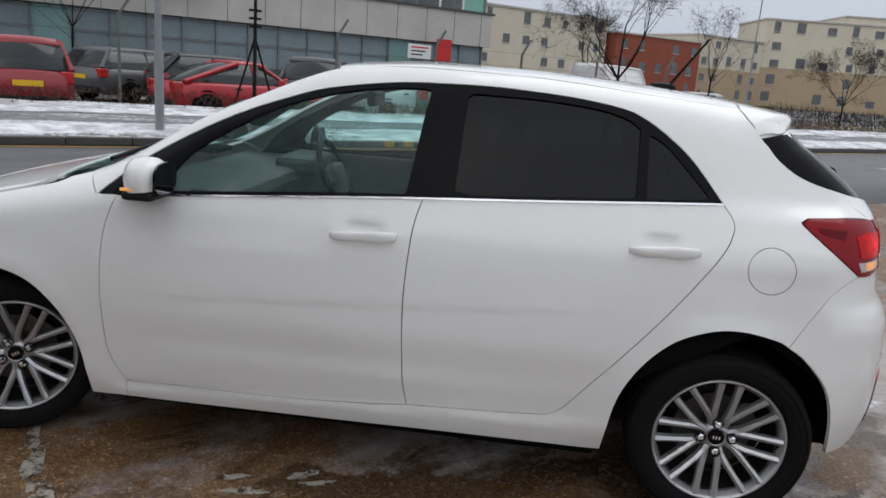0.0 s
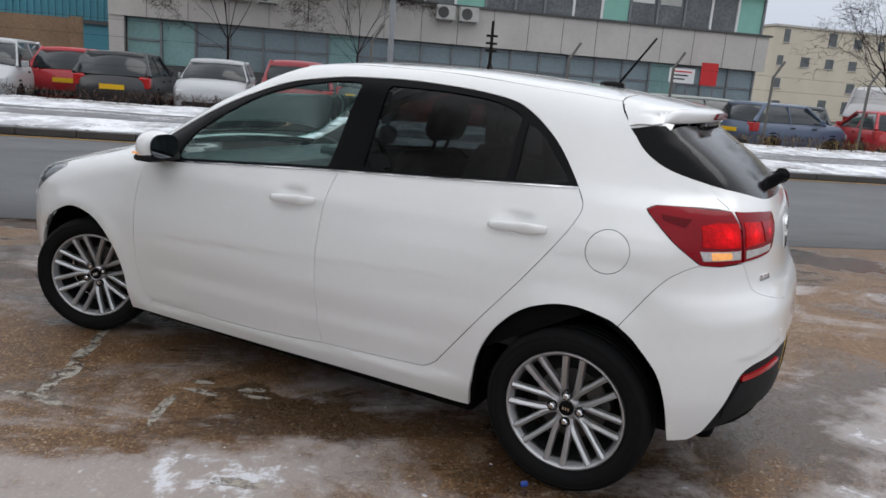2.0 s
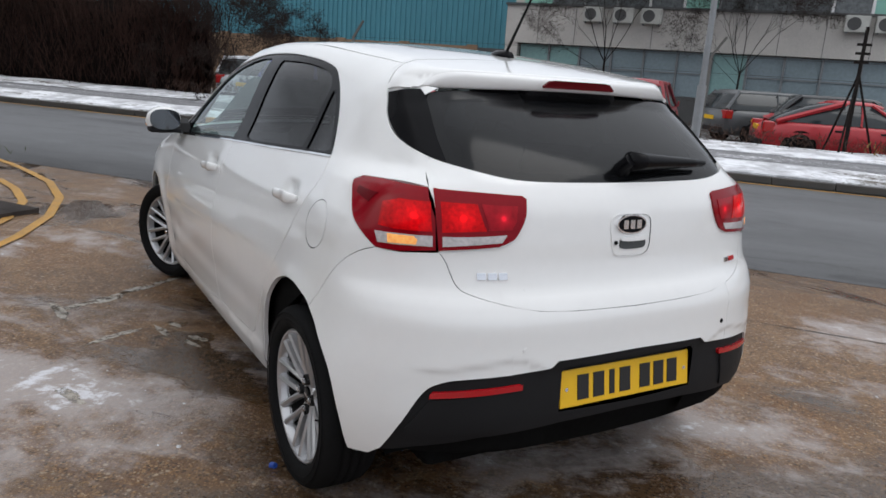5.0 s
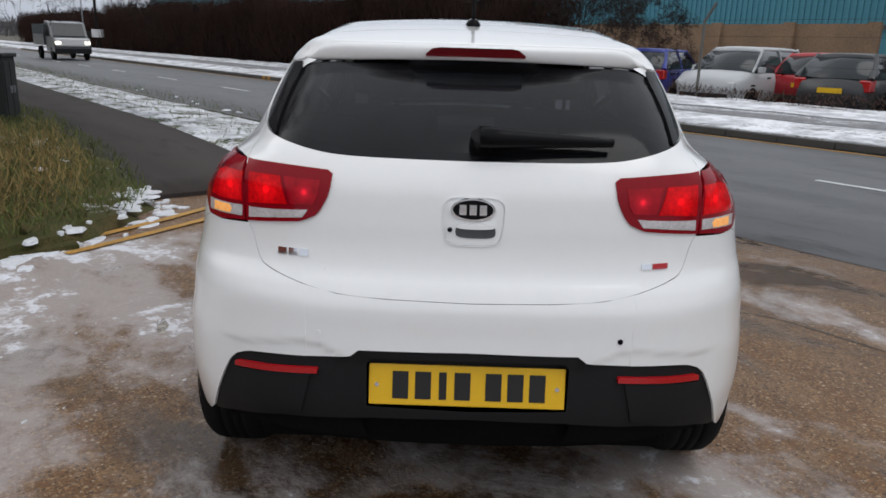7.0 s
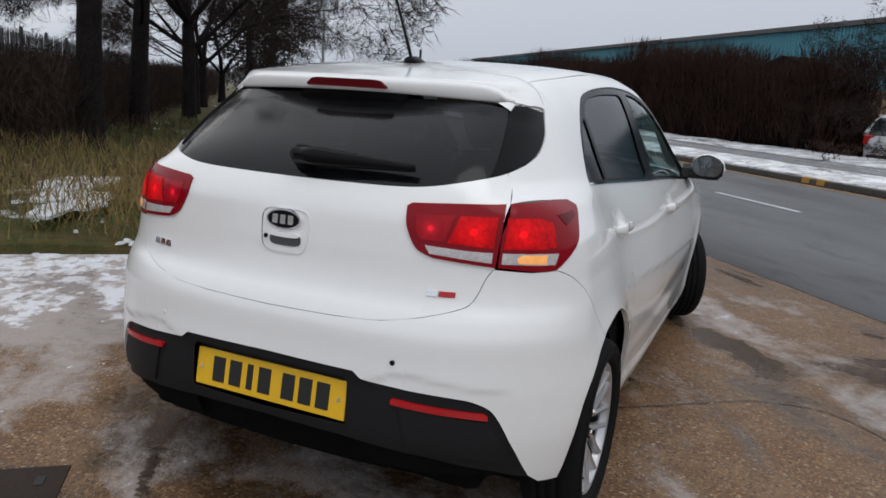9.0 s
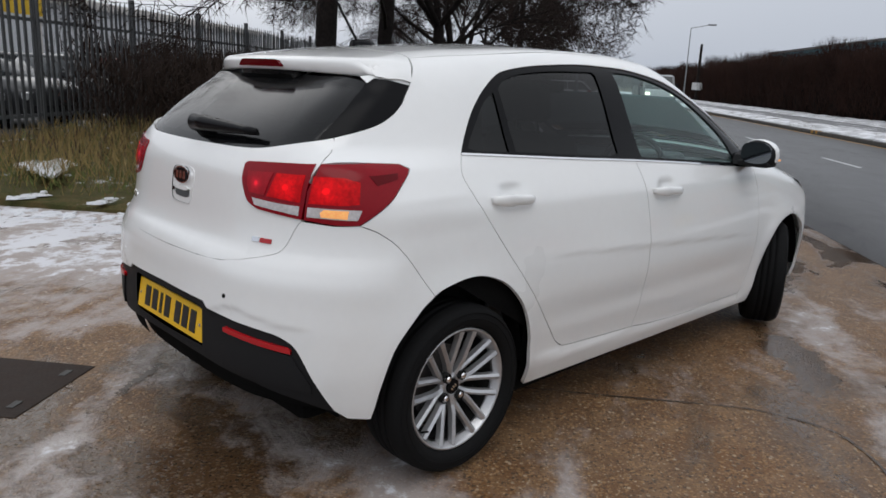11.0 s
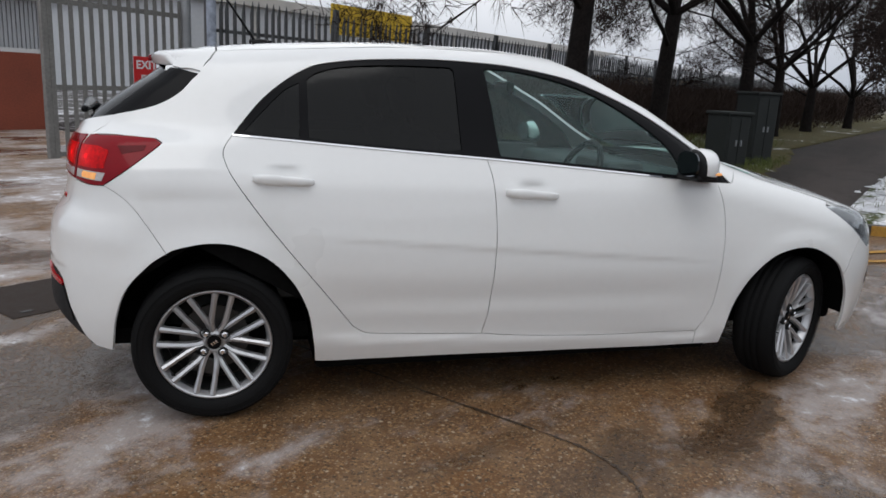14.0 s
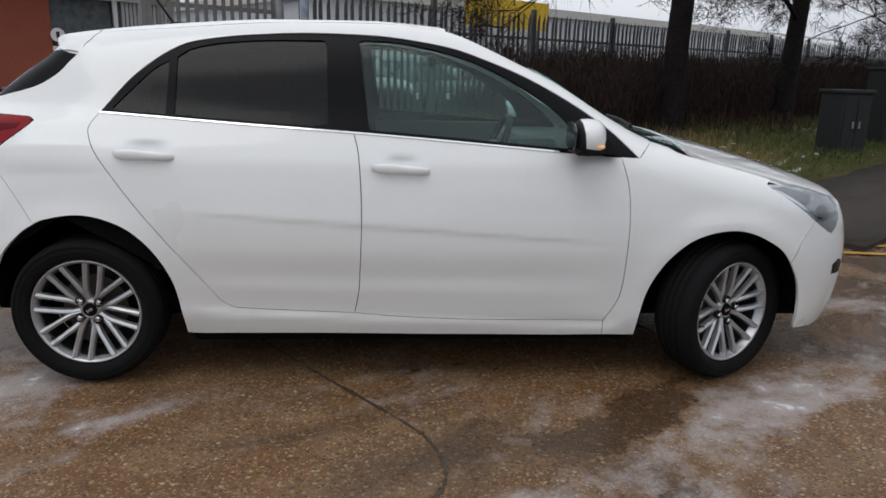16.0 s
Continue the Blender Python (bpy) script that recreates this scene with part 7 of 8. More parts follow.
    # front bumper side and the lamp slot in it
    cheek = S([(-1.585, 0.60), (-1.655, 0.69)]) + S(flowing([(-1.655, 0.688), (-1.76, 0.630), (-1.80, 0.66)])) + list(lift(FRONT, [(0.66, 0.72), (0.50, 0.74), (0.50, 0.23)], s)) + S([(-1.74, 0.21), (-1.63, 0.22)]) + S(front_arch_b[::-1])
    panel("front_bumper_corner", cheek, (0.75, -s * 0.66, 0), white_paint, car, gap=0.0012)
    panel("fog_slot", list(lift(FRONT, [(0.735, 0.49), (0.70, 0.51), (0.66, 0.49), (0.67, 0.44), (0.73, 0.445)], s)), (0.75, -s * 0.66, 0), gloss_black, car, off=0.003, depth=0.006)

    # door mirror
    mirror = new("door_mirror")
    mirror.parent = car
    tagged(mirror, "white door mirror with indicator strip")
    bm = bmesh.new()
    rings = []
    for k in range(15):
        t = k / 14
        a = t * math.pi
        ring = []
        for j in range(20):
            b = 2 * math.pi * j / 20
            rx = 0.060 * (1 if math.cos(b) > 0 else 1.05)
            x = -0.650 + rx * math.copysign(abs(math.cos(b)) ** 0.75, math.cos(b)) * math.sin(a) ** 0.45 - (0.020 if math.cos(b) < 0 else 0) * (1 - t)
            z = 1.032 + 0.070 * math.copysign(abs(math.sin(b)) ** 0.8, math.sin(b)) * math.sin(a) ** 0.42 - 0.012 * t
            ring.append(bm.verts.new((x, s * (0.826 + 0.178 * t), z)))
        rings.append(ring)
    for p, q in zip(rings, rings[1:]):
        for k in range(20):
            bm.faces.new((p[k - 1], p[k], q[k], q[k - 1]))
    bmesh.ops.remove_doubles(bm, verts=bm.verts, dist=0.0005)
    shell = bm.copy()
    bmesh.ops.bisect_plane(bm, geom=bm.verts[:] + bm.edges[:] + bm.faces[:], plane_co=(-0.603 if s < 0 else -0.628, 0, 1.03), plane_no=(1, 0, -0.10), clear_outer=True)
    bmesh.ops.bisect_plane(bm, geom=bm.verts[:] + bm.edges[:] + bm.faces[:], plane_co=(-0.65, 0, 0.990), plane_no=(0.12, 0, -1), clear_outer=True)
    bmesh.ops.scale(shell, vec=(0.985, 0.998, 0.985), space=Matrix.Translation((0.650, -s * 0.915, -1.032)), verts=shell.verts)
    part("mirror_cap", bm, white_paint, mirror, "white mirror cap", smooth=True)
    part("mirror_shell", shell, black_plastic, mirror, smooth=True)
    bm = bmesh.new()
    add_prism(bm, oval(0.915, 1.032, 0.074, 0.052, 22, 2.6), -0.003, 0.004, lambda a, b, h: Vector((-0.592 + h, s * a, b)))
    part("mirror_glass", bm, mirror_silver, mirror, "mirror glass")
    bm = bmesh.new()
    add_box(bm, (-0.705, -0.085, -0.014), (-0.600, 0.072, 0.014), Matrix.Translation((0, s * 0.905, 0.977)), 0.012)
    part("mirror_base", bm, black_plastic, mirror)
    bm = bmesh.new()
    add_box(bm, (-0.030, -0.006, -0.005), (0.026, 0.004, 0.005), Matrix.Translation((-0.672, s * 0.990, 0.999)), 0.003)
    part("indicator", bm, lamp_amber, mirror, "amber repeater strip")
    bm = bmesh.new()
    add_prism(bm, [(-0.80, 0.955), (-0.63, 0.965), (-0.66, 1.01), (-0.73, 1.03)], 0.78, 0.87, lambda a, b, h: Vector((a, s * h, b)))
    part("mirror_arm", bm, black_plastic, mirror)

# middle panels
both = lambda kind, pairs: list(lift(kind, pairs, -1)) + list(lift(kind, pairs[::-1], 1))  # noqa: E731
windscreen_side = flowing([(-0.13, 0.53), (-0.30, 0.575), (-0.62, 0.63), (-0.93, 0.665)])
screen_edge = [(-0.165, 0.0), (-0.155, 0.3)] + windscreen_side + [(-0.955, 0.5), (-0.985, 0.25), (-0.99, 0.0)]
panel("roof", both(TOP, [(-0.165, 0.0), (-0.155, 0.3), (-0.13, 0.53), (0.0, 0.51), (0.5, 0.51), (1.0, 0.50), (1.265, 0.49), (1.268, 0.0)]), (0, 0, -1), white_paint, car, gap=0.0012, step=0.04)
panel("head_lining", both(TOP, [(-0.10, 0.0), (-0.10, 0.50), (0.5, 0.53), (1.15, 0.50), (1.2, 0.0)]), (0, 0, -1), head_lining, car, off=-0.04, depth=0, step=0.06)
panel("windscreen", both(TOP, screen_edge), (0.3, 0, -1), clear_pane, car, "green-tinted windscreen", off=-0.004, depth=0.012, step=0.05)
hood_edge = [(-1.055, 0.0), (-1.05, 0.3), (-1.045, 0.60)] + flowing([(-1.045, 0.697), (-1.075, 0.727), (-1.14, 0.739), (-1.30, 0.749), (-1.46, 0.757)]) + flowing([(-1.46, 0.757), (-1.66, 0.70), (-1.78, 0.58), (-1.87, 0.3), (-1.895, 0.0)])
panel("bonnet", both(TOP, hood_edge), (0.1, 0, -1), white_paint, car, step=0.04)
panel("bonnet_lining", both(TOP, [(-1.03, 0.0), (-1.03, 0.60), (-1.06, 0.71), (-1.15, 0.765), (-1.30, 0.772), (-1.50, 0.755), (-1.68, 0.66), (-1.80, 0.3), (-1.82, 0.0)]), (0.1, 0, -1), white_paint, car, off=-0.009, depth=0, step=0.05, gap=0)
panel("cowl", both(TOP, [(-0.975, 0.0), (-0.97, 0.3), (-0.94, 0.5), (-0.915, 0.68), (-1.02, 0.72), (-1.05, 0.70), (-1.06, 0.3), (-1.07, 0.0)]), (0.1, 0, -1), black_plastic, car, "black plastic scuttle", off=-0.020, depth=0.02)
for y0, y1 in ((-0.02, 0.55), (-0.55, -0.05)):
    bm = bmesh.new()
    pts = lift(TOP, [(-0.985, y0), (-0.965, (y0 + y1) / 2), (-0.93, y1)])
    add_chain(bm, [p + np.array((0, 0, 0.012)) for p in pts], [0.008] * len(pts), 6)
    part("windscreen_wiper", bm, black_plastic, car)
panel("front_bumper", both(FRONT, [(0.0, 0.77), (0.30, 0.76), (0.50, 0.74), (0.50, 0.23), (0.0, 0.22)]), (1, 0, 0), white_paint, car, step=0.05)
panel("grille", both(FRONT, [(0.0, 0.72), (0.45, 0.71), (0.42, 0.66), (0.0, 0.65)]), (1, 0, 0), gloss_black, car, off=0.004)

gate_low = flowing(gate_side)
glass_low = flowing([(0.575, 1.130), (0.54, 1.118), (0.42, 1.092), (0.32, 1.083), (0.15, 1.080), (0.0, 1.079)])
gate = panel("tailgate", both(TAIL, glass_low[::-1] + [(0.6008, 1.09), (0.6158, 1.058), (0.6105, 0.97)] + gate_low), (-1, 0, 0), white_paint, car, "white tailgate", gap=0.001)
panel("rear_windscreen", both(TAIL, [(0.0, 1.319), (0.30, 1.315), (0.495, 1.305)] + flowing([(0.509, 1.29), (0.535, 1.20), (0.545, 1.121)]) + [p for p in glass_low if p[0] < 0.54]), (-0.8, 0, -0.6), rear_pane, car, "dark tinted rear window", off=-0.012, gap=0.001, depth=0)
rim_in = [(0.0, 1.302), (0.28, 1.298), (0.478, 1.286), (0.510, 1.20), (0.518, 1.142), (0.42, 1.116), (0.30, 1.107), (0.0, 1.102)]
panel("window_border", both(TAIL, [(0.0, 1.321), (0.30, 1.317), (0.500, 1.307)] + flowing([(0.511, 1.29), (0.537, 1.20), (0.547, 1.121)]) + [p for p in glass_low if p[0] < 0.54]), (-0.8, 0, -0.6), frit_black, car, off=-0.0155, gap=0.0, depth=0.01, holes=[both(TAIL, rim_in)])
spoiler_edge = [(1.270, 0.0), (1.268, 0.49), (1.288, 0.532)]


def lip_x(y):
    return 1.545 - 0.40 * y * y - 0.3 * y**4


lip_edge = [(lip_x(y) - 0.012, y) for y in np.linspace(0.485, 0.0, 14)]
tail_edge = [(0.573, 1.300), (0.545, 1.309), (0.515, 1.316)]
panel("spoiler", list(lift(TOP, spoiler_edge, -1)) + list(lift(TAIL, tail_edge, -1)) + list(lift(TOP, lip_edge, -1)) + list(lift(TOP, lip_edge[-2::-1], 1)) + list(lift(TAIL, tail_edge[::-1], 1)) + list(lift(TOP, spoiler_edge[::-1], 1)), (-0.35, 0, -0.94), white_paint, car, "white roof spoiler", depth=0.012, gap=0.0008, step=0.012)
bm = bmesh.new()
rows = []
for y in np.linspace(-0.535, 0.535, 45):
    x = lip_x(y)
    near, over = lift(TOP, [(x - 0.030, y)])[0], lift(TOP, [(x - 0.012, y)])[0]
    z_low = 1.325 - 0.060 * y * y
    rows.append([bm.verts.new(v) for v in ((near[0], y, near[2] - 0.0015), (over[0], y, over[2] - 0.0004), (x - 0.002, y, over[2] - 0.007), (x + 0.001, y, over[2] - 0.016), (x - 0.002, y, z_low + 0.007), (x - 0.008, y, z_low + 0.001), (x - 0.020, y, z_low), (x - 0.085, y, z_low + 0.004))])
for p, q in zip(rows, rows[1:]):
    for k in range(1, len(p)):
        bm.faces.new((p[k - 1], p[k], q[k], q[k - 1]))
part("spoiler_lip", bm, white_paint, car, smooth=True)
bm = bmesh.new()
add_prism(bm, [(-0.140, 1.336), (-0.142, 1.342), (-0.122, 1.358), (-0.10, 1.361), (0.10, 1.361), (0.122, 1.358), (0.142, 1.342), (0.140, 1.336)], 1.48, 1.556, lambda a, b, h: Vector((h - 0.40 * a * a, a, b - 0.001)))
part("high_brake_light", bm, lamp_deep, car, "dark red high brake light")
panel("rear_bumper", both(TAIL, [(0.0, 0.729), (0.22, 0.733), (0.345, 0.740), (0.44, 0.757), (0.44, 0.566), (0.335, 0.574), (0.308, 0.578), (0.285, 0.596), (0.0, 0.600)]), (-1, 0, 0), white_paint, car, "white rear bumper", gap=0.0008, off=-0.0008, step=0.014)
plate_hole = both(TAIL, [(0.0, 0.574), (0.250, 0.571), (0.264, 0.558), (0.264, 0.438), (0.0, 0.432)])
under_edge = [(0.0, 0.600), (0.285, 0.596), (0.308, 0.578), (0.335, 0.574), (0.44, 0.566)] + flowing([(0.44, 0.566), (0.55, 0.557), (0.61, 0.545), (0.655, 0.512), (0.70, 0.42), (0.742, 0.315)]) + [(0.728, 0.318), (0.66, 0.342), (0.5, 0.378), (0.25, 0.400), (0.0, 0.405)]
panel("bumper_insert", both(TAIL, under_edge), (-1, 0, 0), black_plastic, car, "grained black lower bumper", off=-0.008, gap=0.001, depth=0.03, holes=[plate_hole], hole_depth=0.03)
panel("plate_recess", plate_hole, (-1, 0, 0), black_plastic, car, off=-0.034, gap=-0.006, depth=0)
panel("rear_valance", both(TAIL, [(0.0, 0.425), (0.5, 0.405), (0.68, 0.372), (0.66, 0.30), (0.4, 0.285), (0.0, 0.28)]), (-1, 0, 0), dark_void, car, off=-0.06)

# number plate: the characters stand as plain bars
plate = new("number_plate")
plate.parent = car
tagged(plate, "yellow number plate with black bars")
tilt = Matrix.Translation((1.912, 0, 0.497)) @ Matrix.Rotation(radians(-9.5), 4, "Y")
bm = bmesh.new()
add_box(bm, (-0.004, -0.260, -0.0555), (0.004, 0.260, 0.0555), tilt, 0.003)
part("plate_board", bm, plate_yellow, plate)
for k, y in enumerate((-0.176, -0.116, -0.064, -0.012, 0.070, 0.128, 0.186)):
    bm = bmesh.new()
    wide = 0.010 if k == 2 else 0.021
    add_box(bm, (0.004, y - wide, -0.037), (0.0062, y + wide, 0.037), tilt)
    part("character_bar", bm, ink, plate)
for y in (-0.238, 0.238):
    bm = bmesh.new()
    add_tube(bm, tilt @ Vector((0.003, y, 0)), tilt @ Vector((0.007, y, 0)), 0.006, sides=10)
    part("screw", bm, chrome, plate)

# badge, tailgate handle, lettering as bars
seat = lift(TAIL, [(0.0, 0.960)])[0]
bm = bmesh.new()
place = lambda a, b, h: Vector((seat[0] + h - 0.10 * (b - 0.96), a, b))  # noqa: E731
add_prism(bm, oval(0.0, 0.962, 0.058, 0.029, 32), -0.004, 0.008, place)
part("badge_rim", bm, chrome, gate, "oval chrome badge")
bm = bmesh.new()
add_prism(bm, oval(0.0, 0.962, 0.052, 0.0245, 32), 0.006, 0.0092, place)
part("badge_field", bm, gloss_black, gate)
for y in (-0.026, 0.0, 0.026):
    bm = bmesh.new()
    add_prism(bm, [(y - 0.009, 0.949), (y + 0.009, 0.949), (y + 0.009, 0.975), (y - 0.009, 0.975)], 0.008, 0.0105, place)
    part("badge_bar", bm, chrome, gate)
rec = oval(0.003, 0.930, 0.085, 0.064, 32, 4.5)
rec = [(a * (1.0 - 0.12 * (0.99 - b) / 0.12) if b < 0.99 else a, b) for a, b in rec]
rec_in = [(a * 0.965, 0.930 + (b - 0.930) * 0.955) for a, b in rec]
panel("handle_surround", list(lift(TAIL, rec)), (-1, 0, 0), white_paint, gate, off=0.003, depth=0.004, gap=0, holes=[list(lift(TAIL, rec_in))], hole_depth=0.004)
panel("tailgate_handle", list(lift(TAIL, oval(0.008, 0.905, 0.052, 0.017, 24, 3.5))), (-1, 0, 0), trim_grey, gate, "grey handle slot", off=0.0025, depth=0.003, gap=0)
panel("handle_lip", list(lift(TAIL, oval(0.008, 0.919, 0.050, 0.007, 20, 3))), (-1, 0, 0), white_paint, gate, off=0.008, depth=0.008, gap=0)
panel("key_barrel", list(lift(TAIL, oval(-0.058, 0.909, 0.007, 0.007, 12))), (-1, 0, 0), gloss_black, gate, off=0.004, depth=0.003, gap=0)
for y in (-0.500, -0.470, -0.440):
    panel("badge_bar", list(lift(TAIL, [(y - 0.012, 0.822), (y + 0.012, 0.822), (y + 0.012, 0.840), (y - 0.012, 0.840)])), (-1, 0, 0), chrome, gate, off=0.004, depth=0.004, gap=0)
for y0, y1, m in ((0.448, 0.476, chrome), (0.480, 0.522, reflector_red)):
    panel("badge_bar", list(lift(TAIL, [(y0, 0.813), (y1, 0.813), (y1, 0.827), (y0, 0.827)])), (-1, 0, 0), m, gate, off=0.004, depth=0.004, gap=0)

# rear wiper
wiper = new("rear_wiper")
wiper.parent = car
tagged(wiper, "black rear wiper")
bm = bmesh.new()
pivot, tip_w = lift(TAIL, [(0.01, 1.115)])[0], lift(TAIL, [(0.36, 1.118)])[0]
out_w = np.array((0.75, 0, 0.66))
line = [pivot + (tip_w - pivot) * t + out_w * (0.040 - 0.018 * t) for t in np.linspace(0, 1, 7)]
add_chain(bm, line, [0.030 - 0.0032 * k for k in range(7)], 12)
part("wiper_arm", bm, gloss_black, wiper, smooth=True)
bm = bmesh.new()
add_tube(bm, pivot - out_w * 0.01, pivot + out_w * 0.05, 0.026, 0.022, sides=16)
part("wiper_pivot", bm, gloss_black, wiper)
bm = bmesh.new()
add_tube(bm, line[0] - out_w * 0.012, line[-1] - out_w * 0.008, 0.010, 0.006, sides=8)
part("wiper_blade", bm, rubber, wiper)

# aerial
aerial = new("aerial")
aerial.parent = car
tagged(aerial, "short black roof aerial")
foot = lift(TOP, [(1.09, 0.0)])[0]
bm = bmesh.new()
add_chain(bm, [foot + np.array((-0.055 + 0.10 * k / 6, 0, -0.002)) for k in range(7)], [0.014 + 0.012 * math.sin(math.pi * (0.15 + 0.7 * k / 6)) for k in range(7)], 12)
part("aerial_foot", bm, gloss_black, aerial, smooth=True)
bm = bmesh.new()
add_tube(bm, foot + np.array((0.02, 0, 0.012)), foot + np.array((0.155, 0, 0.205)), 0.0058, 0.0042, sides=8)
part("aerial_rod", bm, rubber, aerial)

# wheels: one built about its own axis (x across the car), then copied
# the rim face looks along +z of its own frame


def build_wheel():
    w = new("wheel")
    bm = bmesh.new()
    add_lathe(bm, [(0.222, 0.062), (0.232, 0.086), (0.250, 0.094), (0.272, 0.096), (0.292, 0.090), (0.303, 0.074), (0.307, 0.05), (0.3075, 0.036), (0.300, 0.034), (0.300, 0.028), (0.308, 0.026), (0.308, 0.004), (0.300, 0.002), (0.300, -0.004), (0.308, -0.006), (0.308, -0.026), (0.300, -0.028), (0.300, -0.034), (0.3075, -0.036), (0.307, -0.05), (0.303, -0.074), (0.292, -0.09), (0.26, -0.10), (0.215, -0.09)], Matrix(), 72)
    tyre = part("tyre", bm, rubber, w, "black road tyre", smooth=True)
    bm = bmesh.new()
    for r in (0.262, 0.283):
        add_lathe(bm, [(r - 0.002, 0.0945), (r - 0.001, 0.0972), (r + 0.001, 0.0972), (r + 0.002, 0.0945)], Matrix(), 72)
    part("sidewall_ring", bm, rubber, tyre)
    bm = bmesh.new()
    add_lathe(bm, [(0.203, 0.050), (0.211, 0.068), (0.216, 0.077), (0.221, 0.079), (0.225, 0.074), (0.224, 0.060), (0.214, 0.050), (0.204, 0.03), (0.200, -0.08)], Matrix(), 72)
    rim = part("rim", bm, alloy, w, "silver multi-spoke alloy wheel", smooth=True)
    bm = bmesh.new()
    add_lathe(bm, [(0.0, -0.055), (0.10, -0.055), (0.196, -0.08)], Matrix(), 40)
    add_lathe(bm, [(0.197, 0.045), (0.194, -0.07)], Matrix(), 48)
    part("barrel", bm, alloy_shaded, rim, smooth=False)
    bm = bmesh.new()
    add_lathe(bm, [(0.0, -0.02), (0.135, -0.02), (0.135, -0.035), (0.0, -0.035)], Matrix(), 48)
    part("brake_disc", bm, steel, w)
    bm = bmesh.new()
    add_box(bm, (0.075, -0.06, -0.045), (0.15, 0.06, 0.012), Matrix.Rotation(0.6, 4, "Z"), 0.01)
    part("brake_caliper", bm, steel, w)
    for k in range(8):
        a = k * math.pi / 4
        for side in (-1, 1):
            bm = bmesh.new()
            keys = [(0.036, 0.010, 0.036, 0.0125), (0.070, 0.0235, 0.044, 0.0125), (0.10, 0.0270, 0.053, 0.0122), (0.15, 0.0295, 0.063, 0.0116), (0.209, 0.032, 0.075, 0.0135)]
            rows = []
            for r, o, h, wd in keys:
                c = side * o
                rows.append([(r, c - wd, h - 0.022), (r, c - wd * 0.8, h - 0.003), (r, c + side * wd * 0.1, h + 0.003), (r, c + wd * 0.8, h - 0.003), (r, c + wd, h - 0.022)])
            t = Matrix.Rotation(a, 4, "Z")
            vs = [[bm.verts.new(t @ Vector(p)) for p in row] for row in rows]
            for p, q in zip(vs, vs[1:]):
                for j in range(5):
                    bm.faces.new((p[j - 1], p[j], q[j], q[j - 1]))
            bm.faces.new(vs[0])
            bm.faces.new(vs[-1][::-1])
            part("spoke", bm, alloy, rim)
    bm = bmesh.new()
    add_lathe(bm, [(0.050, 0.018), (0.050, 0.030), (0.044, 0.037), (0.034, 0.042), (0.030, 0.040), (0.0, 0.040)], Matrix(), 40)
    part("hub", bm, alloy, rim, smooth=False)
    bm = bmesh.new()
    add_lathe(bm, [(0.0285, 0.040), (0.027, 0.0475), (0.0, 0.049)], Matrix(), 32)
    cap_ob = part("centre_cap", bm, gloss_black, rim, "black wheel centre cap")
    bm = bmesh.new()
    for x in (-0.010, 0.0, 0.010):
        add_box(bm, (x - 0.003, -0.006, 0.048), (x + 0.003, 0.006, 0.0498))
    part("cap_bars", bm, chrome, cap_ob)
    for k in range(4):
        a = k * math.pi / 2 + 0.10
        bm = bmesh.new()
        add_lathe(bm, [(0.0125, 0.030), (0.0125, 0.056), (0.008, 0.060), (0.0, 0.060)], Matrix.Translation((0.053 * math.cos(a), 0.049 * math.sin(a), 0)), 6)
        part("wheel_nut", bm, chrome, rim)
        # a dark ring round the nut draws the shade of its pocket
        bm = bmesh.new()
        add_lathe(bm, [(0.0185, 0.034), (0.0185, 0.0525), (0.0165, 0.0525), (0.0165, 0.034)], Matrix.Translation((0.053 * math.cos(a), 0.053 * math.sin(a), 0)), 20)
        part("nut_pocket_shade", bm, alloy_shaded, rim)
    bm = bmesh.new()
    add_tube(bm, (0.20, 0.012, 0.058), (0.185, 0.012, 0.082), 0.004, 0.003, sides=8)
    part("valve", bm, rubber, rim)
    return w


def wheel_pose(x, s, steer=0.0, spin=0.0):
    m = Matrix.Translation((x, s * 0.70, 0.301)) @ Matrix.Rotation(radians(steer), 4, "Z") @ Matrix.Translation((0, s * 0.047, 0))
    return m @ Matrix.Rotation(radians(-90 * s), 4, "X") @ Matrix.Rotation(radians(spin), 4, "Z") @ Matrix.Diagonal((0.978, 0.978, 1, 1))


first = build_wheel()
first.parent = car
first.matrix_basis = wheel_pose(1.285, -1, 0, -4)
for x, s, steer, spin in ((1.285, 1, 0, 34), (-1.29, -1, 25, 20), (-1.29, 1, 27, 8)):
    copy_thing(first, wheel_pose(x, s, steer, spin))

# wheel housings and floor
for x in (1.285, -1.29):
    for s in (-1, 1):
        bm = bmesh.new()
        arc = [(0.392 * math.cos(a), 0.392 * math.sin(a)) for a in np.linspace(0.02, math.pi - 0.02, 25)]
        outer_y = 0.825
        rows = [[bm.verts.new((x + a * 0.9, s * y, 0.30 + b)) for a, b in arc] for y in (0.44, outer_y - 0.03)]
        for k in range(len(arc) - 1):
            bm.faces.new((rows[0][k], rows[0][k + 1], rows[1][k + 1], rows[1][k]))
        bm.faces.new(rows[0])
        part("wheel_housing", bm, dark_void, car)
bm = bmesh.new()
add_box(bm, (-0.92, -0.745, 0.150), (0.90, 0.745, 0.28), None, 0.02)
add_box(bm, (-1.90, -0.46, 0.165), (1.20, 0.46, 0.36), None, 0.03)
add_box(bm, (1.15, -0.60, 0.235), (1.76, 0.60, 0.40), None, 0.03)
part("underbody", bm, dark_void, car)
bm = bmesh.new()
add_tube(bm, (1.40, -0.48, 0.30), (1.74, -0.48, 0.275), 0.026, sides=14)
part("exhaust_pipe", bm, steel, car)

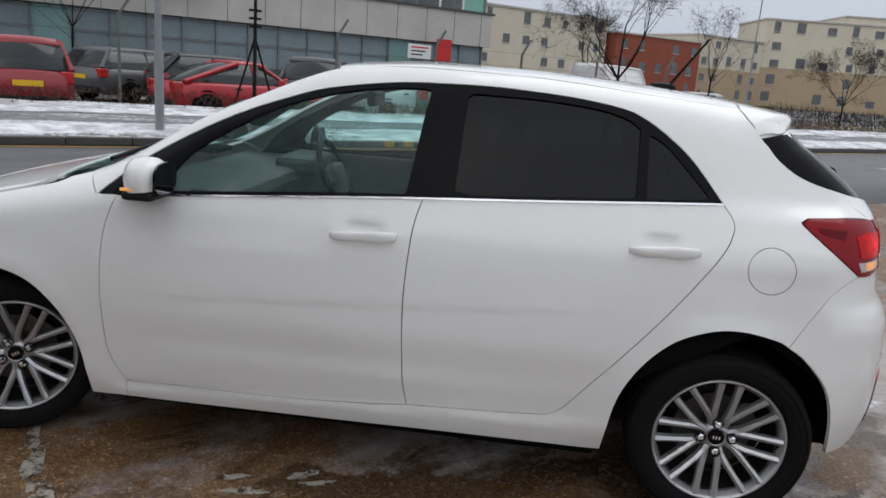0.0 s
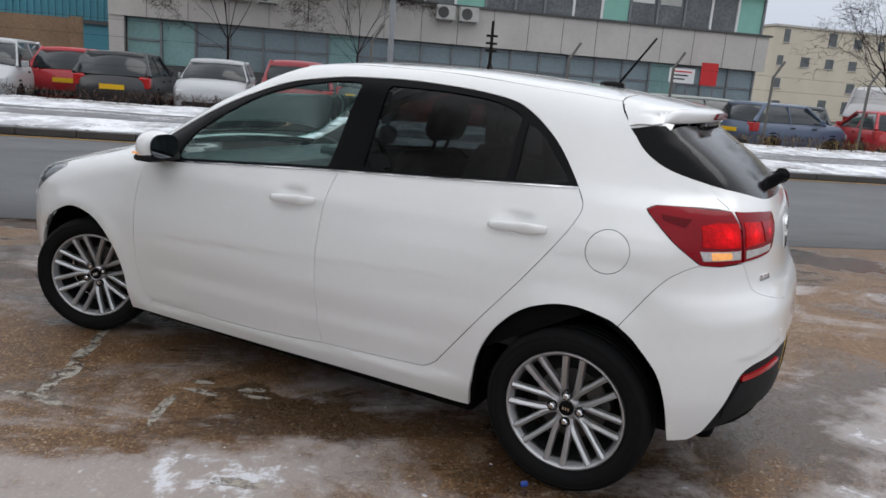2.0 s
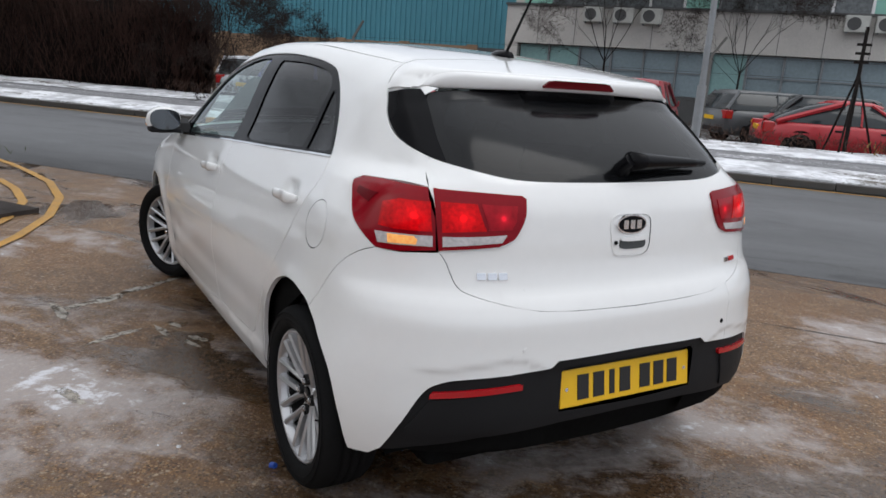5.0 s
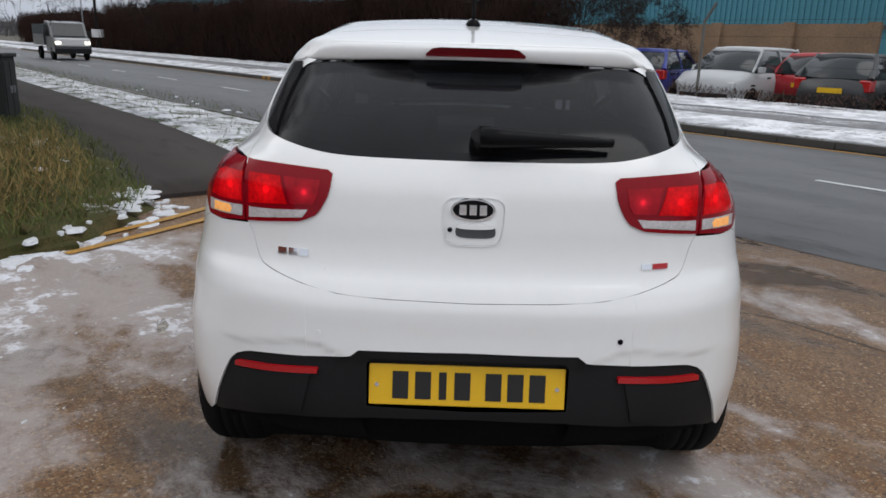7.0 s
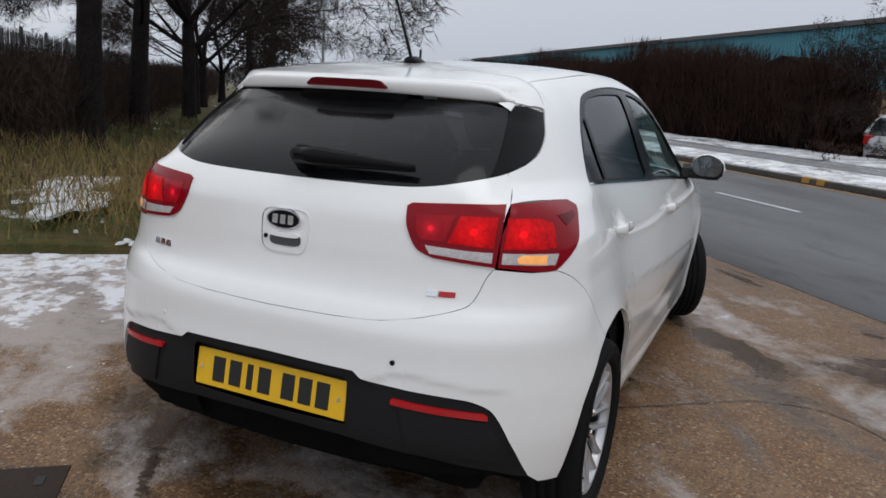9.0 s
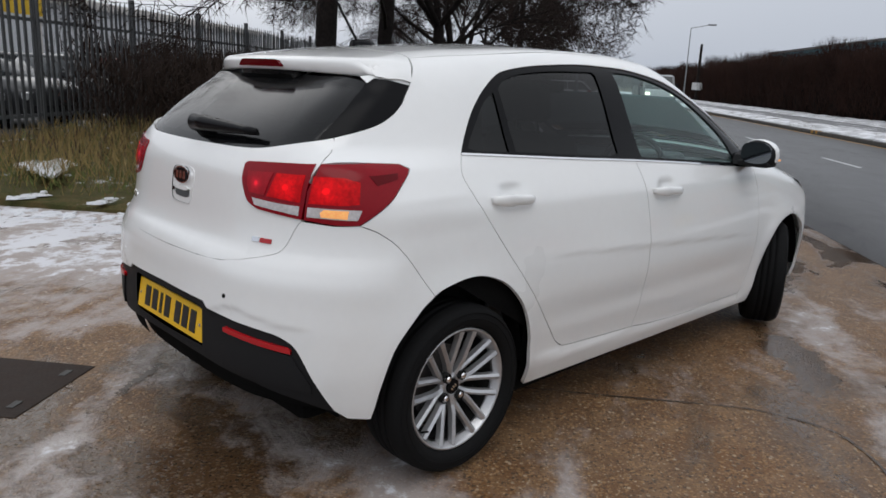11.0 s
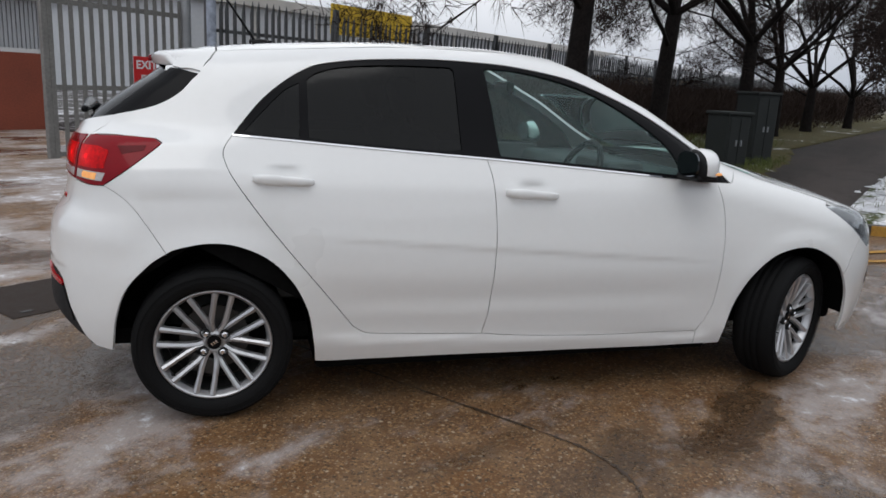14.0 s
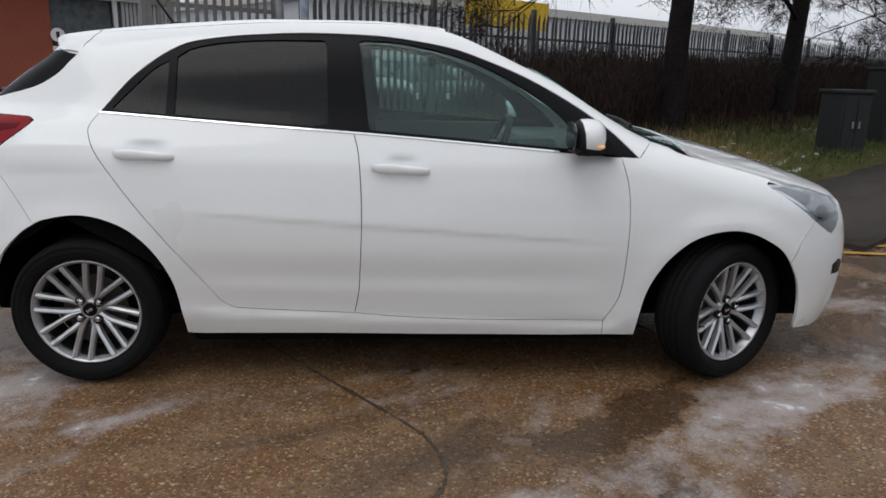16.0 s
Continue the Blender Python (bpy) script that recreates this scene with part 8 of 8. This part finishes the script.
# cabin
cabin_floor = bmesh.new()
add_box(cabin_floor, (-0.95, -0.70, 0.28), (1.70, 0.70, 0.34))
part("cabin_floor", cabin_floor, dark_void, car)
bm = bmesh.new()
add_box(bm, (-0.98, -0.74, 0.60), (-0.50, 0.74, 0.945), None, 0.05)
add_box(bm, (-0.62, 0.20, 0.90), (-0.42, 0.55, 0.995), None, 0.03)
part("dashboard", bm, trim_grey, car, "grey dashboard")
bm = bmesh.new()
add_box(bm, (1.28, -0.62, 0.96), (1.62, 0.62, 0.99))
part("parcel_shelf", bm, dark_void, car)
for s in (-1, 1):
    seat_ob = new("front_seat")
    seat_ob.parent = car
    tagged(seat_ob, "charcoal cloth front seat")
    bm = bmesh.new()
    add_box(bm, (-0.28, -0.25, 0.40), (0.26, 0.25, 0.58), Matrix.Translation((0.05, s * 0.36, 0)), 0.05)
    part("cushion", bm, seat_cloth, seat_ob, smooth=True)
    bm = bmesh.new()
    lean = Matrix.Translation((0.30, s * 0.36, 0.55)) @ Matrix.Rotation(radians(16), 4, "Y")
    add_box(bm, (-0.07, -0.235, 0.0), (0.07, 0.235, 0.58), lean, 0.055)
    part("backrest", bm, seat_cloth, seat_ob, smooth=True)
    bm = bmesh.new()
    add_box(bm, (-0.045, -0.13, 0.63), (0.045, 0.13, 0.80), lean, 0.04)
    part("head_restraint", bm, seat_cloth, seat_ob, smooth=True)
    for y in (-0.06, 0.06):
        bm = bmesh.new()
        add_tube(bm, lean @ Vector((0, y, 0.55)), lean @ Vector((0, y, 0.66)), 0.008, sides=8)
        part("restraint_post", bm, steel, seat_ob)
bench = new("rear_seat")
bench.parent = car
tagged(bench, "charcoal cloth rear bench")
bm = bmesh.new()
add_box(bm, (0.62, -0.62, 0.40), (1.12, 0.62, 0.56), None, 0.05)
part("cushion", bm, seat_cloth, bench, smooth=True)
bm = bmesh.new()
lean = Matrix.Translation((1.10, 0, 0.52)) @ Matrix.Rotation(radians(20), 4, "Y")
add_box(bm, (-0.06, -0.62, 0.0), (0.06, 0.62, 0.52), lean, 0.05)
part("backrest", bm, seat_cloth, bench, smooth=True)
for y in (-0.40, 0.40):
    bm = bmesh.new()
    add_box(bm, (-0.04, y - 0.12, 0.52), (0.04, y + 0.12, 0.66), lean, 0.035)
    part("head_restraint", bm, seat_cloth, bench, smooth=True)
wheel_ring = new("steering_wheel")
wheel_ring.parent = car
tagged(wheel_ring, "dark steering wheel")
col = Matrix.Translation((-0.36, 0.37, 0.90)) @ Matrix.Rotation(radians(66), 4, "Y")
bm = bmesh.new()
ring = [[bm.verts.new(col @ Vector(((0.180 + 0.015 * math.cos(b)) * math.cos(a), (0.180 + 0.015 * math.cos(b)) * math.sin(a), 0.015 * math.sin(b)))) for b in np.linspace(0, 2 * math.pi, 8, endpoint=False)] for a in np.linspace(0, 2 * math.pi, 36, endpoint=False)]
for k in range(36):
    for j in range(8):
        bm.faces.new((ring[k - 1][j - 1], ring[k][j - 1], ring[k][j], ring[k - 1][j]))
part("wheel_rim", bm, gloss_black, wheel_ring, smooth=True)
bm = bmesh.new()
add_box(bm, (-0.05, -0.17, -0.012), (0.03, 0.17, 0.012), col, 0.008)
add_box(bm, (-0.06, -0.07, -0.03), (0.10, 0.07, 0.03), col, 0.02)
part("wheel_boss", bm, trim_grey, wheel_ring)
bm = bmesh.new()
add_box(bm, (-0.02, -0.11, -0.03), (0.02, 0.11, 0.03), Matrix.Translation((-0.10, 0, 1.30)), 0.015)
part("interior_mirror", bm, gloss_black, car)
for s in (-1, 1):
    bm = bmesh.new()
    for x0, x1, z0, z1 in ((-0.60, 0.19, 0.34, 0.97), (0.25, 1.05, 0.45, 1.01)):
        add_box(bm, (x0, min(s * 0.70, s * 0.72), z0), (x1, max(s * 0.70, s * 0.72), z1), None, 0.008)
    part("door_card", bm, trim_grey, car)
